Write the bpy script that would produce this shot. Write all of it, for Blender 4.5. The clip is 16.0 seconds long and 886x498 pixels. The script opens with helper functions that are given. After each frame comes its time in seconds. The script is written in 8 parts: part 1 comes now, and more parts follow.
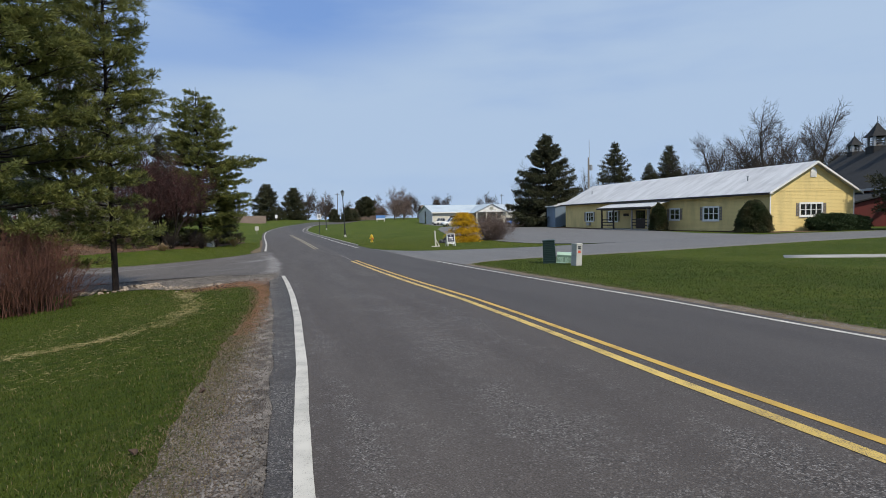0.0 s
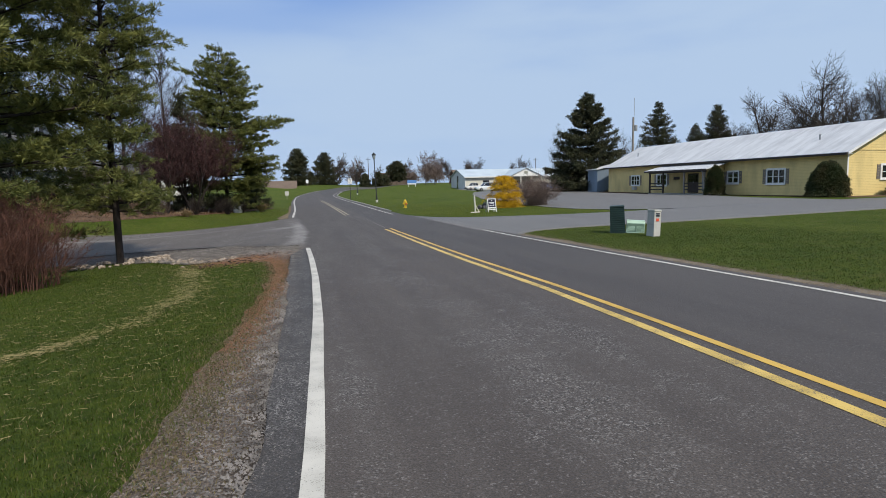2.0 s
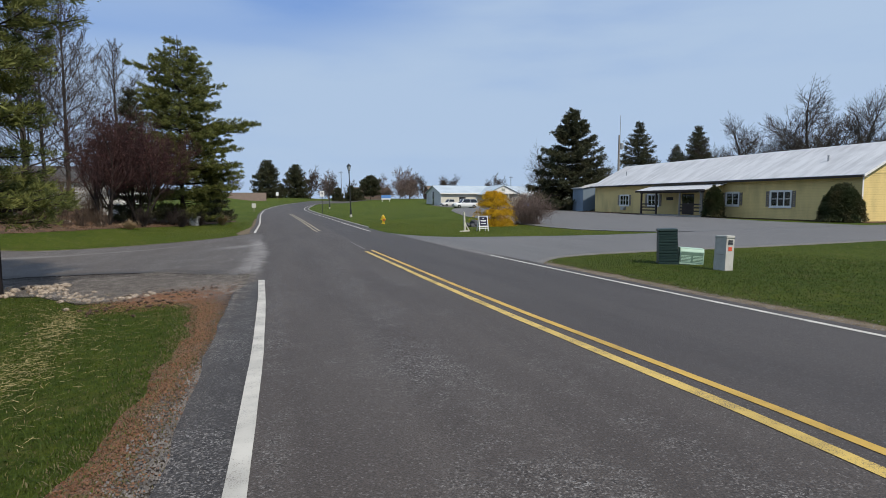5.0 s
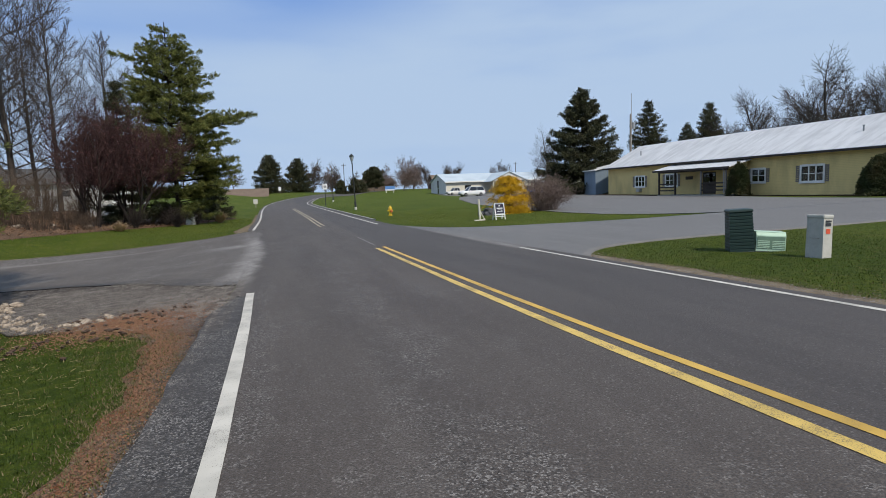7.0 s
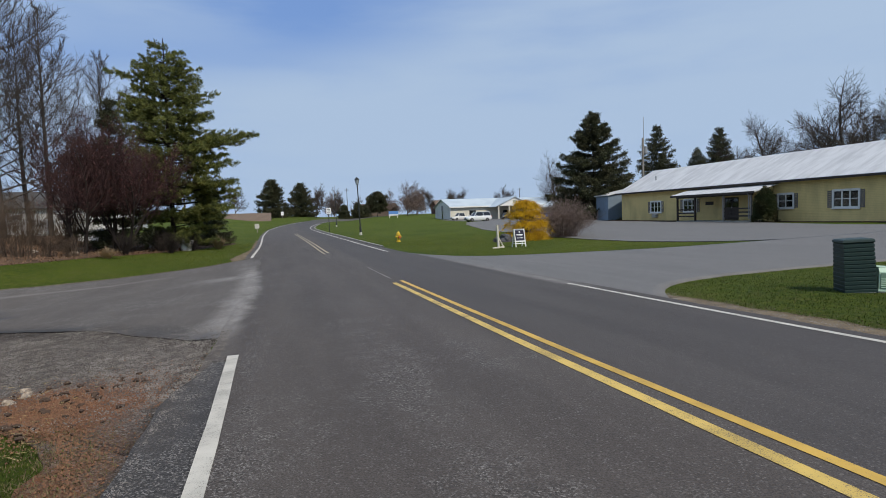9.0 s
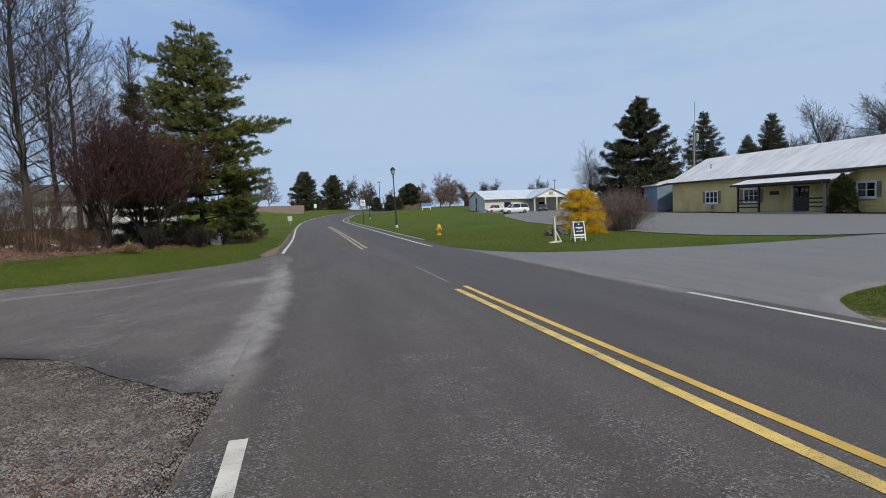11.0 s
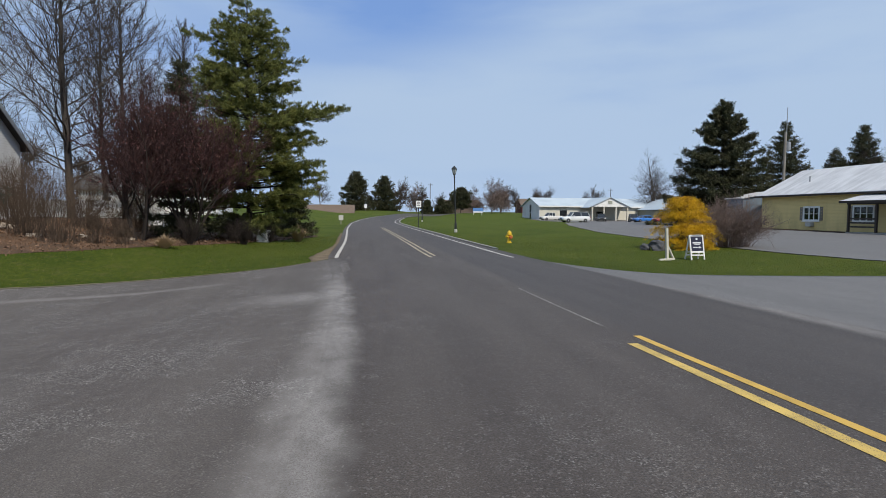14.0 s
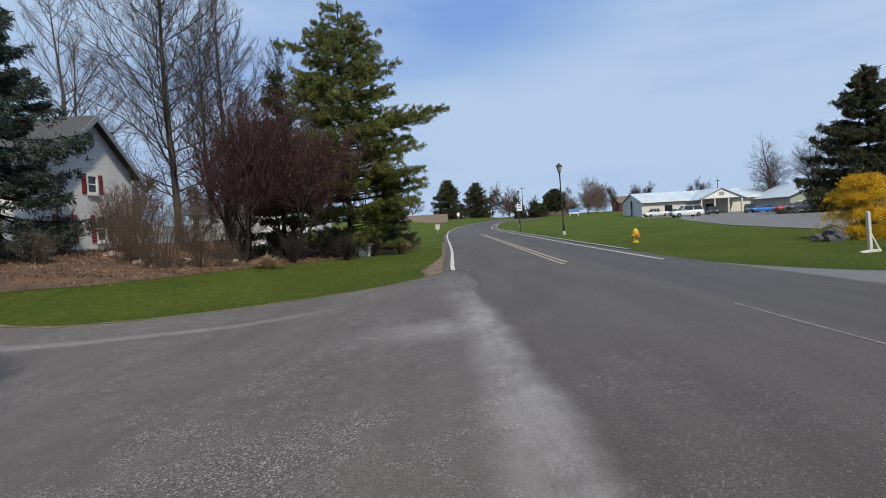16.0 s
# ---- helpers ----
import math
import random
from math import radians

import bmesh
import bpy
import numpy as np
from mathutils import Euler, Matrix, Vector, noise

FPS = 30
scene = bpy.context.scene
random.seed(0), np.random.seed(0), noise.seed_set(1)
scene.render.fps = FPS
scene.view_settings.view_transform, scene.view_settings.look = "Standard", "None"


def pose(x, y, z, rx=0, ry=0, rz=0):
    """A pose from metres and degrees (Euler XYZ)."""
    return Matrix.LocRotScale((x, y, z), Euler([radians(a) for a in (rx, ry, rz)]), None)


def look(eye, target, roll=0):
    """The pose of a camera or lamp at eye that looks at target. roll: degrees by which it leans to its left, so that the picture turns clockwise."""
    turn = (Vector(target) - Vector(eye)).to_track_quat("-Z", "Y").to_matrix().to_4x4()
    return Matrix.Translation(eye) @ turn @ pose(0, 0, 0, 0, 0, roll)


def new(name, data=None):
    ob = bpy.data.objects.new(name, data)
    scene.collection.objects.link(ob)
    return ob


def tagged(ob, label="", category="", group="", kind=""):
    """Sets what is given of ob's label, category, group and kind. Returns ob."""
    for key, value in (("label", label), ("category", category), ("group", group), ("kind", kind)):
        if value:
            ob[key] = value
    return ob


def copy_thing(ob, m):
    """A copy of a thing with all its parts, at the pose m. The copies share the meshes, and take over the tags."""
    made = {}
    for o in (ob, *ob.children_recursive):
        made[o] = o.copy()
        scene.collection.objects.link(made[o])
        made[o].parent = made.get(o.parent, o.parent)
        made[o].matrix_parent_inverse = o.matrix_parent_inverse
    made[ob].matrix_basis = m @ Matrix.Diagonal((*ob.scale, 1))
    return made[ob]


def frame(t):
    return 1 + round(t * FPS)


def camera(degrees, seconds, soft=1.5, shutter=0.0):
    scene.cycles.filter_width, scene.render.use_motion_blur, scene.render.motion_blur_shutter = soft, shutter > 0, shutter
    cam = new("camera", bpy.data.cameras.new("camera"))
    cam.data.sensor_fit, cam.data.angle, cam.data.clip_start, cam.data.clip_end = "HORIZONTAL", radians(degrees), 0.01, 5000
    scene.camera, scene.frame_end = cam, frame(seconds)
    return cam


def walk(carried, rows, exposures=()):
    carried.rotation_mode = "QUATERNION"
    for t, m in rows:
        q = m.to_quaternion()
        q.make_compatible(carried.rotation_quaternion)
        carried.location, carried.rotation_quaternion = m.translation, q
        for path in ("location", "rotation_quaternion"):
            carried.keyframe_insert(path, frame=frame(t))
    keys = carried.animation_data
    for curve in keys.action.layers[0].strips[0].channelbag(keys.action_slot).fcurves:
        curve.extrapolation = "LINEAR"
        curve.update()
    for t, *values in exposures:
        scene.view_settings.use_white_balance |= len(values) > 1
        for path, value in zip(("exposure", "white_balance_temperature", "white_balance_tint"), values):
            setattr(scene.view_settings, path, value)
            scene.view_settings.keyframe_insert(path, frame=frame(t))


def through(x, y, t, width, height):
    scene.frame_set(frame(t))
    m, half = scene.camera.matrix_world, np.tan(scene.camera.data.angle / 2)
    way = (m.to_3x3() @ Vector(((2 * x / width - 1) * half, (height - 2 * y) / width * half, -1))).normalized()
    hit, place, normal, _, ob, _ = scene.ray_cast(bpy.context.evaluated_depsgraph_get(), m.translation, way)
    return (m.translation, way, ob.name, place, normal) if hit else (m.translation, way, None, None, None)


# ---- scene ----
cam = camera(75.1, 16.0, soft=0.9)
AXIS = 20.3  # the road's heading; below, x runs across the road and y along it
PATH = [
    (0, (0.791, -1.98, 1.741), (0.659, 0.013, 1.638), -1.1),
    (0.5, (0.596, -1.287, 1.714), (0.488, 0.702, 1.529), -0.5),
    (1, (0.367, -0.52, 1.661), (0.222, 1.46, 1.421), -0.7),
    (1.5, (0.141, 0.229, 1.653), (0.03, 2.205, 1.369), 0.6),
    (2, (-0.031, 0.994, 1.659), (-0.269, 2.968, 1.438), -1.2),
    (2.5, (-0.22, 1.666, 1.609), (-0.161, 3.658, 1.437), -3.0),
    (3, (-0.465, 2.433, 1.623), (-0.526, 4.427, 1.484), -1.8),
    (3.5, (-0.657, 3.122, 1.579), (-0.688, 5.114, 1.408), -0.2),
    (4, (-0.851, 3.844, 1.585), (-0.815, 5.833, 1.378), 0.7),
    (4.5, (-1.09, 4.617, 1.577), (-1.188, 6.608, 1.422), 1.5),
    (7, (-1.938, 7.724, 1.483), (-2.096, 9.708, 1.281), -2.0),
    (7.5, (-2.103, 8.27, 1.498), (-2.293, 10.253, 1.33), -1.4),
    (8, (-2.294, 8.907, 1.46), (-2.435, 10.892, 1.256), -2.9),
    (8.5, (-2.553, 9.534, 1.483), (-2.696, 11.52, 1.289), -2.6),
    (9, (-2.767, 10.17, 1.478), (-2.929, 12.16, 1.363), -1.8),
    (9.5, (-3.027, 10.786, 1.456), (-3.21, 12.775, 1.345), -2.6),
    (10, (-3.274, 11.456, 1.458), (-3.576, 13.43, 1.349), -1.3),
    (12.5, (-4.621, 14.848, 1.376), (-4.83, 16.828, 1.188), -3.1),
    (13, (-4.951, 15.413, 1.364), (-5.286, 17.375, 1.174), -0.6),
    (13.5, (-5.306, 16.108, 1.39), (-5.675, 18.07, 1.266), 0.7),
    (14, (-5.703, 16.796, 1.353), (-6.127, 18.747, 1.234), 0.5),
    (14.5, (-6.069, 17.545, 1.331), (-6.657, 19.456, 1.272), -0.2),
    (15, (-6.515, 18.078, 1.274), (-7.119, 19.982, 1.178), -2.3),
    (15.5, (-6.979, 18.671, 1.245), (-7.711, 20.531, 1.196), -1.8),
    (16, (-7.451, 19.18, 1.247), (-8.178, 21.041, 1.159), -3.1),
]
walk(cam, [(t, pose(0, 0, 0, 0, 0, -AXIS) @ look(eye, target, roll)) for t, eye, target, roll in PATH], [(0, 0.0), (0.5, -0.10), (1, -0.04), (1.5, 0.09), (3, 0.06), (3.5, 0.0), (4.5, 0.0), (7, 0.06), (8.5, 0.02), (9, -0.07), (10, -0.02), (12.5, 0.0), (13, 0.02), (13.5, -0.03), (14, 0.02), (15, 0.06), (15.5, 0.18), (16, 0.10)])

# ---- light: thin high cloud, sun behind the camera and to its right ----
SUN_EL, SUN_AZ = 48.0, 160.0  # degrees; azimuth clockwise from +y
world = bpy.data.worlds.new("world")
scene.world = world
world.use_nodes = True
wn, wl = world.node_tree.nodes, world.node_tree.links
wn.clear()
sky = wn.new("ShaderNodeTexSky")
sky.sky_type, sky.sun_disc = "NISHITA", False
sky.sun_elevation, sky.sun_rotation = radians(SUN_EL), radians(SUN_AZ)
sky.air_density, sky.dust_density, sky.ozone_density = 1.0, 0.6, 2.0
wtc = wn.new("ShaderNodeTexCoord")
wmap = wn.new("ShaderNodeMapping")
wmap.inputs["Scale"].default_value = (0.8, 0.8, 3.6)
wmap.inputs["Rotation"].default_value = (0.0, 0.12, 0.4)
wl.new(wtc.outputs["Generated"], wmap.inputs["Vector"])
wn1 = wn.new("ShaderNodeTexNoise")
wn1.inputs["Scale"].default_value, wn1.inputs["Detail"].default_value, wn1.inputs["Roughness"].default_value = 1.9, 6.0, 0.5
wl.new(wmap.outputs[0], wn1.inputs["Vector"])


def sky_math(op, a, b):
    nd = wn.new("ShaderNodeMath")
    nd.operation = op
    for i, value in enumerate((a, b)):
        if isinstance(value, bpy.types.NodeSocket):
            wl.new(value, nd.inputs[i])
        else:
            nd.inputs[i].default_value = value
    return nd.outputs[0]


def sky_range(value, lo, hi, a=0.0, b=1.0):
    nd = wn.new("ShaderNodeMapRange")
    nd.interpolation_type = "SMOOTHSTEP"
    wl.new(value, nd.inputs["Value"])
    for key, v in (("From Min", lo), ("From Max", hi), ("To Min", a), ("To Max", b)):
        nd.inputs[key].default_value = v
    return nd.outputs["Result"]


# a rift in the veil above the road, where the blue shows
wsep = wn.new("ShaderNodeSeparateXYZ")
wl.new(wtc.outputs["Generated"], wsep.inputs[0])
wob = sky_math("MULTIPLY", sky_math("SUBTRACT", wn1.outputs["Fac"], 0.5), 0.22)
lift = sky_math("ADD", sky_math("ADD", wsep.outputs["Z"], wob), sky_math("MULTIPLY", wsep.outputs["X"], -0.10))
rift = sky_math("MULTIPLY", sky_range(lift, 0.22, 0.29), sky_range(lift, 0.30, 0.42, 1.0, 0.0))
rift = sky_math("MULTIPLY", rift, sky_math("MULTIPLY", sky_range(wsep.outputs["X"], 0.02, 0.42, 1.0, 0.0), sky_range(wsep.outputs["X"], -0.50, -0.22)))
veil = sky_range(wn1.outputs["Fac"], 0.34, 0.62, 0.46, 0.96)
veil = sky_math("SUBTRACT", veil, sky_math("MULTIPLY", rift, 0.62))
wblue = wn.new("ShaderNodeMix")
wblue.data_type = "RGBA"
wblue.inputs["Factor"].default_value = 0.65
wl.new(sky.outputs["Color"], wblue.inputs["A"])
wblue.inputs["B"].default_value = (3.0, 5.3, 10.9, 1)
wmix = wn.new("ShaderNodeMix")
wmix.data_type = "RGBA"
wl.new(veil, wmix.inputs["Factor"])
wl.new(wblue.outputs["Result"], wmix.inputs["A"])
wmix.inputs["B"].default_value = (5.55, 7.2, 9.6, 1)
wbg = wn.new("ShaderNodeBackground")
wbg.inputs["Strength"].default_value = 0.078
wl.new(wmix.outputs["Result"], wbg.inputs["Color"])
wout = wn.new("ShaderNodeOutputWorld")
wl.new(wbg.outputs[0], wout.inputs["Surface"])

sun = new("sun", bpy.data.lights.new("sun", "SUN"))
sun.data.energy, sun.data.angle, sun.data.color = 3.9, radians(2.2), (1.0, 0.93, 0.81)
az, el = radians(SUN_AZ), radians(SUN_EL)
SUN_DIR = Vector((math.sin(az) * math.cos(el), math.cos(az) * math.cos(el), math.sin(el)))
sun.matrix_basis = look(SUN_DIR * 60, (0, 0, 0))

# ---- materials ----
def node(nt, kind, **values):
    nd = nt.nodes.new(kind)
    for key, value in values.items():
        nd.inputs[key.replace("_", " ")].default_value = value
    return nd


def rgb(c):
    return (c[0], c[1], c[2], 1.0)


def mixed(nt, fac, a, b, blend="MIX"):
    """A colour mix; fac, a and b are numbers, colours or sockets."""
    nd = nt.nodes.new("ShaderNodeMix")
    nd.data_type, nd.blend_type = "RGBA", blend
    for key, value in (("Factor", fac), ("A", a), ("B", b)):
        if isinstance(value, bpy.types.NodeSocket):
            nt.links.new(value, nd.inputs[key])
        else:
            nd.inputs[key].default_value = value if key == "Factor" else rgb(value)
    return nd.outputs["Result"]


def mathed(nt, op, a, b=0.0, c=0.0):
    nd = nt.nodes.new("ShaderNodeMath")
    nd.operation = op
    for i, value in enumerate((a, b, c)):
        if isinstance(value, bpy.types.NodeSocket):
            nt.links.new(value, nd.inputs[i])
        else:
            nd.inputs[i].default_value = value
    return nd.outputs[0]


def ramped(nt, fac, lo, hi):
    """0 below lo, 1 above hi."""
    nd = nt.nodes.new("ShaderNodeMapRange")
    nd.interpolation_type = "SMOOTHSTEP"
    nt.links.new(fac, nd.inputs["Value"])
    nd.inputs["From Min"].default_value, nd.inputs["From Max"].default_value = lo, hi
    return nd.outputs["Result"]


def noised(nt, vec, scale, detail=3.0, rough=0.55, stretch=None):
    if stretch:
        mp = nt.nodes.new("ShaderNodeMapping")
        mp.inputs["Scale"].default_value = stretch
        nt.links.new(vec, mp.inputs["Vector"])
        vec = mp.outputs[0]
    nd = node(nt, "ShaderNodeTexNoise", Scale=scale, Detail=detail, Roughness=rough)
    nt.links.new(vec, nd.inputs["Vector"])
    return nd.outputs["Fac"]


def begin(name, rough=0.7, metal=0.0, spec=0.5):
    m = bpy.data.materials.new(name)
    m.use_nodes = True
    nt = m.node_tree
    bsdf = nt.nodes["Principled BSDF"]
    bsdf.inputs["Roughness"].default_value = rough
    bsdf.inputs["Metallic"].default_value = metal
    bsdf.inputs["Specular IOR Level"].default_value = spec
    tc = nt.nodes.new("ShaderNodeTexCoord")
    return m, nt, bsdf, tc.outputs["Object"]


def bumped(nt, bsdf, height, strength=0.3, distance=0.01):
    nd = node(nt, "ShaderNodeBump", Strength=strength, Distance=distance)
    nt.links.new(height, nd.inputs["Height"])
    nt.links.new(nd.outputs[0], bsdf.inputs["Normal"])


def surface(name, c1, c2=None, rough=0.7, metal=0.0, big=1.2, fine=35.0, grain=0.25, bump=0.3, depth=0.004, spec=0.4, stretch=None):
    """Two tones blended by a broad noise, a fine grain and a fine relief."""
    m, nt, bsdf, vec = begin(name, rough, metal, spec)
    c2 = c2 or tuple(v * 0.75 for v in c1)
    a = ramped(nt, noised(nt, vec, big, 4.0, stretch=stretch), 0.3, 0.7)
    f = noised(nt, vec, fine, 3.0, stretch=stretch)
    col = mixed(nt, a, c1, c2)
    col = mixed(nt, mathed(nt, "MULTIPLY", ramped(nt, f, 0.35, 0.75), grain), col, tuple(v * 0.45 for v in c1))
    nt.links.new(col, bsdf.inputs["Base Color"])
    if bump:
        bumped(nt, bsdf, f, bump, depth)
    return m


def leaf_material(name, c1, c2, c3=None, rough=0.6, through=0.25, clump=0.0, dry=None):
    """Foliage: each leaf has its own tone, clumps of leaves differ, and some light passes through; dry is the tone of a few dead leaves."""
    m, nt, bsdf, vec = begin(name, rough, 0.0, 0.25)
    geo = nt.nodes.new("ShaderNodeNewGeometry")
    own = geo.outputs["Random Per Island"]
    big = ramped(nt, noised(nt, vec, 0.7, 3.0), 0.35, 0.65)
    if clump:
        tuft = ramped(nt, noised(nt, vec, clump, 2.0), 0.36, 0.64)
        col = mixed(nt, mathed(nt, "ADD", mathed(nt, "MULTIPLY", tuft, 0.65), mathed(nt, "MULTIPLY", own, 0.35)), c1, c2)
        col = mixed(nt, mathed(nt, "MULTIPLY", big, 0.35), col, c3 or c2)
    else:
        col = mixed(nt, own, c1, c2)
        col = mixed(nt, mathed(nt, "MULTIPLY", big, 0.6), col, c3 or c2)
    if dry:
        col = mixed(nt, ramped(nt, mathed(nt, "FRACT", mathed(nt, "MULTIPLY", own, 37.0)), 0.91, 0.95), col, dry)
    nt.links.new(col, bsdf.inputs["Base Color"])
    if through:
        tr = nt.nodes.new("ShaderNodeBsdfTranslucent")
        nt.links.new(col, tr.inputs["Color"])
        mx = node(nt, "ShaderNodeMixShader", Fac=through)
        nt.links.new(bsdf.outputs[0], mx.inputs[1])
        nt.links.new(tr.outputs[0], mx.inputs[2])
        nt.links.new(mx.outputs[0], nt.nodes["Material Output"].inputs["Surface"])
    return m


def mouth_edge(nt, x):
    """The y at which the side road's asphalt begins, for a given x."""
    lx = mathed(nt, "MAXIMUM", mathed(nt, "MULTIPLY", x, -1.0), 0.001)
    return mathed(nt, "ADD", 18.1, mathed(nt, "MULTIPLY", mathed(nt, "POWER", lx, 0.72), 1.6))


def asphalt_material(name, tone, worn, aggregate, dusty=False, bared=0.57, lanes=False):
    m, nt, bsdf, vec = begin(name, 0.72, 0.0, 0.36)
    fine = noised(nt, vec, 95.0, 2.0, 0.7)
    grit = node(nt, "ShaderNodeTexVoronoi", Scale=70.0)
    nt.links.new(vec, grit.inputs["Vector"])
    along = noised(nt, vec, 1.0, 4.0, 0.6, stretch=(1.6, 0.16, 1.0))
    patch = noised(nt, vec, 0.55, 5.0, 0.62)
    mid = noised(nt, vec, 5.0, 4.0, 0.65)
    sep = nt.nodes.new("ShaderNodeSeparateXYZ")
    nt.links.new(vec, sep.inputs[0])
    x, y = sep.outputs["X"], sep.outputs["Y"]

    def band(centre, half):
        """One on the line x = centre, fading to nothing at half."""
        return mathed(nt, "SUBTRACT", 1.0, ramped(nt, mathed(nt, "ABSOLUTE", mathed(nt, "SUBTRACT", x, centre)), 0.0, half))

    col = mixed(nt, ramped(nt, along, 0.3, 0.7), tone, worn)
    col = mixed(nt, mathed(nt, "MULTIPLY", ramped(nt, mid, 0.45, 0.75), 0.35), col, tuple(v * 1.5 for v in tone))
    # bare aggregate in worn patches, most of it in the wheel paths
    chips = node(nt, "ShaderNodeTexVoronoi", Scale=84.0)
    nt.links.new(vec, chips.inputs["Vector"])
    chip = nt.nodes.new("ShaderNodeSeparateColor")
    nt.links.new(chips.outputs["Color"], chip.inputs[0])
    blend = mathed(nt, "ADD", mathed(nt, "MULTIPLY", patch, 0.6), mathed(nt, "MULTIPLY", mid, 0.4))
    if lanes:
        rut = mathed(nt, "MAXIMUM", mathed(nt, "MULTIPLY", band(1.85, 0.75), 0.10), mathed(nt, "MULTIPLY", band(2.80, 0.28), 0.08))
        rut = mathed(nt, "MAXIMUM", rut, mathed(nt, "MULTIPLY", band(0.60, 0.25), 0.09))
        rut = mathed(nt, "MULTIPLY", rut, mathed(nt, "SUBTRACT", 1.0, ramped(nt, y, 17.0, 23.0)))
        smooth_lane = ramped(nt, x, 3.55, 3.85)
        blend = mathed(nt, "SUBTRACT", mathed(nt, "ADD", blend, rut), mathed(nt, "MULTIPLY", smooth_lane, 0.07))
    zone = ramped(nt, blend, bared - 0.06, bared + 0.08)
    bare = mathed(nt, "MULTIPLY", zone, ramped(nt, chip.outputs[0], 0.55, 0.95))
    col = mixed(nt, mathed(nt, "MULTIPLY", bare, aggregate), col, (0.42, 0.395, 0.37))
    pits = mathed(nt, "MULTIPLY", zone, ramped(nt, chip.outputs[1], 0.60, 0.9))
    col = mixed(nt, mathed(nt, "MULTIPLY", pits, 0.85), col, tuple(v * 0.28 for v in tone))
    col = mixed(nt, mathed(nt, "MULTIPLY", ramped(nt, chip.outputs[2], 0.86, 0.97), 0.34), col, (0.30, 0.275, 0.26))
    col = mixed(nt, mathed(nt, "MULTIPLY", ramped(nt, fine, 0.40, 0.60), 0.7), col, tuple(v * 0.45 for v in tone))
    if lanes:
        # the far lane was laid later: a finer, darker mix
        col = mixed(nt, mathed(nt, "MULTIPLY", smooth_lane, 0.26), col, (0.030, 0.030, 0.034))
    if dusty:
        # stone dust swept off the wheel paths at the mouth of the side road
        wob = mathed(nt, "MULTIPLY", mathed(nt, "SUBTRACT", noised(nt, vec, 1.1, 4.0), 0.5), 0.5)
        axis = mathed(nt, "SUBTRACT", 0.20, mathed(nt, "MULTIPLY", mathed(nt, "MAXIMUM", mathed(nt, "SUBTRACT", y, 24.3), 0.0), 0.045))
        axis = mathed(nt, "SUBTRACT", axis, mathed(nt, "MULTIPLY", mathed(nt, "MAXIMUM", mathed(nt, "SUBTRACT", 23.0, y), 0.0), 0.018))
        off = mathed(nt, "ADD", mathed(nt, "SUBTRACT", x, axis), wob)
        near = ramped(nt, y, 20.0, 27.0)
        wide = mathed(nt, "SUBTRACT", 0.62, mathed(nt, "MULTIPLY", near, 0.16))
        left_side = mathed(nt, "SUBTRACT", 1.0, ramped(nt, mathed(nt, "DIVIDE", mathed(nt, "MULTIPLY", off, -1.0), wide), 0.0, 1.0))
        right_side = mathed(nt, "SUBTRACT", 1.0, ramped(nt, off, 0.02, 0.34))
        ends = mathed(nt, "MULTIPLY", ramped(nt, y, 17.4, 19.8), mathed(nt, "SUBTRACT", 1.0, ramped(nt, y, 34.0, 38.5)))
        d1 = mathed(nt, "MULTIPLY", mathed(nt, "MULTIPLY", left_side, right_side), ends)
        d1 = mathed(nt, "MULTIPLY", d1, mathed(nt, "SUBTRACT", 1.0, mathed(nt, "MULTIPLY", ramped(nt, y, 29.0, 31.5), 0.55)))
        off_y = mathed(nt, "ABSOLUTE", mathed(nt, "SUBTRACT", mathed(nt, "ADD", y, mathed(nt, "MULTIPLY", wob, 0.8)), 28.2))
        finger = mathed(nt, "MULTIPLY", mathed(nt, "SUBTRACT", 1.0, ramped(nt, off_y, 0.1, 1.1)), mathed(nt, "MULTIPLY", ramped(nt, x, -2.8, -0.2), mathed(nt, "SUBTRACT", 1.0, ramped(nt, x, 0.05, 0.3))))
        d2 = mathed(nt, "MULTIPLY", mathed(nt, "MULTIPLY", band(6.85, 0.38), 0.8), mathed(nt, "MULTIPLY", ramped(nt, y, 20.0, 22.5), mathed(nt, "SUBTRACT", 1.0, ramped(nt, y, 33.5, 36.0))))
        bow = mathed(nt, "ADD", 31.12, mathed(nt, "MULTIPLY", mathed(nt, "MAXIMUM", mathed(nt, "ADD", x, 4.4), 0.0), 0.42))
        off_y = mathed(nt, "ABSOLUTE", mathed(nt, "SUBTRACT", mathed(nt, "ADD", y, mathed(nt, "MULTIPLY", wob, 0.25)), bow))
        d3 = mathed(nt, "MULTIPLY", mathed(nt, "MULTIPLY", mathed(nt, "SUBTRACT", 1.0, ramped(nt, off_y, 0.02, 0.34)), mathed(nt, "SUBTRACT", 1.0, ramped(nt, x, -4.6, -1.6))), 0.62)
        if not lanes:
            near_edge = mathed(nt, "SUBTRACT", mathed(nt, "SUBTRACT", y, mouth_edge(nt, x)), mathed(nt, "MULTIPLY", wob, 1.6))
            tar = mathed(nt, "MULTIPLY", mathed(nt, "SUBTRACT", 1.0, ramped(nt, near_edge, 0.25, 1.1)), mathed(nt, "SUBTRACT", 1.0, ramped(nt, x, -0.9, -0.2)))
            col = mixed(nt, mathed(nt, "MULTIPLY", tar, 0.62), col, (0.034, 0.030, 0.028))
        dust = mathed(nt, "MAXIMUM", mathed(nt, "MAXIMUM", d1, d2), mathed(nt, "MAXIMUM", d3, mathed(nt, "MULTIPLY", finger, 0.7)))
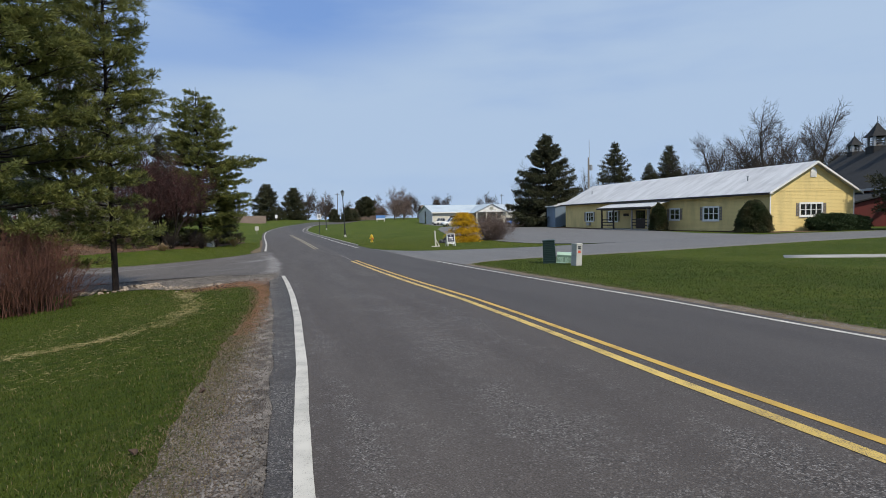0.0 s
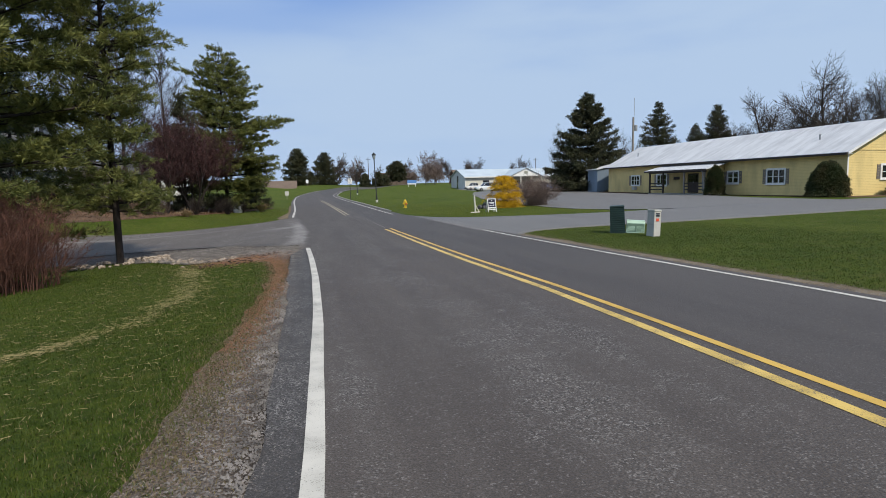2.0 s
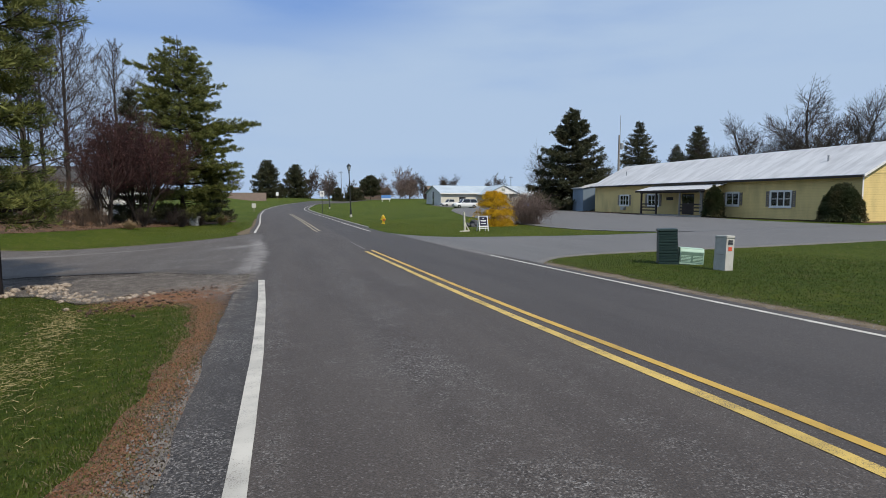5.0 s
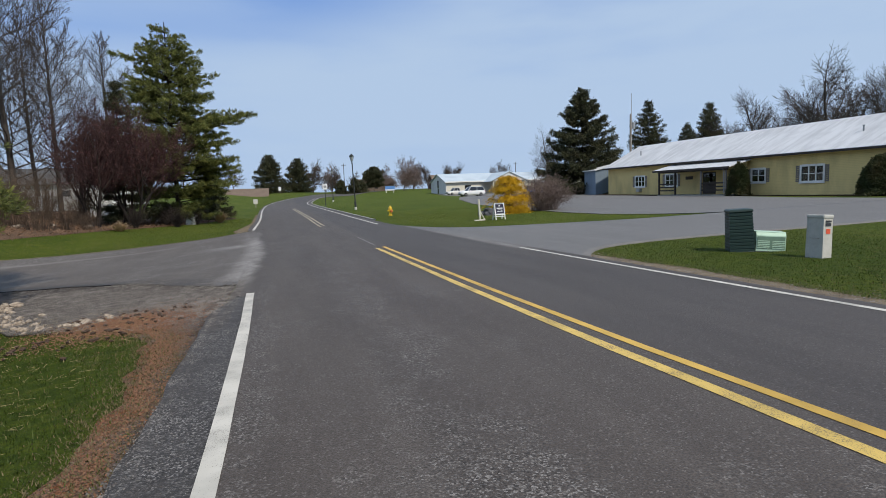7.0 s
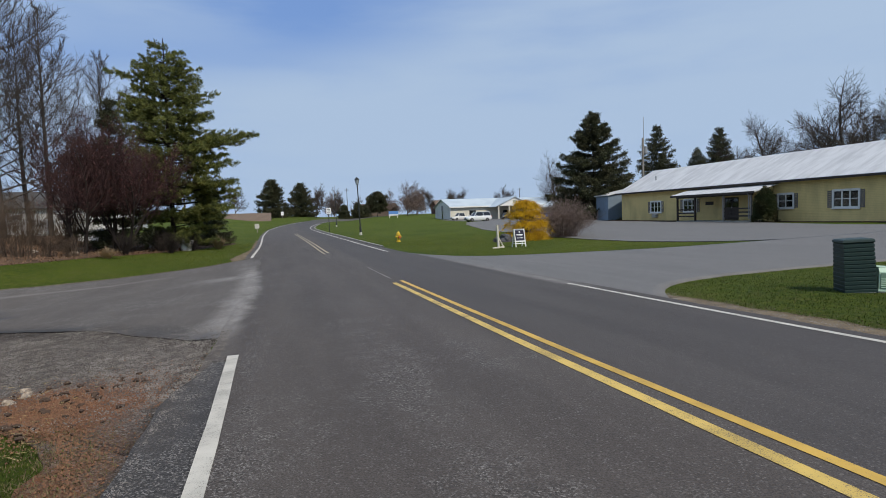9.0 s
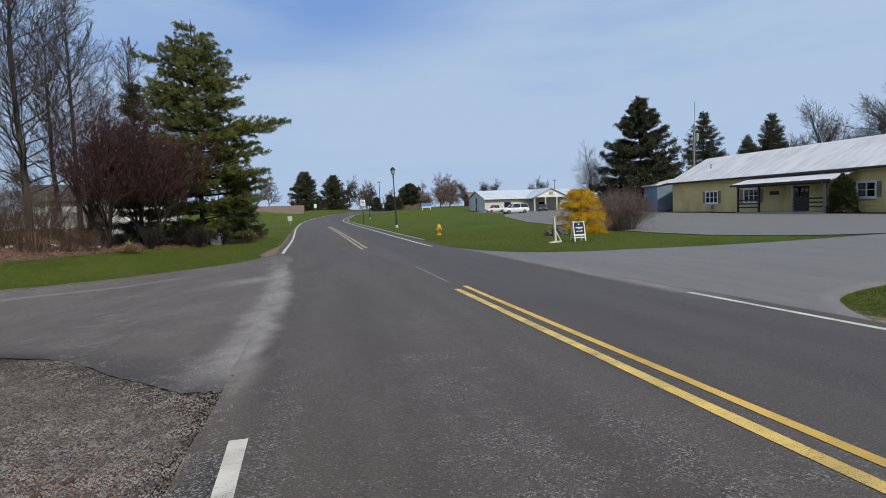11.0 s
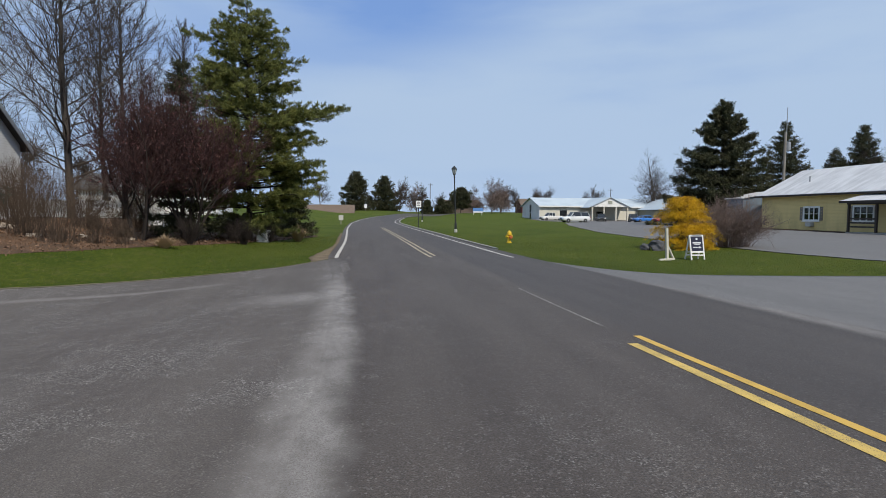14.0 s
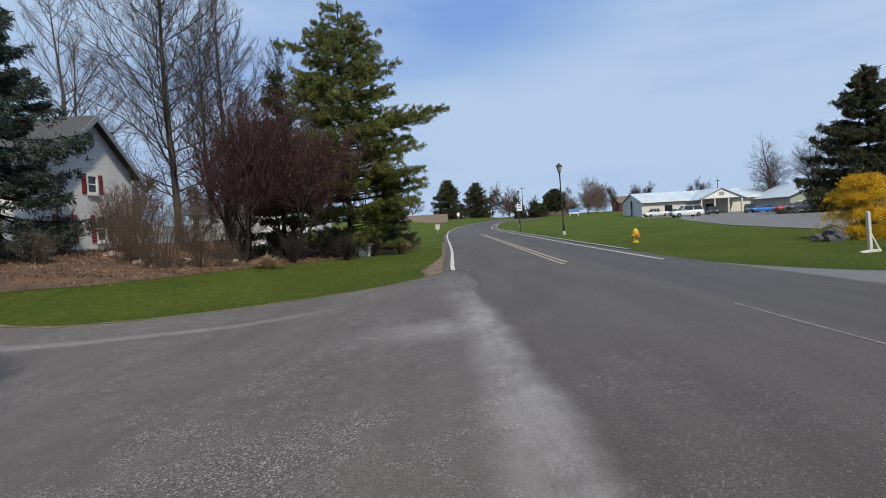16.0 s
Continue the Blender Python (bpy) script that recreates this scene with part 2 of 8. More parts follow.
        dust = mathed(nt, "MULTIPLY", dust, mathed(nt, "ADD", 0.35, mathed(nt, "MULTIPLY", ramped(nt, noised(nt, vec, 3.5, 6.0, 0.75, stretch=(1.0, 0.45, 1.0)), 0.25, 0.68), 0.65)))
        speck = mathed(nt, "ADD", 0.40, mathed(nt, "MULTIPLY", ramped(nt, fine, 0.38, 0.58), 0.60))
        col = mixed(nt, mathed(nt, "MULTIPLY", mathed(nt, "MULTIPLY", dust, speck), 0.68), col, (0.36, 0.34, 0.32))
    nt.links.new(col, bsdf.inputs["Base Color"])
    bumped(nt, bsdf, mathed(nt, "ADD", grit.outputs["Distance"], fine), 0.55, 0.006)
    return m


def paint_material(name, c, base, wear):
    m, nt, bsdf, vec = begin(name, 0.6, 0.0, 0.3)
    f = noised(nt, vec, 110.0, 3.0, 0.75)
    g = noised(nt, vec, 4.0, 4.0, 0.65)
    lost = ramped(nt, mathed(nt, "ADD", mathed(nt, "MULTIPLY", f, 0.68), mathed(nt, "MULTIPLY", g, 0.32)), 0.67 - wear, 0.76 - wear)
    dirty = mixed(nt, ramped(nt, noised(nt, vec, 2.0, 4.0), 0.35, 0.7), c, tuple(v * 0.72 for v in c))
    nt.links.new(mixed(nt, lost, dirty, base), bsdf.inputs["Base Color"])
    bumped(nt, bsdf, f, 0.4, 0.003)
    return m


def ground_material():
    """Mown turf: soil, thatch and several greens, with clumps, bare and straw-coloured patches."""
    m, nt, bsdf, vec = begin("turf", 0.95, 0.0, 0.1)
    a = noised(nt, vec, 0.22, 4.0)
    b = noised(nt, vec, 1.3, 5.0, 0.65)
    c = noised(nt, vec, 6.5, 4.0, 0.7)
    e = noised(nt, vec, 22.0, 3.0, 0.7)
    f = noised(nt, vec, 80.0, 4.0, 0.8)
    col = mixed(nt, ramped(nt, a, 0.35, 0.65), (0.050, 0.080, 0.009), (0.082, 0.108, 0.014))
    col = mixed(nt, mathed(nt, "MULTIPLY", ramped(nt, c, 0.46, 0.66), 0.60), col, (0.124, 0.140, 0.018))
    col = mixed(nt, mathed(nt, "MULTIPLY", mathed(nt, "SUBTRACT", 1.0, ramped(nt, c, 0.34, 0.48)), 0.60), col, (0.026, 0.046, 0.006))
    thatch = mathed(nt, "MULTIPLY", ramped(nt, b, 0.50, 0.70), ramped(nt, e, 0.42, 0.62))
    col = mixed(nt, mathed(nt, "MULTIPLY", thatch, 0.75), col, (0.160, 0.132, 0.050))
    col = mixed(nt, mathed(nt, "MULTIPLY", ramped(nt, f, 0.44, 0.60), 0.60), col, (0.030, 0.044, 0.006))
    nt.links.new(col, bsdf.inputs["Base Color"])
    bumped(nt, bsdf, mathed(nt, "ADD", mathed(nt, "MULTIPLY", f, 0.5), mathed(nt, "ADD", c, e)), 1.0, 0.05)
    return m


def verge_material():
    """Verge: pale gravel by the road, red soil along the grass and at the corner, grey gravel and tar crumbs at the side road."""
    m, nt, bsdf, vec = begin("gravel_and_red_soil", 0.95, 0.0, 0.1)
    sep = nt.nodes.new("ShaderNodeSeparateXYZ")
    nt.links.new(vec, sep.inputs[0])
    x, y = sep.outputs["X"], sep.outputs["Y"]
    broad = noised(nt, vec, 1.6, 5.0, 0.65)
    wob = mathed(nt, "MULTIPLY", mathed(nt, "SUBTRACT", broad, 0.5), 0.9)
    fine = noised(nt, vec, 50.0, 3.0, 0.7)
    crumb = noised(nt, vec, 13.0, 4.0, 0.7)
    stone = node(nt, "ShaderNodeTexVoronoi", Scale=62.0)
    nt.links.new(vec, stone.inputs["Vector"])
    tint = nt.nodes.new("ShaderNodeSeparateColor")
    nt.links.new(stone.outputs["Color"], tint.inputs[0])
    col = mixed(nt, ramped(nt, noised(nt, vec, 2.2, 4.0), 0.3, 0.7), (0.285, 0.228, 0.186), (0.195, 0.152, 0.120))
    # grey gravel past the corner of the lawn
    past = ramped(nt, mathed(nt, "ADD", mathed(nt, "ADD", y, mathed(nt, "MULTIPLY", x, 0.6)), mathed(nt, "MULTIPLY", wob, 1.5)), 12.5, 15.5)
    col = mixed(nt, past, col, (0.175, 0.152, 0.138))
    # red soil
    soil = mathed(nt, "SUBTRACT", 1.0, ramped(nt, mathed(nt, "ADD", x, wob), -0.30, 0.05))
    soil = mathed(nt, "MULTIPLY", soil, mathed(nt, "MULTIPLY", ramped(nt, mathed(nt, "ADD", y, mathed(nt, "MULTIPLY", wob, 4.0)), 3.5, 9.0), mathed(nt, "SUBTRACT", 1.0, ramped(nt, y, 14.2, 15.6))))
    dy = mathed(nt, "SUBTRACT", y, 16.05)
    dx = mathed(nt, "ADD", mathed(nt, "ADD", x, 1.05), mathed(nt, "MULTIPLY", dy, 0.35))
    r2 = mathed(nt, "ADD", mathed(nt, "POWER", mathed(nt, "ABSOLUTE", mathed(nt, "DIVIDE", dx, 0.85)), 2.0), mathed(nt, "POWER", mathed(nt, "ABSOLUTE", mathed(nt, "DIVIDE", dy, 0.95)), 2.0))
    patch = mathed(nt, "SUBTRACT", 1.0, ramped(nt, mathed(nt, "ADD", r2, mathed(nt, "MULTIPLY", wob, 1.6)), 0.55, 1.25))
    soil = mathed(nt, "MAXIMUM", soil, patch)
    col = mixed(nt, mathed(nt, "MULTIPLY", soil, mathed(nt, "ADD", 0.50, mathed(nt, "MULTIPLY", ramped(nt, noised(nt, vec, 3.1, 5.0, 0.7), 0.36, 0.60), 0.44))), col, (0.265, 0.105, 0.046))
    col = mixed(nt, mathed(nt, "MULTIPLY", ramped(nt, crumb, 0.48, 0.68), 0.45), col, (0.105, 0.082, 0.056))
    # stones, pale and dark
    loose = mathed(nt, "SUBTRACT", 1.0, mathed(nt, "MULTIPLY", soil, 0.75))
    col = mixed(nt, mathed(nt, "MULTIPLY", mathed(nt, "MULTIPLY", ramped(nt, tint.outputs[0], 0.55, 0.92), 0.75), loose), col, (0.36, 0.33, 0.305))
    col = mixed(nt, mathed(nt, "MULTIPLY", mathed(nt, "MULTIPLY", ramped(nt, tint.outputs[1], 0.55, 0.95), 0.70), loose), col, (0.050, 0.043, 0.039))
    # tar and dark crumbs by the asphalt
    tar = mathed(nt, "MULTIPLY", ramped(nt, mathed(nt, "ADD", x, mathed(nt, "MULTIPLY", wob, 0.4)), -0.22, 0.02), mathed(nt, "SUBTRACT", 1.0, ramped(nt, y, 15.0, 17.5)))
    mouth = ramped(nt, mathed(nt, "ADD", mathed(nt, "SUBTRACT", y, mouth_edge(nt, x)), mathed(nt, "MULTIPLY", wob, 1.2)), -0.95, -0.15)
    col = mixed(nt, mathed(nt, "MULTIPLY", mathed(nt, "MAXIMUM", tar, mouth), 0.72), col, (0.046, 0.039, 0.036))
    col = mixed(nt, mathed(nt, "MULTIPLY", ramped(nt, fine, 0.42, 0.66), 0.62), col, (0.050, 0.039, 0.031))
    nt.links.new(col, bsdf.inputs["Base Color"])
    bumped(nt, bsdf, mathed(nt, "ADD", mathed(nt, "ADD", fine, crumb), mathed(nt, "MULTIPLY", stone.outputs["Distance"], -0.8)), 1.0, 0.03)
    return m


def siding_material(name, c1, c2, course, rough=0.6, axis="Z"):
    """Lapped boards: a saw-tooth relief, with the shade under each lap painted in as a dark line."""
    m, nt, bsdf, vec = begin(name, rough, 0.0, 0.3)
    sep = nt.nodes.new("ShaderNodeSeparateXYZ")
    nt.links.new(vec, sep.inputs[0])
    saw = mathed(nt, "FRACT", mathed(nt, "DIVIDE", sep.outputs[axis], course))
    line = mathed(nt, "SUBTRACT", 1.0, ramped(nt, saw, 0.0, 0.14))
    f = noised(nt, vec, 18.0, 3.0, 0.6, stretch=(0.25, 0.25, 3.0))
    stain = ramped(nt, noised(nt, vec, 0.8, 5.0, 0.6, stretch=(1.0, 1.0, 0.35)), 0.4, 0.75)
    col = mixed(nt, stain, c1, c2)
    col = mixed(nt, mathed(nt, "MULTIPLY", f, 0.18), col, tuple(v * 0.6 for v in c1))
    # shade of each lap, put into the board colour
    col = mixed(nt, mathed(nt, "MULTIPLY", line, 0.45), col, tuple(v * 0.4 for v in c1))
    nt.links.new(col, bsdf.inputs["Base Color"])
    bumped(nt, bsdf, mathed(nt, "SUBTRACT", 1.0, saw), 0.6, 0.015)
    return m


def shingle_material(name, c1, c2, course=0.14):
    m, nt, bsdf, vec = begin(name, 0.9, 0.0, 0.2)
    br = node(nt, "ShaderNodeTexBrick", Scale=1.0 / course, Mortar_Size=0.03, Brick_Width=2.0, Row_Height=1.0)
    br.inputs["Color1"].default_value, br.inputs["Color2"].default_value = rgb(c1), rgb(c2)
    br.inputs["Mortar"].default_value = rgb(tuple(v * 0.5 for v in c1))
    nt.links.new(vec, br.inputs["Vector"])
    n = ramped(nt, noised(nt, vec, 0.6, 5.0), 0.35, 0.7)
    nt.links.new(mixed(nt, mathed(nt, "MULTIPLY", n, 0.4), br.outputs["Color"], tuple(v * 0.7 for v in c2)), bsdf.inputs["Base Color"])
    bumped(nt, bsdf, br.outputs["Fac"], 0.3, 0.01)
    return m


def glass_material():
    m, nt, bsdf, vec = begin("window_glass", 0.03, 0.0, 0.6)
    bsdf.inputs["Base Color"].default_value = (0.10, 0.115, 0.115, 1)
    bsdf.inputs["Transmission Weight"].default_value = 0.85
    bsdf.inputs["IOR"].default_value = 1.45
    return m


def metal_roof_material():
    """Old white-coated metal roofing: faint ribs, grey weather streaks down the slope, rust at the laps."""
    m, nt, bsdf, vec = begin("white_roofing", 0.55, 0.0, 0.35)
    sep = nt.nodes.new("ShaderNodeSeparateXYZ")
    nt.links.new(vec, sep.inputs[0])
    rib = mathed(nt, "FRACT", mathed(nt, "DIVIDE", sep.outputs["Y"], 0.6))
    ribs = mathed(nt, "SUBTRACT", 1.0, ramped(nt, mathed(nt, "ABSOLUTE", mathed(nt, "SUBTRACT", rib, 0.5)), 0.0, 0.12))
    streak = ramped(nt, noised(nt, vec, 1.0, 5.0, 0.65, stretch=(0.35, 2.2, 0.35)), 0.38, 0.72)
    blot = ramped(nt, noised(nt, vec, 0.5, 5.0, 0.6), 0.40, 0.7)
    col = mixed(nt, mathed(nt, "MULTIPLY", streak, 0.75), (0.58, 0.58, 0.585), (0.37, 0.37, 0.375))
    col = mixed(nt, mathed(nt, "MULTIPLY", blot, 0.5), col, (0.38, 0.38, 0.39))
    nt.links.new(col, bsdf.inputs["Base Color"])
    bumped(nt, bsdf, ribs, 0.5, 0.03)
    return m


ASPHALT = asphalt_material("road_asphalt", (0.069, 0.056, 0.048), (0.098, 0.082, 0.071), 0.50, True, 0.585, True)
ASPHALT_SIDE = asphalt_material("side_asphalt", (0.098, 0.083, 0.073), (0.130, 0.112, 0.099), 0.8, True, 0.52)
ASPHALT_LOT = asphalt_material("lot_asphalt", (0.140, 0.134, 0.130), (0.176, 0.168, 0.162), 0.4)
WHITE_LINE = paint_material("white_road_paint", (0.54, 0.51, 0.45), (0.20, 0.185, 0.165), 0.125)
YELLOW_LINE = paint_material("yellow_road_paint", (0.56, 0.355, 0.070), (0.15, 0.12, 0.075), 0.10)
YELLOW_THIN = paint_material("thinning_yellow_paint", (0.60, 0.42, 0.11), (0.10, 0.085, 0.065), 0.145)
JOINT = paint_material("worn_joint", (0.27, 0.25, 0.22), (0.085, 0.073, 0.064), 0.215)
YELLOW_WORN = paint_material("worn_yellow_paint", (0.40, 0.34, 0.21), (0.13, 0.12, 0.10), 0.15)
TURF = ground_material()
VERGE = verge_material()
TAN_DIRT = surface("tan_dirt", (0.235, 0.185, 0.125), (0.150, 0.115, 0.078), 0.95, big=2.2, fine=42, grain=0.6, bump=1.0, depth=0.03, spec=0.1)
TAN_GRIT = surface("tan_grit", (0.19, 0.165, 0.115), (0.10, 0.10, 0.055), 0.95, big=1.6, fine=42, grain=0.6, bump=1.0, depth=0.03, spec=0.1)
BROKEN_EDGE = asphalt_material("broken_asphalt_edge", (0.046, 0.041, 0.039), (0.064, 0.057, 0.053), 0.6, False, 0.49)
MULCH = surface("bark_mulch", (0.165, 0.100, 0.064), (0.082, 0.058, 0.042), 0.95, big=0.9, fine=22, grain=0.7, bump=1.0, depth=0.05, spec=0.1)
CONCRETE = surface("concrete", (0.40, 0.385, 0.355), (0.30, 0.285, 0.26), 0.85, big=1.5, fine=40, grain=0.3, bump=0.4, depth=0.005, spec=0.2)
STONE = surface("pale_stone", (0.42, 0.35, 0.275), (0.15, 0.112, 0.082), 0.85, big=11, fine=40, grain=0.4, bump=0.6, depth=0.01, spec=0.2)
DARK_STONE = surface("dark_boulder", (0.10, 0.10, 0.105), (0.055, 0.055, 0.06), 0.85, big=3, fine=25, grain=0.4, bump=0.7, depth=0.02, spec=0.2)
BARK = surface("brown_bark", (0.105, 0.082, 0.066), (0.062, 0.048, 0.040), 0.95, big=3, fine=28, grain=0.5, bump=0.8, depth=0.02, spec=0.1, stretch=(1, 1, 0.25))
BARK_GREY = surface("grey_bark", (0.100, 0.086, 0.075), (0.060, 0.051, 0.045), 0.95, big=3, fine=28, grain=0.5, bump=0.9, depth=0.03, spec=0.1, stretch=(1, 1, 0.25))
BARK_DARK = surface("dark_bark", (0.045, 0.036, 0.032), (0.028, 0.023, 0.021), 0.95, big=3, fine=28, grain=0.4, bump=0.8, depth=0.02, spec=0.1, stretch=(1, 1, 0.25))
BARK_RED = surface("red_brown_twigs", (0.155, 0.072, 0.050), (0.095, 0.050, 0.040), 0.9, big=4, fine=30, grain=0.3, bump=0.3, spec=0.15)
TWIG_TAN = surface("tan_twigs", (0.125, 0.090, 0.064), (0.075, 0.054, 0.042), 0.9, big=4, fine=30, grain=0.3, bump=0.3, spec=0.15)
TWIG_GREY = surface("grey_brown_twigs", (0.20, 0.150, 0.130), (0.130, 0.098, 0.088), 0.9, big=4, fine=30, grain=0.3, bump=0.3, spec=0.15)
TWIG_PLUM = surface("plum_twigs", (0.070, 0.038, 0.036), (0.046, 0.027, 0.027), 0.9, big=4, fine=30, grain=0.3, bump=0.3, spec=0.15)
PINE = leaf_material("pine_needles", (0.050, 0.067, 0.020), (0.250, 0.255, 0.070), (0.125, 0.142, 0.044), through=0.34, clump=2.2)
PINE_DARK = leaf_material("spruce_needles", (0.018, 0.026, 0.013), (0.078, 0.082, 0.038), (0.078, 0.060, 0.034), clump=1.6)
PINE_BLUE = leaf_material("blue_spruce_needles", (0.016, 0.027, 0.020), (0.092, 0.112, 0.090), (0.036, 0.050, 0.038), clump=4.0)
YEW = leaf_material("yew_leaves", (0.022, 0.036, 0.014), (0.055, 0.066, 0.022), (0.085, 0.062, 0.026))
BOX_GREEN = leaf_material("hedge_leaves", (0.018, 0.034, 0.014), (0.040, 0.062, 0.022))
GOLD = leaf_material("golden_leaves", (0.24, 0.125, 0.006), (0.80, 0.50, 0.016), (0.42, 0.25, 0.010), through=0.2, clump=3.6)
PLUM = leaf_material("plum_leaves", (0.050, 0.021, 0.022), (0.140, 0.058, 0.052), (0.070, 0.032, 0.032), clump=2.2)
GRASS = leaf_material("grass_blades", (0.032, 0.054, 0.005), (0.080, 0.108, 0.012), (0.054, 0.076, 0.008), through=0.35, clump=4.0, dry=(0.19, 0.155, 0.065))
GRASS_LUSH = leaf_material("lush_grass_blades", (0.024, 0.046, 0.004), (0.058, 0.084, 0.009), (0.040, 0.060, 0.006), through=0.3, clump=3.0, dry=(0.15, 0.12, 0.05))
GRASS_FAR = leaf_material("far_grass_blades", (0.070, 0.096, 0.009), (0.165, 0.180, 0.024), (0.110, 0.128, 0.016), through=0.35, clump=3.0, dry=(0.26, 0.21, 0.09))
STRAW = leaf_material("straw", (0.24, 0.19, 0.075), (0.44, 0.35, 0.17), through=0.15)
TAN_GRASS = leaf_material("dry_ornamental_grass", (0.36, 0.25, 0.14), (0.50, 0.38, 0.24), through=0.2)
LEAF_LITTER = leaf_material("leaf_litter", (0.100, 0.056, 0.034), (0.235, 0.145, 0.086), (0.15, 0.085, 0.055), through=0.0, clump=1.0)
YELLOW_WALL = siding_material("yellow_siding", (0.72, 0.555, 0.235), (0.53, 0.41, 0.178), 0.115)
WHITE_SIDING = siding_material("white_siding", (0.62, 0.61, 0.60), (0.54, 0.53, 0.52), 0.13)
CREAM_WALL = siding_material("cream_siding", (0.80, 0.76, 0.64), (0.72, 0.68, 0.57), 0.25, axis="Y")
SAGE_WALL = siding_material("sage_siding", (0.33, 0.34, 0.28), (0.28, 0.29, 0.24), 0.25)
RED_WALL = siding_material("red_barn_boards", (0.115, 0.020, 0.016), (0.085, 0.018, 0.014), 0.2, axis="X")
BLUE_WALL = siding_material("blue_grey_siding", (0.20, 0.26, 0.33), (0.17, 0.22, 0.28), 0.2, axis="Y")
BRICK_BROWN = siding_material("brown_siding", (0.13, 0.095, 0.075), (0.11, 0.08, 0.062), 0.2)
ROOF_WHITE = metal_roof_material()
ROOF_BLUE = surface("blue_white_metal_roof", (0.46, 0.52, 0.56), (0.38, 0.44, 0.49), 0.5, big=0.3, fine=6, grain=0.1, bump=0.1)
ROOF_DARK = shingle_material("dark_shingles", (0.060, 0.060, 0.062), (0.085, 0.083, 0.082))
ROOF_BARN = shingle_material("dark_barn_shingles", (0.030, 0.030, 0.032), (0.042, 0.042, 0.043))
ROOF_BROWN = shingle_material("brown_shingles", (0.135, 0.100, 0.078), (0.17, 0.128, 0.10))
TRIM = surface("white_trim", (0.74, 0.73, 0.70), (0.66, 0.65, 0.62), 0.5, big=2, fine=30, grain=0.1, bump=0.1)
SHUTTER = surface("taupe_shutter", (0.20, 0.175, 0.15), (0.16, 0.14, 0.12), 0.6, fine=20, grain=0.2)
SHUTTER_RED = surface("red_shutter", (0.20, 0.026, 0.030), (0.16, 0.022, 0.025), 0.6, fine=20, grain=0.2)
DARK_WOOD = surface("dark_stained_wood", (0.050, 0.036, 0.028), (0.035, 0.026, 0.021), 0.7, fine=25, grain=0.3)
GREY_WOOD = surface("weathered_grey_wood", (0.30, 0.275, 0.245), (0.22, 0.20, 0.175), 0.85, big=4, fine=30, grain=0.4, bump=0.4, stretch=(1, 1, 0.15))
PALE_WOOD = surface("pale_painted_wood", (0.58, 0.55, 0.47), (0.48, 0.45, 0.38), 0.75, big=4, fine=30, grain=0.3, bump=0.3)
BLACK_METAL = surface("black_painted_metal", (0.018, 0.020, 0.021), (0.028, 0.030, 0.030), 0.45, big=4, fine=50, grain=0.1, bump=0.1)
GREY_METAL = surface("galvanised_metal", (0.36, 0.37, 0.38), (0.28, 0.29, 0.30), 0.5, 0.6, big=4, fine=40, grain=0.15, bump=0.1)
GREEN_DARK = surface("dark_green_plastic", (0.008, 0.024, 0.021), (0.012, 0.030, 0.026), 0.5, big=3, fine=40, grain=0.2, bump=0.1)
GREEN_PALE = surface("pale_green_metal", (0.40, 0.55, 0.43), (0.34, 0.48, 0.37), 0.55, big=3, fine=40, grain=0.15, bump=0.1)
# darker copy of the pale green: painted shade between the louvre slats
GREEN_PALE_SHADED = surface("shaded_green_louvre", (0.14, 0.22, 0.165), (0.11, 0.18, 0.13), 0.6, big=3, fine=40, grain=0.15, bump=0.1)
PUTTY = surface("putty_plastic", (0.47, 0.46, 0.42), (0.39, 0.38, 0.345), 0.6, big=5, fine=40, grain=0.15, bump=0.1)
ORANGE_RED = surface("orange_red_sticker", (0.62, 0.09, 0.04), (0.5, 0.08, 0.04), 0.5, bump=0)
INK = surface("dark_print", (0.03, 0.03, 0.035), (0.04, 0.04, 0.045), 0.6, bump=0)
NAVY = surface("navy_board", (0.018, 0.018, 0.035), (0.025, 0.024, 0.045), 0.4, bump=0)
PRINT_WHITE = surface("white_print", (0.72, 0.72, 0.72), (0.64, 0.64, 0.64), 0.5, bump=0)
BLUE_SIGN = surface("blue_sign_face", (0.10, 0.24, 0.55), (0.09, 0.21, 0.48), 0.5, bump=0)
HYDRANT_YELLOW = surface("yellow_enamel", (0.66, 0.44, 0.03), (0.56, 0.37, 0.03), 0.45, big=6, fine=40, grain=0.2, bump=0.15)
HYDRANT_RED = surface("faded_red_enamel", (0.45, 0.12, 0.04), (0.38, 0.10, 0.04), 0.5, bump=0.1)
GLASS = glass_material()
LANTERN_GLASS = surface("frosted_lantern_glass", (0.40, 0.44, 0.45), (0.34, 0.38, 0.40), 0.25, bump=0)
RUBBER = surface("tyre_rubber", (0.022, 0.022, 0.023), (0.030, 0.030, 0.030), 0.8, fine=60, grain=0.2)
CAR_GLASS = surface("dark_car_glass", (0.016, 0.018, 0.020), (0.022, 0.025, 0.028), 0.05, spec=0.8, bump=0)
CHROME = surface("silver_rim", (0.45, 0.46, 0.47), (0.35, 0.36, 0.37), 0.3, 0.8, bump=0)
LAMP_RED = surface("red_lens", (0.35, 0.02, 0.02), (0.28, 0.02, 0.02), 0.2, bump=0)
LAMP_CLEAR = surface("clear_lens", (0.70, 0.71, 0.70), (0.6, 0.61, 0.6), 0.15, bump=0)


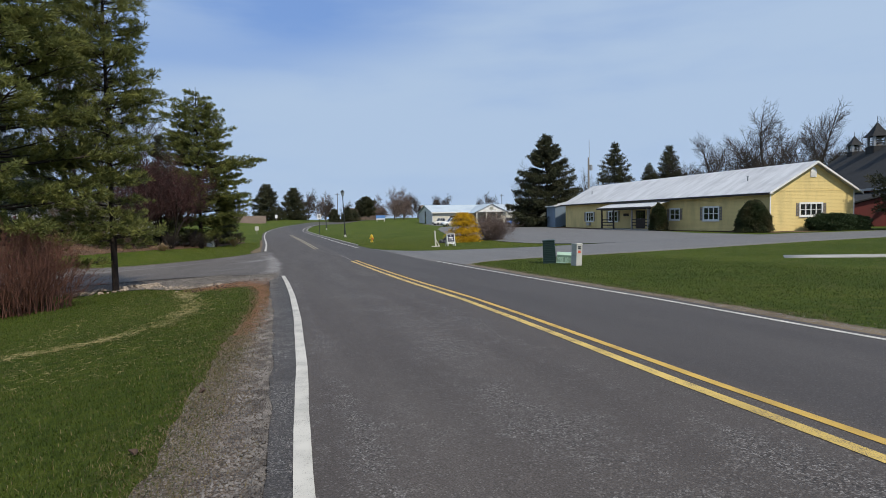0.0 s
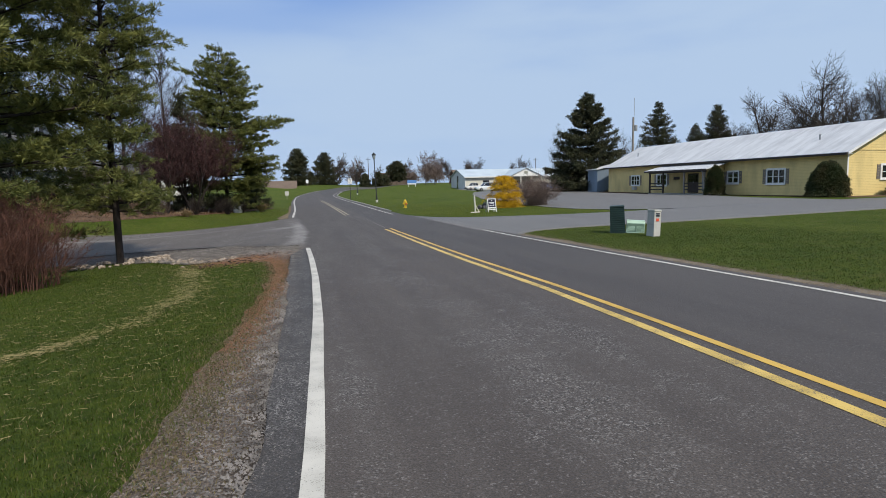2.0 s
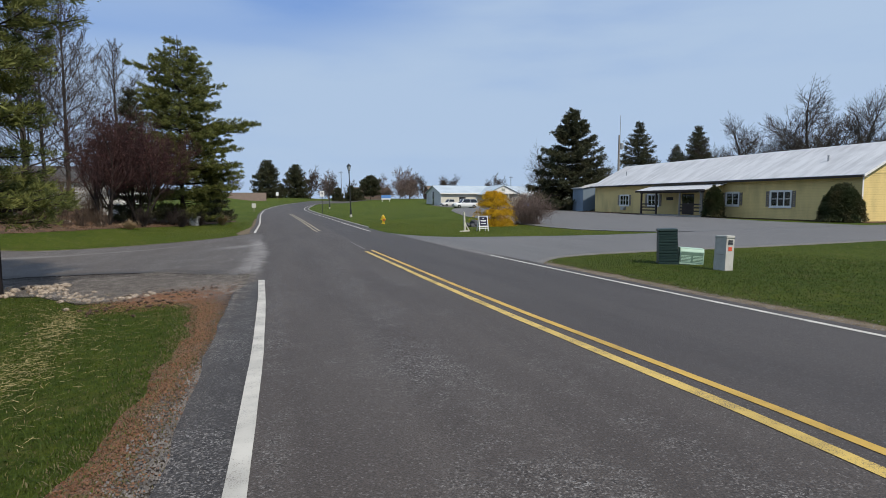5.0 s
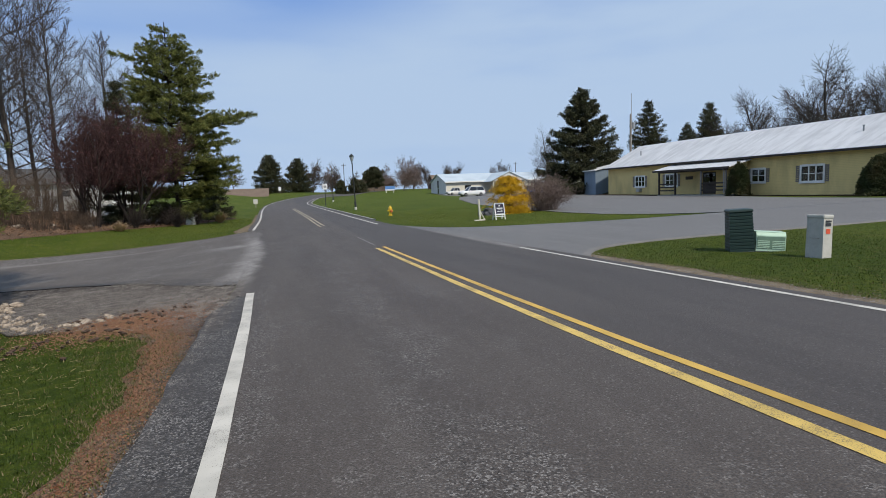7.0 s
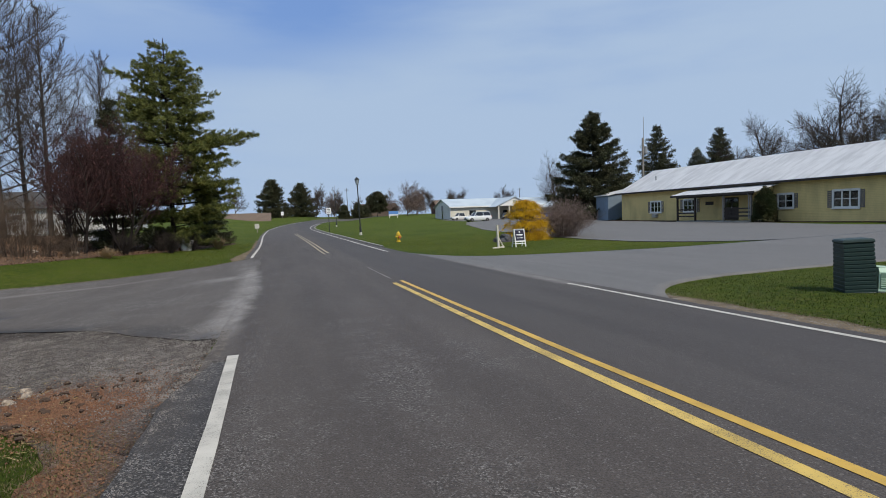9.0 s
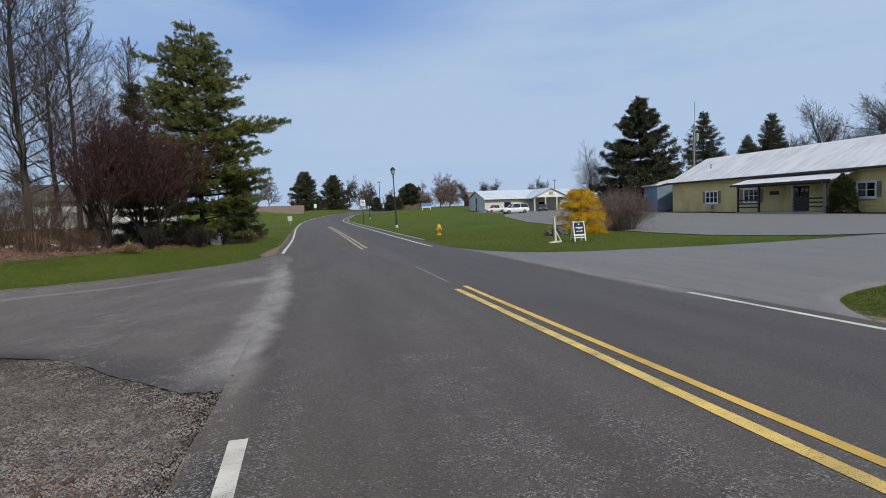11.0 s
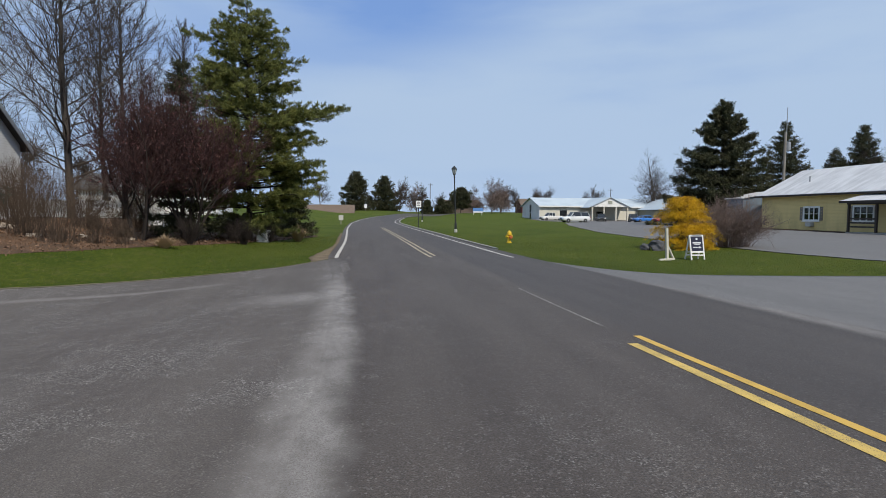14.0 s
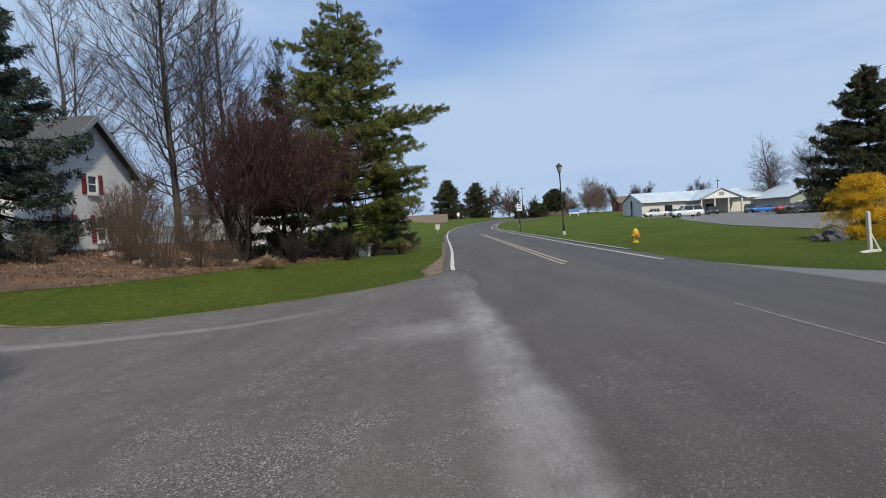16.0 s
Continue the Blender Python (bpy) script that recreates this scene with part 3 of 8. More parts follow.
def car_paint(name, c):
    m, nt, bsdf, vec = begin(name, 0.35, 0.0, 0.5)
    bsdf.inputs["Coat Weight"].default_value, bsdf.inputs["Coat Roughness"].default_value = 0.8, 0.06
    n = ramped(nt, noised(nt, vec, 1.5, 4.0), 0.3, 0.8)
    nt.links.new(mixed(nt, mathed(nt, "MULTIPLY", n, 0.3), c, tuple(v * 0.8 for v in c)), bsdf.inputs["Base Color"])
    return m

# ---- building tools ----
class Bag:
    """Collects the vertices and faces of one mesh."""

    def __init__(self):
        self.v, self.f = [], []

    def add(self, verts, faces):
        k = len(self.v)
        self.v.extend(tuple(p) for p in verts)
        self.f.extend(tuple(i + k for i in f) for f in faces)
        return self

    def box(self, x0, y0, z0, x1, y1, z1, m=None, bevel=0.0):
        """An upright block; with a bevel its edges are chamfered."""
        if bevel > 0:
            b, pts = bevel, []
            bm = bmesh.new()
            bmesh.ops.create_cube(bm, size=1.0)
            for vert in bm.verts:
                vert.co = Vector(((x0 + x1) / 2 + vert.co.x * (x1 - x0), (y0 + y1) / 2 + vert.co.y * (y1 - y0), (z0 + z1) / 2 + vert.co.z * (z1 - z0)))
            bmesh.ops.bevel(bm, geom=list(bm.edges), offset=b, segments=1, affect="EDGES")
            bm.verts.index_update()
            vs = [m @ vert.co if m else vert.co.copy() for vert in bm.verts]
            fs = [[vert.index for vert in f.verts] for f in bm.faces]
            bm.free()
            return self.add(vs, fs)
        vs = [(x, y, z) for z in (z0, z1) for y in (y0, y1) for x in (x0, x1)]
        vs = [m @ Vector(p) for p in vs] if m else vs
        return self.add(vs, [(0, 2, 3, 1), (4, 5, 7, 6), (0, 1, 5, 4), (2, 6, 7, 3), (0, 4, 6, 2), (1, 3, 7, 5)])

    def prism(self, outline, axis, a, b):
        """A flat outline (two coordinates each) pushed from a to b along axis 0, 1 or 2."""
        n = len(outline)
        vs = []
        for w in (a, b):
            for p, q in outline:
                vs.append((w, p, q) if axis == 0 else (p, w, q) if axis == 1 else (p, q, w))
        fs = [tuple(range(n)), tuple(range(2 * n - 1, n - 1, -1))] + [(i, i + n, (i + 1) % n + n, (i + 1) % n) for i in range(n)]
        return self.add(vs, fs)

    def lathe(self, profile, sides=16, cx=0.0, cy=0.0, m=None, square=False):
        """A profile of (radius, z) turned round an upright axis."""
        vs, fs = [], []
        for r, z in profile:
            for i in range(sides):
                a = 2 * math.pi * (i + (0.5 if square else 0)) / sides
                vs.append((cx + r * math.cos(a), cy + r * math.sin(a), z))
        for k in range(len(profile) - 1):
            for i in range(sides):
                j = (i + 1) % sides
                fs.append((k * sides + i, k * sides + j, (k + 1) * sides + j, (k + 1) * sides + i))
        fs.append(tuple(range(sides - 1, -1, -1)))
        fs.append(tuple(range((len(profile) - 1) * sides, len(profile) * sides)))
        vs = [m @ Vector(p) for p in vs] if m else vs
        return self.add(vs, fs)

    def tube(self, pts, radii, sides=5):
        """A round tube along a line of points."""
        pts = [Vector(p) for p in pts]
        n, vs, fs = len(pts), [], []
        side = None
        for i, p in enumerate(pts):
            d = (pts[min(i + 1, n - 1)] - pts[max(i - 1, 0)]).normalized()
            if side is None:
                side = d.orthogonal().normalized()
            side = (side - d * side.dot(d))
            side = side.normalized() if side.length > 1e-6 else d.orthogonal().normalized()
            up = d.cross(side)
            r = radii[i] if not isinstance(radii, (int, float)) else radii
            for k in range(sides):
                a = 2 * math.pi * k / sides
                vs.append(p + side * (r * math.cos(a)) + up * (r * math.sin(a)))
        for i in range(n - 1):
            for k in range(sides):
                j = (k + 1) % sides
                fs.append((i * sides + k, i * sides + j, (i + 1) * sides + j, (i + 1) * sides + k))
        fs.append(tuple(range(sides - 1, -1, -1)))
        fs.append(tuple(range((n - 1) * sides, n * sides)))
        return self.add(vs, fs)


def mesh_of(name, shape, material, smooth=False):
    me = bpy.data.meshes.new(name)
    if isinstance(shape, Bag):
        me.from_pydata(shape.v, [], shape.f)
    else:
        verts, faces = shape
        k = faces.shape[1]
        me.vertices.add(len(verts))
        me.vertices.foreach_set("co", np.asarray(verts, np.float32).ravel())
        me.loops.add(faces.size)
        me.loops.foreach_set("vertex_index", faces.astype(np.int32).ravel())
        me.polygons.add(len(faces))
        me.polygons.foreach_set("loop_start", np.arange(0, faces.size, k, dtype=np.int32))
    me.update(calc_edges=True)
    me.materials.append(material)
    if smooth:
        me.polygons.foreach_set("use_smooth", np.ones(len(me.polygons), bool))
    return me


def part(name, shape, material, parent, label="", smooth=False):
    ob = new(name, mesh_of(name, shape, material, smooth))
    ob.parent = parent
    if label:
        tagged(ob, label)
    return ob


def again(ob, parent, m):
    """Another part on the same mesh."""
    twin = new(ob.name.split(".")[0], ob.data)
    twin.parent, twin.matrix_basis = parent, m
    return twin


def thing(name, label, category, m=None, group="", kind=""):
    ob = new(name)
    ob.empty_display_size = 0.2
    if m is not None:
        ob.matrix_basis = m
    return tagged(ob, label, category, group, kind)


def structure(name, shape, material, label="", category="", kind="structure", smooth=False):
    return tagged(new(name, mesh_of(name, shape, material, smooth)), label, category, "", kind)


# ---- the lie of the land ----
def smooth_step(a, b, x):
    t = np.clip((np.asarray(x, float) - a) / (b - a), 0, 1)
    return t * t * (3 - 2 * t)


KNOT_Y = [-200, -60, -2, 17, 28, 37, 50, 64, 85, 110, 150, 200, 300, 900]
KNOT_Z = [3.6, 1.38, 0.32, -0.045, -0.15, -0.17, -0.20, -0.08, 0.0, 0.12, 0.95, 2.5, 3.6, 3.6]
_ty = np.arange(-240.0, 940.0, 1.0)
_tz = np.interp(_ty, KNOT_Y, KNOT_Z)
_k = np.exp(-0.5 * (np.arange(-15, 16) / 5.0) ** 2)
_tz = np.convolve(np.pad(_tz, 15, mode="edge"), _k / _k.sum(), mode="valid")


def shift(y):
    """How far the road's axis lies to the side of the straight line."""
    y = np.asarray(y, float)
    return -0.8 * smooth_step(20, 40, y) - 0.5 * smooth_step(45, 80, y) + 22 * (np.clip(y - 95, 0, None) / 100) ** 2


def height(x, y):
    x, y = np.asarray(x, float), np.asarray(y, float)
    z = np.interp(y, _ty, _tz)
    off = np.abs(x - 3.6 - shift(np.minimum(y, 120)))
    z = z + 0.035 * (1 - smooth_step(0, 3.8, off))
    z = z + 0.38 * smooth_step(8, 36, x) + 0.25 * smooth_step(8, 36, x) * smooth_step(75, 140, y)
    z = z - 1.35 * smooth_step(9, 24, x) * smooth_step(85, 150, y)
    far = smooth_step(27, 42, y)
    lx = np.clip(-x, 0, None)
    low = -0.085 * lx * (1 - smooth_step(6, 16, lx)) - 0.6 * smooth_step(6, 16, lx)
    high = -0.12 * smooth_step(0, 2.5, lx) + 1.15 * smooth_step(3.5, 17, lx)
    return z + (1 - far) * low + far * high


def lie(x, y):
    return float(height(x, y))


def at(x, y, turn=0.0, dz=0.0, scale=1.0):
    """A pose on the ground."""
    return pose(x, y, lie(x, y) + dz, 0, 0, turn) @ Matrix.Scale(scale, 4)


def sheet(us, vs, xy, lift, skirt=0.0):
    """A draped sheet: xy(u, v) for rows u and columns v, lifted above the ground; a skirt closes its rim."""
    uu, vv = np.meshgrid(us, vs, indexing="ij")
    x, y = xy(uu, vv)
    z = height(x, y) + lift
    verts = np.stack([x, y, z], -1).reshape(-1, 3)
    nu, nv = len(us), len(vs)
    idx = np.arange(nu * nv).reshape(nu, nv)
    faces = np.stack([idx[:-1, :-1], idx[:-1, 1:], idx[1:, 1:], idx[1:, :-1]], -1).reshape(-1, 4)
    p, q, s = verts[faces[0, 0]], verts[faces[0, 1]], verts[faces[0, 2]]
    if np.cross(q - p, s - p)[2] < 0:
        faces = faces[:, ::-1]
    if skirt:
        rim = np.concatenate([idx[0, :], idx[1:, -1], idx[-1, -2::-1], idx[-2:0:-1, 0]])
        low = verts[rim] - (0, 0, skirt)
        k = len(verts)
        verts = np.concatenate([verts, low])
        m = len(rim)
        a, b = np.arange(m), (np.arange(m) + 1) % m
        faces = np.concatenate([faces, np.stack([rim[a], rim[b], k + b, k + a], -1)])
    return verts, faces


def wave(x, seed, *scales):
    """A smooth wiggle of about one, for uneven edges."""
    x = np.asarray(x, float)
    out = 0 * x
    for i, s in enumerate(scales):
        out = out + np.sin(x * s + seed * (i + 1.7)) * np.sin(x * s * 0.37 + seed * 3.1 + i)
    return out / max(1, len(scales))

# ---- ground, roads and verges ----
def spaced(*runs):
    """Grid lines: runs of (from, to, step)."""
    out = []
    for a, b, step in runs:
        out.extend(np.arange(a, b, step).tolist())
    return np.array(out + [runs[-1][1]])


GX = spaced((-1500, -400, 220), (-400, -100, 40), (-100, -30, 5), (-30, -10, 1.2), (-10, 12, 0.4), (12, 50, 1.5), (50, 120, 6), (120, 400, 40), (400, 1500, 220))
GY = spaced((-600, -100, 100), (-100, -10, 8), (-10, 60, 0.6), (60, 140, 2.0), (140, 320, 8), (320, 1600, 160))
structure("ground", sheet(GX, GY, lambda u, v: (u, v), 0.0), TURF, "spring-green mown lawn over gently rolling ground", "lawn", smooth=True)


def edge_line(y):
    """The left white line, which swings a little near the start."""
    return np.interp(y, [-40, -2, 1, 2.3, 3.9, 5.5, 7.2, 9, 11, 13, 15, 17.3, 30], [0.05, 0.10, 0.175, 0.23, 0.305, 0.355, 0.40, 0.43, 0.445, 0.44, 0.41, 0.36, 0.40])


def near_left(y):
    """Left edge of the main road's asphalt."""
    return 0.08 - 0.10 * (1 - smooth_step(-2, 6, y)) + 0.03 * wave(y, 1.3, 0.9, 2.3, 5.1) + shift(y) * smooth_step(20, 40, y)


def right_swing(y):
    """The far edge of the road draws in a little near the start."""
    return -0.15 * (1 - smooth_step(2.5, 7.5, y))


def centre_swing(y):
    """The centre lines' wander near the start."""
    return np.interp(y, [-40, 0, 2, 4.5, 6, 8.5, 12], [-0.25, -0.23, -0.175, -0.065, 0.0, 0.06, 0.0])


def near_right(y):
    return 7.14 + right_swing(y) + 0.04 * wave(y, 2.9, 0.8, 2.1, 4.7) + shift(y)


ROAD_Y = spaced((-60, -6, 2), (-6, 60, 0.4), (60, 130, 1.5), (130, 230, 4))
structure("road", sheet(ROAD_Y, np.linspace(0, 1, 25), lambda u, v: (near_left(u) * (1 - v) + near_right(u) * v, u), 0.0316), ASPHALT, "worn dark grey asphalt two-lane road", "road")


def side_near(lx):
    lx = np.asarray(lx, float)
    return np.interp(lx, [-1, 0.2, 1.0, 2.2, 4, 6, 10, 70], [18.2, 18.5, 19.5, 21.2, 22.7, 24.0, 25.8, 43]) + 0.10 * wave(lx, 3.0, 0.9, 2.1, 5.3, 9.7)


def side_far(lx):
    lx = np.asarray(lx, float)
    return 32.35 + 5.6 * np.exp(-np.clip(lx - 0.2, 0, None) / 3.1) + 0.05 * wave(lx, 2.0, 1.1, 2.7) + 0.30 * np.clip(lx - 9, 0, None)


SIDE_X = spaced((-0.5, 12, 0.25), (12, 70, 3.0))
structure("side_road", sheet(SIDE_X, np.linspace(0, 1, 30), lambda u, v: (-u, side_near(u) * (1 - v) + side_far(u) * v), 0.031, 0.1), ASPHALT_SIDE, "grey asphalt side road joining the main road", "road")


def drive_near(x):
    return 21.4 - 2.6 * np.exp(-np.clip(x - 7.2, 0, None) / 1.4) + 0.05 * wave(x, 4.0, 0.8, 2.0)


def drive_far(x):
    return 29.9 + 6.6 * np.exp(-np.clip(x - 6.2, 0, None) / 1.1) + 0.9 * np.exp(-((x - 10) / 4.0) ** 2) + 0.6 * smooth_step(30, 36, x) + 3.0 * smooth_step(50, 56, x)


DRIVE_X = spaced((5.6, 24, 0.4), (24, 110, 2.5))
structure("driveway", sheet(DRIVE_X, np.linspace(0, 1, 30), lambda u, v: (u, drive_near(u) * (1 - v) + drive_far(u) * v), 0.031, 0.08), ASPHALT_LOT, "pale worn asphalt driveway", "driveway")


def lot_left(y):
    return np.interp(y, [29.4, 30.4, 32, 35, 40, 51, 62, 80, 95, 104, 110], [22.5, 20.0, 18.4, 17.4, 17.2, 18.2, 19.4, 23.6, 28.5, 33, 41]) + 0.15 * wave(y, 5.0, 0.4, 1.1)


def lot_right(y):
    return np.interp(y, [29.4, 38, 45.5, 70, 72, 160], [33.0, 33.6, 36.0, 36.0, 70, 70])


LOT_Y = spaced((29.4, 60, 0.7), (60, 110, 1.5), (110, 156, 4))
structure("parking_lot", sheet(LOT_Y, np.linspace(0, 1, 30), lambda u, v: (lot_left(u) * (1 - v) + lot_right(u) * v, u), 0.0285, 0.08), ASPHALT_LOT, "pale worn asphalt parking lot in front of the buildings", "parking lot")

# concrete pad in the lawn
structure("concrete_path", sheet(np.linspace(0, 16, 20), np.linspace(-1, 1, 5), lambda u, v: (18.1 + 0.70 * u + 0.50 * v, 14.6 - 0.72 * u + 0.49 * v), 0.02, 0.08), CONCRETE, "pale concrete path across the lawn", "path")

# gravel and soil along the asphalt
def shoulder_left(y):
    """Outer edge of the left shoulder."""
    y = np.asarray(y, float)
    return np.interp(y, [-14, 1, 4, 6.6, 9, 12, 13.6, 14.6, 15.4, 16.4, 18, 22], [-0.7, -0.58, -0.48, -0.38, -0.24, -0.16, -0.28, -0.38, -0.76, -1.8, -2.6, -2.8]) + 0.08 * wave(y, 7.7, 0.7, 1.9, 4.3, 9.0)


SH_Y = spaced((-14, 21.4, 0.12))
structure("gravel_shoulder", sheet(SH_Y, np.linspace(0, 1, 9), lambda u, v: ((shoulder_left(u) - 0.20 - 0.10 * wave(u, 3.0, 1.7, 4.1, 8.3)) * (1 - v) + 0.05 * v, u), 0.009, 0.04), VERGE, "brown gravel road shoulder with dry soil", "shoulder")


def apron_front(x):
    return np.interp(-x, [0, 0.58, 1.0, 1.6, 2.67, 4.0, 6.0, 9.0], [14.4, 15.1, 15.5, 15.95, 16.7, 18.7, 20.6, 23.0]) + 0.16 * wave(x, 3.3, 0.9, 2.3, 5.1)


def apron(u, v):
    x = -0.0 - u
    return x, apron_front(x) * (1 - v) + (side_near(u) + 0.3) * v


structure("broken_edge", sheet(spaced((-4.0, 17.0, 0.1)), np.linspace(0, 1, 5), lambda u, v: ((near_left(u) - 0.05 - 0.08 * smooth_step(9, 13, u) + 0.22 * smooth_step(15.5, 17.0, u) + 0.03 * wave(u, 4.0, 0.9, 2.9, 6.7)) * (1 - v) + edge_line(u) * v, u), 0.0345, 0.08), BROKEN_EDGE, "dark crumbling edge of the road", "road edge")
structure("gravel_apron", sheet(spaced((0, 9, 0.15)), np.linspace(0, 1, 10), apron, 0.0135, 0.04), VERGE, "loose grey gravel at the side road's mouth", "gravel")


structure("dirt_edge", sheet(spaced((0.4, 14, 0.12)), np.linspace(0, 1, 4), lambda u, v: (-u, side_far(u) - 0.06 + (0.17 + 0.09 * wave(u, 3.1, 1.3, 3.7, 7.9)) * v), 0.036, 0.06), TAN_GRIT, "thin line of tan grit along the grass bank", "soil")
structure("dirt_edge", sheet(spaced((-14, 20.2, 0.15)), np.linspace(0, 1, 5), lambda u, v: (7.05 * (1 - v) + right_swing(u) + (7.56 + 0.14 * wave(u, 6.1, 0.8, 2.2, 5.3)) * v, u), 0.014, 0.05), TAN_DIRT, "tan dirt edge between road and lawn", "soil")
structure("dirt_bank", sheet(spaced((34.5, 62, 0.25)), np.linspace(0, 1, 5), lambda u, v: (near_left(u) + 0.1 - (0.30 + 0.45 * np.exp(-((u - 39) / 4.0) ** 2) + 0.1 * wave(u, 6.1, 0.8, 2.2, 5.3)) * v, u), 0.016, 0.05), TAN_DIRT, "tan worn dirt edge of the grass bank", "soil")


def bed_front(x):
    """Front edge of the planting bed on the left."""
    lx = -x
    return np.interp(lx, [2.6, 3.7, 4.8, 6.15, 7.4, 8.2, 9.2, 10.4, 11.5, 15, 30], [58, 55, 51.5, 47.4, 43.4, 40.8, 38.6, 37.2, 36.4, 35.2, 34.5]) + 0.25 * wave(lx, 1.9, 0.9, 2.2)


structure("mulch_bed", sheet(spaced((2.6, 30, 0.4)), np.linspace(0, 1, 24), lambda u, v: (-u, bed_front(-u) * (1 - v) + (60 + 0.1 * u) * v), 0.012), MULCH, "brown bark mulch bed with leaf litter", "planting bed")


# painted lines
def line(name, y0, y1, offset, wide, material, label, step=0.4, follow=True):
    us = np.arange(y0, y1 + step / 2, step)
    structure(name, sheet(us, np.array([-0.5, 0.5]), lambda u, v: (offset - 0.006 * np.clip(u, 0, 25) + (shift(u) if follow else 0 * u) + (edge_line(u) - 0.36 + 0.006 * np.clip(u, 0, 25) if offset < 1 else 0) + (right_swing(u) if offset > 5 else centre_swing(u) if offset > 1 else 0) + v * wide * (1 + 0.06 * wave(u, offset, 3.0, 7.0)) + 0.008 * wave(u, offset + 2, 0.5, 1.3), u), 0.0385 if offset < 1 else 0.0356), material, label, "road marking")


line("white_edge_line", -40, 17.3, 0.36, 0.115, WHITE_LINE, "white painted road edge line", follow=False)
line("white_edge_line", 37.6, 150, 0.36, 0.13, WHITE_LINE, "white painted road edge line")
line("white_edge_line", -40, 21.5, 6.94, 0.10, WHITE_LINE, "thin white painted road edge line")
line("white_edge_line", 37.5, 150, 6.70, 0.12, WHITE_LINE, "white painted road edge line by the kerb")
line("yellow_centre_line", -40, 23.6, 3.55, 0.115, YELLOW_THIN, "yellow painted centre line", follow=False)
line("yellow_centre_line", -40, 24.0, 3.80, 0.095, YELLOW_LINE, "yellow painted centre line", follow=False)
line("worn_centre_line", 24.6, 28.6, 3.66, 0.045, JOINT, "faint remnant of a centre line along the joint", follow=False)
line("worn_centre_line", 37.2, 75, 3.74, 0.10, YELLOW_WORN, "worn pale yellow centre line")
line("worn_centre_line", 38.0, 75, 3.98, 0.10, YELLOW_WORN, "worn pale yellow centre line")

# kerb along the bend
KERB_Y = spaced((43, 130, 1.0))
structure("kerb", sheet(KERB_Y, np.array([0.0, 0.25, 1.0]), lambda u, v: (7.18 + shift(u) + 0.18 * v, u), 0.062, 0.2), CONCRETE, "pale concrete kerb along the bend", "kerb")
structure("building_bed", sheet(spaced((34.0, 47.2, 0.6)), np.linspace(0, 1, 4), lambda u, v: (36.9 + 0.15 * wave(u, 2.0, 0.8, 1.9) + (38.27 - 36.9) * v, u), 0.045, 0.08), MULCH, "dark mulch strip along the yellow wall", "planting bed")
structure("building_bed", sheet(spaced((37.0, 47.4, 0.6)), np.linspace(0, 1, 4), lambda u, v: (u, 33.2 + 1.45 * v), 0.045, 0.08), MULCH, "dark mulch strip under the gable", "planting bed")
structure("building_bed", sheet(spaced((57.0, 68.5, 0.6)), np.linspace(0, 1, 4), lambda u, v: (36.6 + 0.15 * wave(u, 2.0, 0.8, 1.9) + (38.27 - 36.6) * v, u), 0.045, 0.08), MULCH, "dark mulch strip along the yellow wall", "planting bed")

# ---- buildings ----
def wall_sheet(bag, a, b, z0, z1, thick, holes=()):
    """A wall from a to b (plan points), with its outer face on the right of a to b; holes are (from, to, low, high) along it."""
    a, b = Vector((*a, 0)), Vector((*b, 0))
    d = (b - a).normalized()
    inn = Vector((-d.y, d.x, 0)) * thick
    length = (b - a).length
    us = sorted({0.0, length, *[h[0] for h in holes], *[h[1] for h in holes]})
    zs = sorted({z0, z1, *[h[2] for h in holes], *[h[3] for h in holes]})
    solid = {(i, k) for i in range(len(us) - 1) for k in range(len(zs) - 1)
             if not any(h[0] < (us[i] + us[i + 1]) / 2 < h[1] and h[2] < (zs[k] + zs[k + 1]) / 2 < h[3] for h in holes)}
    nz = len(zs)
    half = len(us) * nz
    vs = [a + d * u + Vector((0, 0, z)) + side for side in (Vector((0, 0, 0)), inn) for u in us for z in zs]
    fs = []
    for i, k in solid:
        c = [i * nz + k, (i + 1) * nz + k, (i + 1) * nz + k + 1, i * nz + k + 1]
        fs += [tuple(c), tuple(v + half for v in reversed(c))]
        for (p, q), step in (((0, 1), (i, k - 1)), ((1, 2), (i + 1, k)), ((2, 3), (i, k + 1)), ((3, 0), (i - 1, k))):
            if step not in solid:
                fs.append((c[q], c[p], c[p] + half, c[q] + half))
    used = sorted({v for f in fs for v in f})
    at_new = {v: n for n, v in enumerate(used)}
    return bag.add([vs[v] for v in used], [tuple(at_new[v] for v in f) for f in fs])


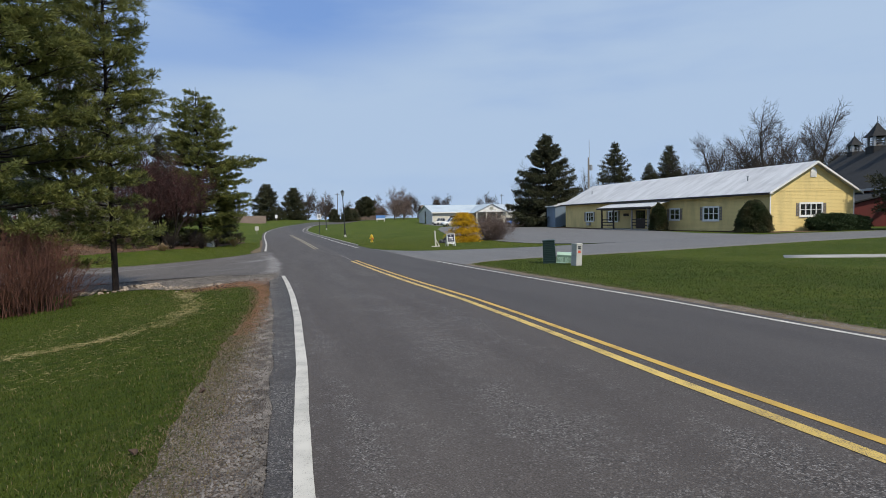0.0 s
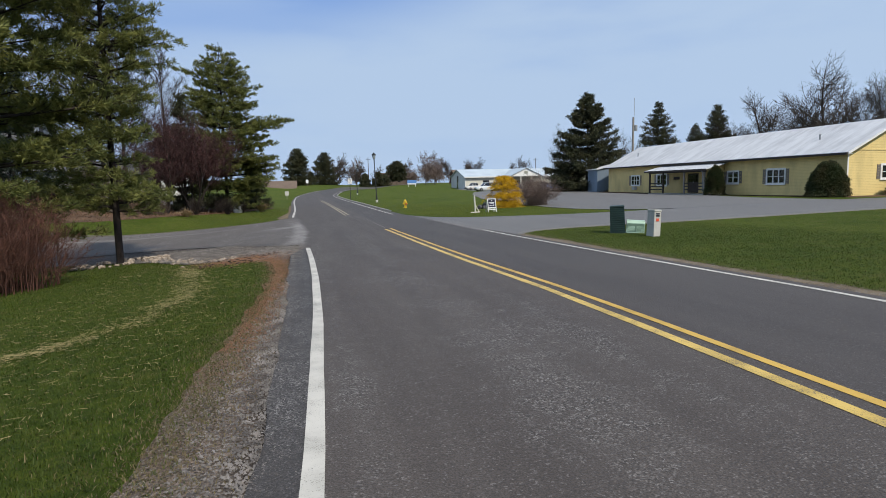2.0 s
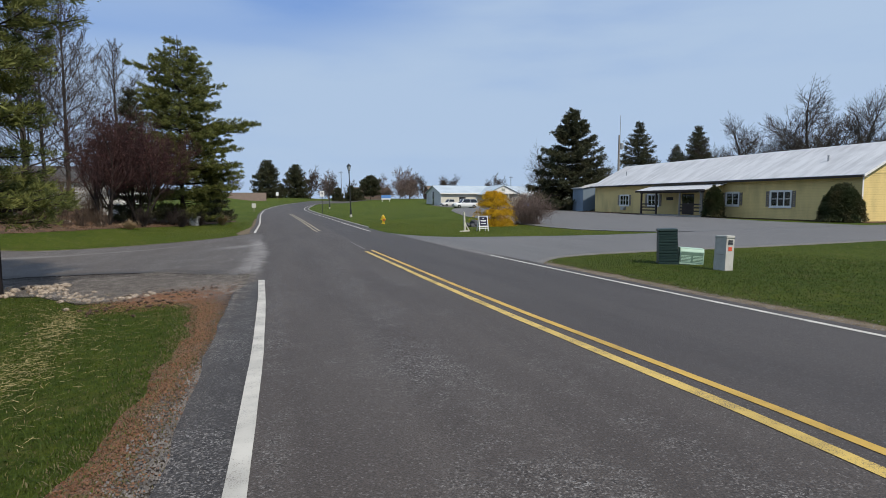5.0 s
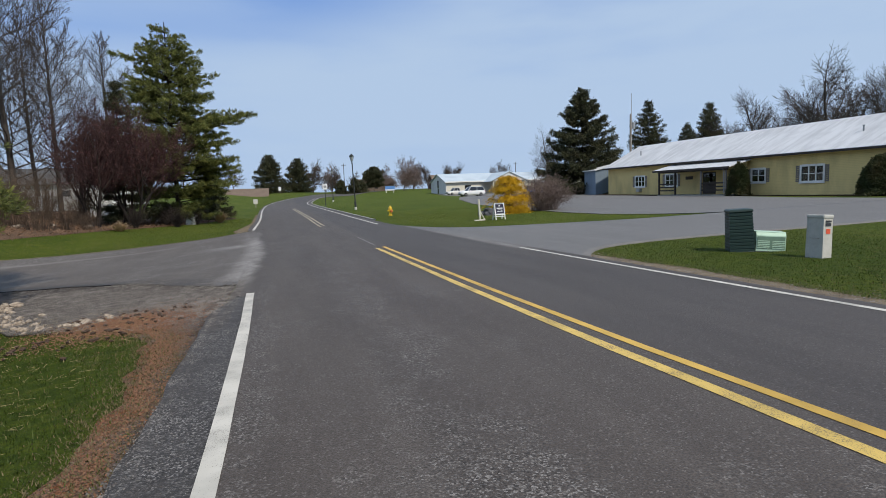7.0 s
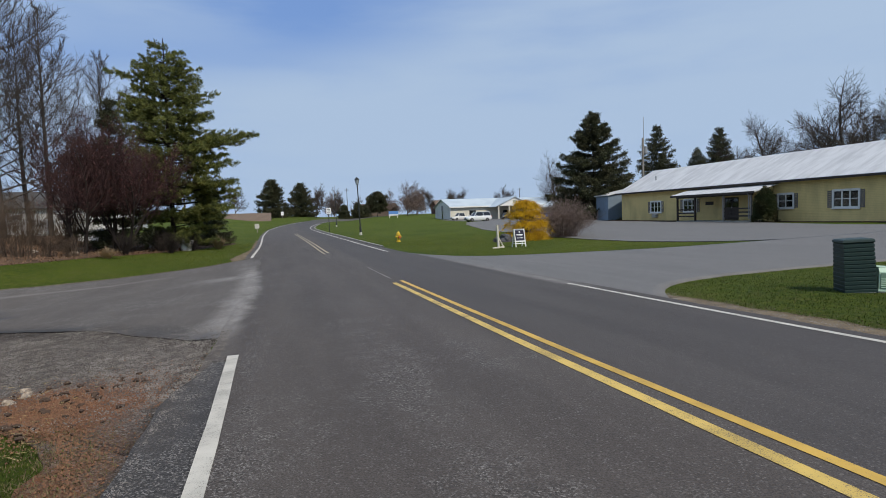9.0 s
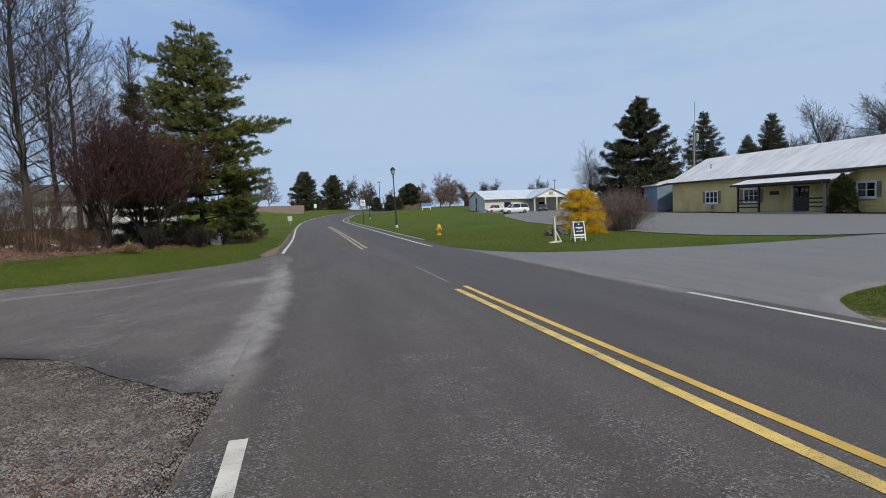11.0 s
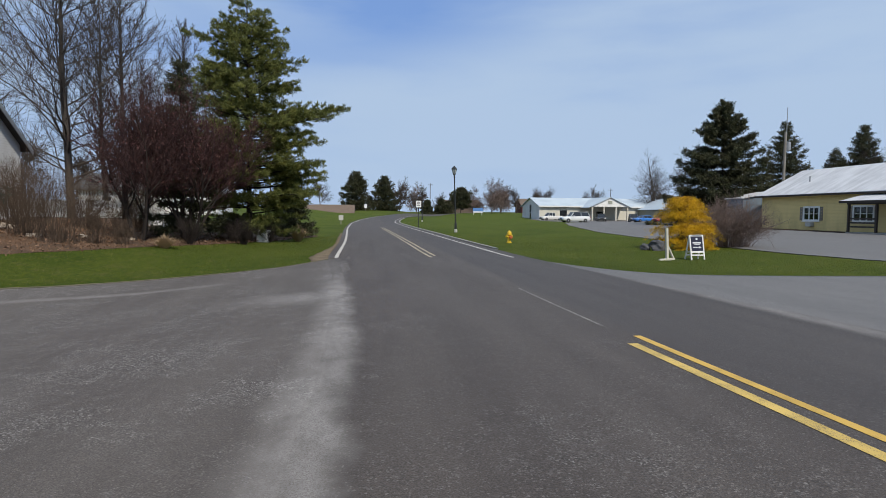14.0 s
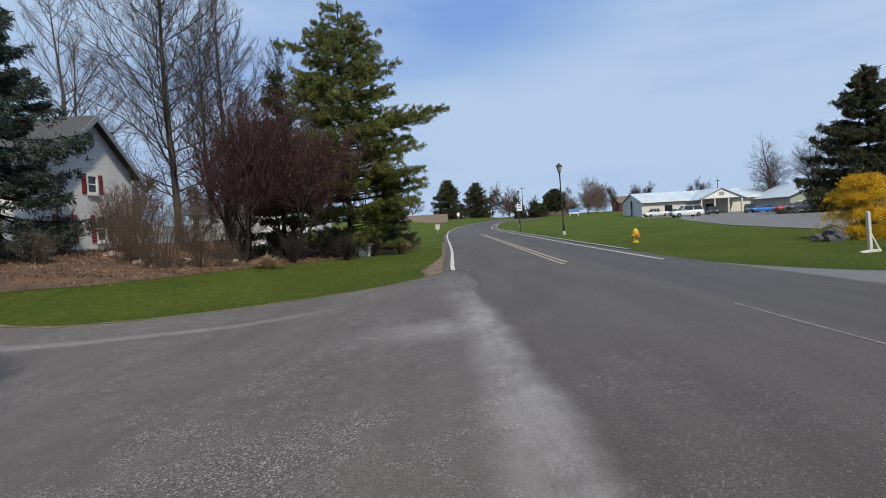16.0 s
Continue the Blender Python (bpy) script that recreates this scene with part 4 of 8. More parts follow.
def window(parent, m, wide, high, cols=3, rows=2, shutters=None, divided=True):
    """A window in its opening: frame, panes and bars; m puts its centre on the wall's outer face, x along the wall, -y outwards."""
    t = 0.09
    fr = Bag()
    for x0, x1, z0, z1 in ((-wide / 2 - 0.05, -wide / 2 + t, -high / 2 - 0.05, high / 2 + 0.05), (wide / 2 - t, wide / 2 + 0.05, -high / 2 - 0.05, high / 2 + 0.05), (-wide / 2 + t, wide / 2 - t, high / 2 - t, high / 2 + 0.07), (-wide / 2 + t, wide / 2 - t, -high / 2 - 0.05, -high / 2 + t)):
        fr.box(x0, -0.035, z0, x1, 0.07, z1, m)
    w = part("window", fr, TRIM, parent, "white framed window")
    iw, ih = wide - 2 * t, high - 2 * t
    pane = Bag().box(-iw / 2, 0.03, -ih / 2, iw / 2, 0.036, ih / 2, m)
    g = part("pane", pane, GLASS, w)
    g.visible_shadow = False
    for c in range(1, cols):
        x = -iw / 2 + iw * c / cols
        part("mullion", Bag().box(x - 0.045, -0.01, -ih / 2, x + 0.045, 0.029, ih / 2, m), TRIM, w)
    if divided:
        for r in range(1, rows):
            z = -ih / 2 + ih * r / rows
            part("glazing_bar", Bag().box(-iw / 2, 0.0, z - 0.022, iw / 2, 0.028, z + 0.022, m), TRIM, w)
    part("sill", Bag().box(-wide / 2 - 0.1, -0.09, -high / 2 - 0.1, wide / 2 + 0.1, -0.036, -high / 2 - 0.045, m), TRIM, w)
    if shutters:
        for s in (-1, 1):
            sh, sw = Bag(), 0.30
            x0 = s * (wide / 2 + 0.08 + sw / 2) - sw / 2
            sh.box(x0, -0.04, -high / 2, x0 + 0.05, -0.004, high / 2, m).box(x0 + sw - 0.05, -0.04, -high / 2, x0 + sw, -0.004, high / 2, m)
            n = 9
            for k in range(n):
                z = -high / 2 + high * (k + 0.5) / n
                sh.box(x0 + 0.05, -0.034, z - high / n * 0.42, x0 + sw - 0.05, -0.006, z + high / n * 0.36, m)
            part("shutter", sh, shutters, w)
    return w


def gable_end(bag, xa, xb, y0, y1, z_eave, z_ridge):
    bag.prism([(xa, z_eave), (xb, z_eave), ((xa + xb) / 2, z_ridge)], 1, y0, y1)
    return bag


def gable_roof(bag, xa, xb, y0, y1, z_eave, z_ridge, over, thick):
    """Two slopes over a block whose ridge runs along y."""
    mid = (xa + xb) / 2
    slope = (z_ridge - z_eave) / (mid - xa)
    for s, edge in ((-1, xa - over), (1, xb + over)):
        low = z_eave - slope * over
        vs = [(edge, y0, low), (mid, y0, z_ridge), (mid, y1, z_ridge), (edge, y1, low)]
        bag.add(vs + [(x, y, z + thick) for x, y, z in vs], [(0, 1, 2, 3), (7, 6, 5, 4), (0, 4, 5, 1), (1, 5, 6, 2), (2, 6, 7, 3), (3, 7, 4, 0)])
    return bag


def side_pose(x, y, z, face):
    """The pose of a thing on a wall that faces west, south, east or north (-x, -y, +x, +y)."""
    return pose(x, y, z, 0, 0, {"S": 0, "W": -90, "E": 90, "N": 180}[face])


# long yellow building beside the parking lot
YX0, YX1, YY0, YY1, YB, YE, YR = 38.3, 47.2, 34.7, 68.1, 0.22, 3.55, 5.84
yb = thing("long_building", "long yellow-sided single-storey building with a white metal roof", "building", pose(0, 0, 0))
WEST = [(41.15, 1.95, 1.22, 1.79, 3), (46.05, 1.45, 1.1, 1.80, 2), (56.8, 1.85, 1.2, 1.70, 3), (61.95, 1.75, 1.15, 1.70, 3)]
holes = [(YY1 - y - w / 2, YY1 - y + w / 2, z - h / 2, z + h / 2) for y, w, h, z, c in WEST]
DOOR_Y = 51.6
holes.append((YY1 - DOOR_Y - 0.85, YY1 - DOOR_Y + 0.85, YB + 0.12, 2.3))
walls = Bag()
wall_sheet(walls, (YX0, YY1), (YX0, YY0), YB - 0.3, YE, 0.15, holes)
part("wall", walls, YELLOW_WALL, yb)
south = Bag()
wall_sheet(south, (YX0 + 0.15, YY0), (YX1 - 0.15, YY0), YB - 0.3, YE, 0.15, [(3.05, 5.45, 1.45, 2.5)])
part("wall", south, YELLOW_WALL, yb)
part("wall", wall_sheet(Bag(), (YX1, YY0), (YX1, YY1), YB - 0.3, YE, 0.15), YELLOW_WALL, yb)
part("wall", wall_sheet(Bag(), (YX1 - 0.15, YY1), (YX0 + 0.15, YY1), YB - 0.3, YE, 0.15), YELLOW_WALL, yb)
part("gable", gable_end(Bag(), YX0 + 0.02, YX1 - 0.02, YY0, YY0 + 0.15, YE + 0.005, YR - 0.03), YELLOW_WALL, yb)
part("gable", gable_end(Bag(), YX0 + 0.02, YX1 - 0.02, YY1 - 0.15, YY1, YE + 0.005, YR - 0.03), YELLOW_WALL, yb)
part("roof", gable_roof(Bag(), YX0, YX1, YY0 - 0.42, YY1 + 0.4, YE, YR, 0.45, 0.07), ROOF_WHITE, yb, "weathered white metal roof")
part("floor_slab", Bag().box(YX0 + 0.15, YY0 + 0.15, YB - 0.3, YX1 - 0.15, YY1 - 0.15, YB - 0.02), CONCRETE, yb)
part("skirt_board", Bag().box(YX0 - 0.012, YY0 - 0.012, YB - 0.3, YX0 - 0.002, YY1, YB + 0.02), CONCRETE, yb)
part("belt_trim", Bag().box(YX0 + 0.05, YY0 - 0.025, YE - 0.05, YX1 - 0.05, YY0 - 0.003, YE + 0.03), YELLOW_WALL, yb)
for x in (YX0 - 0.02, YX1 - 0.10):
    part("corner_board", Bag().box(x, YY0 - 0.022, YB - 0.2, x + 0.12, YY0 - 0.003, YE), TRIM, yb)
for s in (-1, 1):
    mid, slope = (YX0 + YX1) / 2, (YR - YE) / ((YX1 - YX0) / 2)
    e = mid + s * ((YX1 - YX0) / 2 + 0.45)
    zl = YE - slope * 0.45
    part("rake_board", Bag().prism([(mid, YR - 0.10), (e, zl - 0.10), (e, zl + 0.066), (mid, YR + 0.066)], 1, YY0 - 0.46, YY0 - 0.422), TRIM, yb)
part("gutter", Bag().box(YX0 - 0.58, YY0 - 0.4, YE - 0.35, YX0 - 0.46, YY1 + 0.38, YE - 0.20), DARK_WOOD, yb, "dark eaves shadow board and gutter")
part("soffit", Bag().box(YX0 - 0.455, YY0 - 0.38, YE - 0.30, YX0 - 0.004, YY1 + 0.36, YE - 0.27), TRIM, yb)
vent = part("gable_vent", Bag().box(42.42, YY0 - 0.05, 4.62, 43.04, YY0 - 0.004, 5.20).prism([(42.42, 5.20), (43.04, 5.20), (42.73, 5.46)], 1, YY0 - 0.05, YY0 - 0.004), TRIM, yb, "white peaked gable vent")
for k in range(6):
    part("slat", Bag().box(42.48, YY0 - 0.066, 4.67 + k * 0.085, 42.98, YY0 - 0.051, 4.72 + k * 0.085), TRIM, vent)
for y, w, h, z, c in WEST:
    window(yb, side_pose(YX0, y, z, "W"), w, h, c, 2, SHUTTER)
window(yb, side_pose(42.55, YY0, 1.975, "S"), 2.4, 1.05, 4, 2, SHUTTER)
door = part("door", Bag().box(YX0 + 0.04, DOOR_Y - 0.83, YB + 0.13, YX0 + 0.09, DOOR_Y + 0.83, 2.28), DARK_WOOD, yb, "dark double door with small panes")
for k in range(4):
    for r in range(2):
        y = DOOR_Y - 0.72 + 0.37 * k
        part("pane", Bag().box(YX0 + 0.025, y, 1.45 + 0.38 * r, YX0 + 0.035, y + 0.31, 1.78 + 0.38 * r), GLASS, door)
for k in range(4):
    y = DOOR_Y - 0.74 + 0.37 * k
    part("panel", Bag().box(YX0 + 0.02, y, 0.66, YX0 + 0.039, y + 0.33, 1.30), DARK_WOOD, door)
part("handle", Bag().box(YX0 - 0.03, DOOR_Y - 0.06, 1.36, YX0 + 0.039, DOOR_Y - 0.02, 1.48), CHROME, door)
for y, z in ((64.5, 4.55), (38.9, 4.5)):
    part("roof_vent_pipe", Bag().lathe([(0.06, z - 0.3), (0.06, z + 0.45), (0.09, z + 0.46), (0.09, z + 0.5)], 8, 40.2, y), GREY_METAL, yb)
part("wall_plaque", Bag().box(YX0 - 0.03, 53.7, 1.70, YX0 - 0.003, 54.7, 2.0), DARK_WOOD, yb, "dark wall plaque beside the door")
part("wall_unit", Bag().box(YX0 - 0.34, 61.6, 0.62, YX0 - 0.004, 62.2, 0.98, None, 0.02), PUTTY, yb, "small wall air unit")

# porch
px0, py0, py1 = 36.35, 46.7, 56.6
porch = part("porch", Bag().box(px0 - 0.1, py0 + 0.5, YB - 0.3, YX0 - 0.015, py1 - 0.4, YB + 0.10), CONCRETE, yb)
vs = [(px0 - 0.35, py0, 2.55), (YX0 - 0.02, py0, 3.12), (YX0 - 0.02, py1, 3.12), (px0 - 0.35, py1, 2.55)]
part("porch_roof", Bag().add(vs + [(x, y, z + 0.09) for x, y, z in vs], [(0, 1, 2, 3), (7, 6, 5, 4), (0, 4, 5, 1), (1, 5, 6, 2), (2, 6, 7, 3), (3, 7, 4, 0)]), ROOF_WHITE, porch, "white metal porch roof")
part("fascia", Bag().box(px0 - 0.39, py0, 2.46, px0 - 0.354, py1, 2.64), DARK_WOOD, porch)
part("beam", Bag().box(px0 - 0.06, py0 + 0.5, 2.36, px0 + 0.06, py1 - 0.4, 2.54), DARK_WOOD, porch)
part("porch_gable", Bag().prism([(px0 - 0.2, 2.50), (YX0 - 0.03, 2.50), (YX0 - 0.03, 3.08)], 1, py0 + 0.5, py0 + 0.56), YELLOW_WALL, porch)
POSTS = [(py1 - 0.55, DARK_WOOD), (53.7, DARK_WOOD), (50.3, GREY_WOOD), (py0 + 0.7, GREY_WOOD)]
for y, mt in POSTS:
    part("post", Bag().box(px0 - 0.07, y - 0.07, YB + 0.10, px0 + 0.07, y + 0.07, 2.36), mt, porch)
for a, b in ((py1 - 0.62, 53.77), (50.23, py0 + 0.77)):
    for z in (0.72, 1.02, 1.32):
        part("rail", Bag().box(px0 - 0.03, b, z - 0.06, px0 + 0.03, a, z + 0.06), DARK_WOOD, porch)
part("downpipe", Bag().tube([(px0 - 0.3, py0 + 0.8, 2.5), (px0 - 0.12, py0 + 0.8, 2.3), (px0 - 0.12, py0 + 0.8, 0.5)], 0.04, 6), GREY_METAL, porch)

# blue-grey shed at the yellow building's far end
shed = thing("blue_shed", "blue-grey boarded shed beside the yellow building", "shed", pose(37.9, 70.3, lie(38, 71)))
part("wall", Bag().box(0, 0, -0.3, 7.0, 2.6, 2.9), BLUE_WALL, shed)
part("roof", gable_roof(Bag(), 0, 7.0, -0.2, 2.8, 2.9, 3.6, 0.2, 0.08), ROOF_WHITE, shed)
part("gable", gable_end(Bag(), 0.02, 6.98, 0.0, 0.12, 2.91, 3.57), BLUE_WALL, shed)

# far cream building with a portico
fx, fy, fz = 41.5, 154.0, lie(45, 150)
fb = thing("far_building", "low cream building with a pale metal roof and a gabled portico", "building", pose(fx + 2.1, fy, fz))
part("wall", wall_sheet(Bag(), (0, 0), (44, 0), -0.4, 3.6, 0.2, [(29.9, 31.7, 0.95, 2.4), (5.0, 6.8, 0.95, 2.4)]), CREAM_WALL, fb)
part("end_wall", Bag().prism([(0, -0.4), (15, -0.4), (15, 3.6), (7.5, 5.6), (0, 3.6)], 0, -0.2, 0.0), WHITE_SIDING, fb, "white boarded end wall")
part("end_wall", Bag().prism([(0, -0.4), (15, -0.4), (15, 3.6), (7.5, 5.6), (0, 3.6)], 0, 44.0, 44.2), CREAM_WALL, fb)
part("back_wall", Bag().box(0, 14.8, -0.4, 44, 15, 3.6), CREAM_WALL, fb)
rf = Bag()
for y0, z0, y1, z1 in ((-0.6, 3.4, 7.5, 5.6), (15.6, 3.4, 7.5, 5.6)):
    vs = [(-0.6, y0, z0), (44.6, y0, z0), (44.6, y1, z1), (-0.6, y1, z1)]
    rf.add(vs + [(x, y, z + 0.1) for x, y, z in vs], [(0, 1, 2, 3), (7, 6, 5, 4), (0, 4, 5, 1), (1, 5, 6, 2), (2, 6, 7, 3), (3, 7, 4, 0)])
part("roof", rf, ROOF_BLUE, fb, "pale blue-white metal roof")
for y0, z0, w in ((7.5, 2.2, 1.4), (7.5, 0.6, 1.0)):
    part("window", Bag().box(-0.26, y0 - w / 2, z0 - 0.3, -0.205, y0 + w / 2, z0 + 2.0 * w / 1.4 - 0.3), CAR_GLASS, fb, "tall dark end window")
part("portico_roof", gable_roof(Bag(), 10.6, 20.2, -6.0, 5.0, 3.3, 5.5, 0.6, 0.12), ROOF_BLUE, fb)
part("pediment", gable_end(Bag(), 10.7, 20.1, -5.7, -5.5, 3.32, 5.44), TRIM, fb, "cream pediment with a small louvre")
part("louvre", Bag().box(14.9, -5.78, 4.0, 15.9, -5.71, 4.7), SAGE_WALL, fb)
for x in (11.0, 13.9, 16.9, 19.8):
    part("column", Bag().box(x - 0.15, -5.75, -0.4, x + 0.15, -5.45, 3.3), PALE_WOOD, fb)
part("entrance", Bag().box(14.4, -0.05, 0.0, 16.4, -0.01, 2.2), CAR_GLASS, fb)
for x in (30.8, 5.9):
    part("pane", Bag().box(x - 0.9, 0.08, 0.95, x + 0.9, 0.1, 2.4), CAR_GLASS, fb)
part("fascia", Bag().box(-0.6, -0.68, 3.2, 44.6, -0.6, 3.5), TRIM, fb)

# tan wing beyond the spruce
tw = thing("tan_wing", "tan-sided wing with a white gable roof", "building", pose(69, 140, lie(69, 140) - 0.6, 0, 0, 0))
part("wall", Bag().box(0, 0, -0.4, 12, 16, 3.6), SAGE_WALL, tw)
part("gable", gable_end(Bag(), 0.05, 11.95, 0.0, 0.2, 3.61, 6.0), SAGE_WALL, tw)
part("roof", gable_roof(Bag(), 0, 12, -0.6, 16.4, 3.6, 6.05, 0.6, 0.12), ROOF_BLUE, tw)
for x in (2.5, 8.0):
    window(tw, pose(x, 0, 1.8), 1.5, 1.3, 2, 2)

# white-sided house on the left
hx, hz = -18.0, 0.82
house = thing("white_house", "white-sided gabled house with a dark roof and red shutters", "house", pose(hx, 49.05, hz))
HW, HD, HE, HR = 3.35, 11.0, 4.1, 6.55
hol = [(HW - 0.1, HW + 0.75, 0.45, 1.75), (HW - 2.8, HW - 1.95, 0.45, 1.75), (HW - 0.575, HW + 0.275, 2.825, 3.775)]
part("wall", wall_sheet(Bag(), (0, -HW), (0, HW), -0.5, HE, 0.2, hol), WHITE_SIDING, house)
part("gable", Bag().prism([(-HW + 0.02, HE + 0.004), (HW - 0.02, HE + 0.004), (0, HR - 0.05)], 0, -0.2, 0.0), WHITE_SIDING, house)
part("wall", Bag().box(-HD, -HW, -0.5, -0.2, -HW + 0.2, HE), WHITE_SIDING, house)
part("wall", Bag().box(-HD, HW - 0.2, -0.5, -0.2, HW, HE), WHITE_SIDING, house)
part("wall", Bag().prism([(-HW, -0.5), (HW, -0.5), (HW, HE), (0, HR - 0.05), (-HW, HE)], 0, -HD, -HD + 0.2), WHITE_SIDING, house)
rf = Bag()
for s in (-1, 1):
    e, ze = s * (HW + 0.45), HE - (HR - HE) / HW * 0.45
    vs = [(-HD - 0.4, e, ze), (0.4, e, ze), (0.4, 0, HR), (-HD - 0.4, 0, HR)]
    rf.add(vs + [(x, y, z + 0.14) for x, y, z in vs], [(0, 1, 2, 3), (7, 6, 5, 4), (0, 4, 5, 1), (1, 5, 6, 2), (2, 6, 7, 3), (3, 7, 4, 0)])
part("roof", rf, ROOF_DARK, house, "dark shingle roof")
for s in (-1, 1):
    e, ze = s * (HW + 0.45), HE - (HR - HE) / HW * 0.45
    part("rake_board", Bag().prism([(0, HR - 0.16), (e, ze - 0.16), (e, ze + 0.13), (0, HR + 0.13)], 0, 0.404, 0.44), GREY_METAL, house)
window(house, side_pose(0, 0.33, 1.1, "E"), 0.85, 1.3, 1, 2)
window(house, side_pose(0, -2.37, 1.1, "E"), 0.85, 1.3, 1, 2)
window(house, side_pose(0.0, -0.15, 3.3, "E"), 0.85, 0.95, 1, 2)
for y, z, h in ((0.33, 1.1, 1.35), (-2.37, 1.1, 1.35), (-0.15, 3.3, 1.0)):
    for s in (-1, 1):
        yy = y + s * (0.425 + 0.06 + 0.17)
        sh = Bag().box(0.004, yy - 0.17, z - h / 2, 0.04, yy - 0.12, z + h / 2).box(0.004, yy + 0.12, z - h / 2, 0.04, yy + 0.17, z + h / 2)
        for k in range(9):
            sh.box(0.006, yy - 0.12, z - h / 2 + h * k / 9 + 0.01, 0.032, yy + 0.12, z - h / 2 + h * (k + 1) / 9 - 0.02)
        part("shutter", sh, SHUTTER_RED, house, "dark red shutter")
ov = Bag().lathe([(0.30, 0), (0.30, 0.05), (0.22, 0.06)], 16)
part("gable_vent", Bag().add([(0.004 + z, x * 0.8, 5.45 + y * 1.25) for x, y, z in ov.v], ov.f), SHUTTER, house, "oval gable vent")

# red barn with cupolas
BARN_L = 26.0
barn = thing("red_barn", "dark-roofed red barn with three louvred cupolas", "barn", pose(70.3, 61.8, lie(68, 55), 0, 0, -115))
part("wall", Bag().box(0, 0, -1.0, BARN_L, 13, 4.2), RED_WALL, barn)
for x in (0.0, BARN_L - 0.2):
    part("gable", Bag().prism([(0.02, 4.21), (12.98, 4.21), (6.5, 9.0)], 0, x, x + 0.2), RED_WALL, barn)
rf = Bag()
for e, ze in ((-0.8, 3.75), (13.8, 3.75)):
    vs = [(-0.7, e, ze), (BARN_L + 0.7, e, ze), (BARN_L + 0.7, 6.5, 9.1), (-0.7, 6.5, 9.1)]
    rf.add(vs + [(x, y, z + 0.18) for x, y, z in vs], [(0, 1, 2, 3), (7, 6, 5, 4), (0, 4, 5, 1), (1, 5, 6, 2), (2, 6, 7, 3), (3, 7, 4, 0)])
part("roof", rf, ROOF_BARN, barn, "dark shingle barn roof")
part("eaves_board", Bag().box(-0.7, -0.86, 3.68, BARN_L + 0.7, -0.81, 3.93), GREY_METAL, barn)
part("lean_to", Bag().prism([(-4.5, -1.0), (-0.02, -1.0), (-0.02, 3.4), (-4.5, 2.2)], 0, 2, BARN_L - 1.5), RED_WALL, barn)
part("lean_to_roof", Bag().prism([(-5.0, 2.25), (-0.02, 3.45), (-0.02, 3.6), (-5.0, 2.4)], 0, 1.6, BARN_L - 1.1), ROOF_BARN, barn)
part("lean_to_fascia", Bag().box(1.6, -5.06, 2.2, BARN_L - 1.1, -5.01, 2.42), GREY_METAL, barn)
for x, k in ((2.8, 0.85), (7.9, 1.2), (14.6, 1.25)):
    z = 8.6
    cup = part("cupola", Bag().box(x - 0.72 * k, 6.5 - 0.72 * k, z, x + 0.72 * k, 6.5 + 0.72 * k, z + 0.55 + 0.35 * k, None, 0.03), ROOF_BARN, barn, "grey louvred cupola")
    top = z + 0.55 + 1.35 * k
    for sx in (-1, 1):
        for sy in (-1, 1):
            part("post", Bag().box(x + sx * 0.55 * k - 0.13, 6.5 + sy * 0.55 * k - 0.13, z + 0.55 + 0.35 * k, x + sx * 0.55 * k + 0.13, 6.5 + sy * 0.55 * k + 0.13, top), GREY_METAL, cup)
    for n in range(4):
        h = z + 0.6 + 0.35 * k + 0.24 * k * n
        part("slat", Bag().box(x - 0.42 * k, 6.5 - 0.42 * k, h, x + 0.42 * k, 6.5 + 0.42 * k, h + 0.10 * k), SHUTTER, cup)
    part("cap", Bag().lathe([(1.30 * k, top), (0.86 * k, top + 0.42 * k), (0.42 * k, top + 0.95 * k), (0.14 * k, top + 1.35 * k), (0.03, top + 1.5 * k), (0.03, top + 2.1 * k)], 4, x, 6.5, None, True), ROOF_BARN, cup)

# far houses
fh = thing("far_house", "distant brown-roofed house behind the bank", "house", pose(-15.0, 172, lie(-10, 172) - 3.7))
part("wall", Bag().box(0, 0, -0.5, 13, 9, 2.6), BRICK_BROWN, fh)
rf = Bag()
for e, ze in ((-0.6, 2.4), (9.6, 2.4)):
    vs = [(-0.6, e, ze), (13.6, e, ze), (13.6, 4.5, 5.3), (-0.6, 4.5, 5.3)]
    rf.add(vs + [(x, y, z + 0.15) for x, y, z in vs], [(0, 1, 2, 3), (7, 6, 5, 4), (0, 4, 5, 1), (1, 5, 6, 2), (2, 6, 7, 3), (3, 7, 4, 0)])
part("roof", rf, ROOF_BROWN, fh, "brown shingle roof")
for x in (0.0, 12.8):
    part("gable", Bag().prism([(0.02, 2.61), (8.98, 2.61), (4.5, 5.28)], 0, x, x + 0.2), BRICK_BROWN, fh)
for x in (3, 9.5):
    window(fh, pose(x, 0, 1.4), 1.4, 1.1, 2, 2)


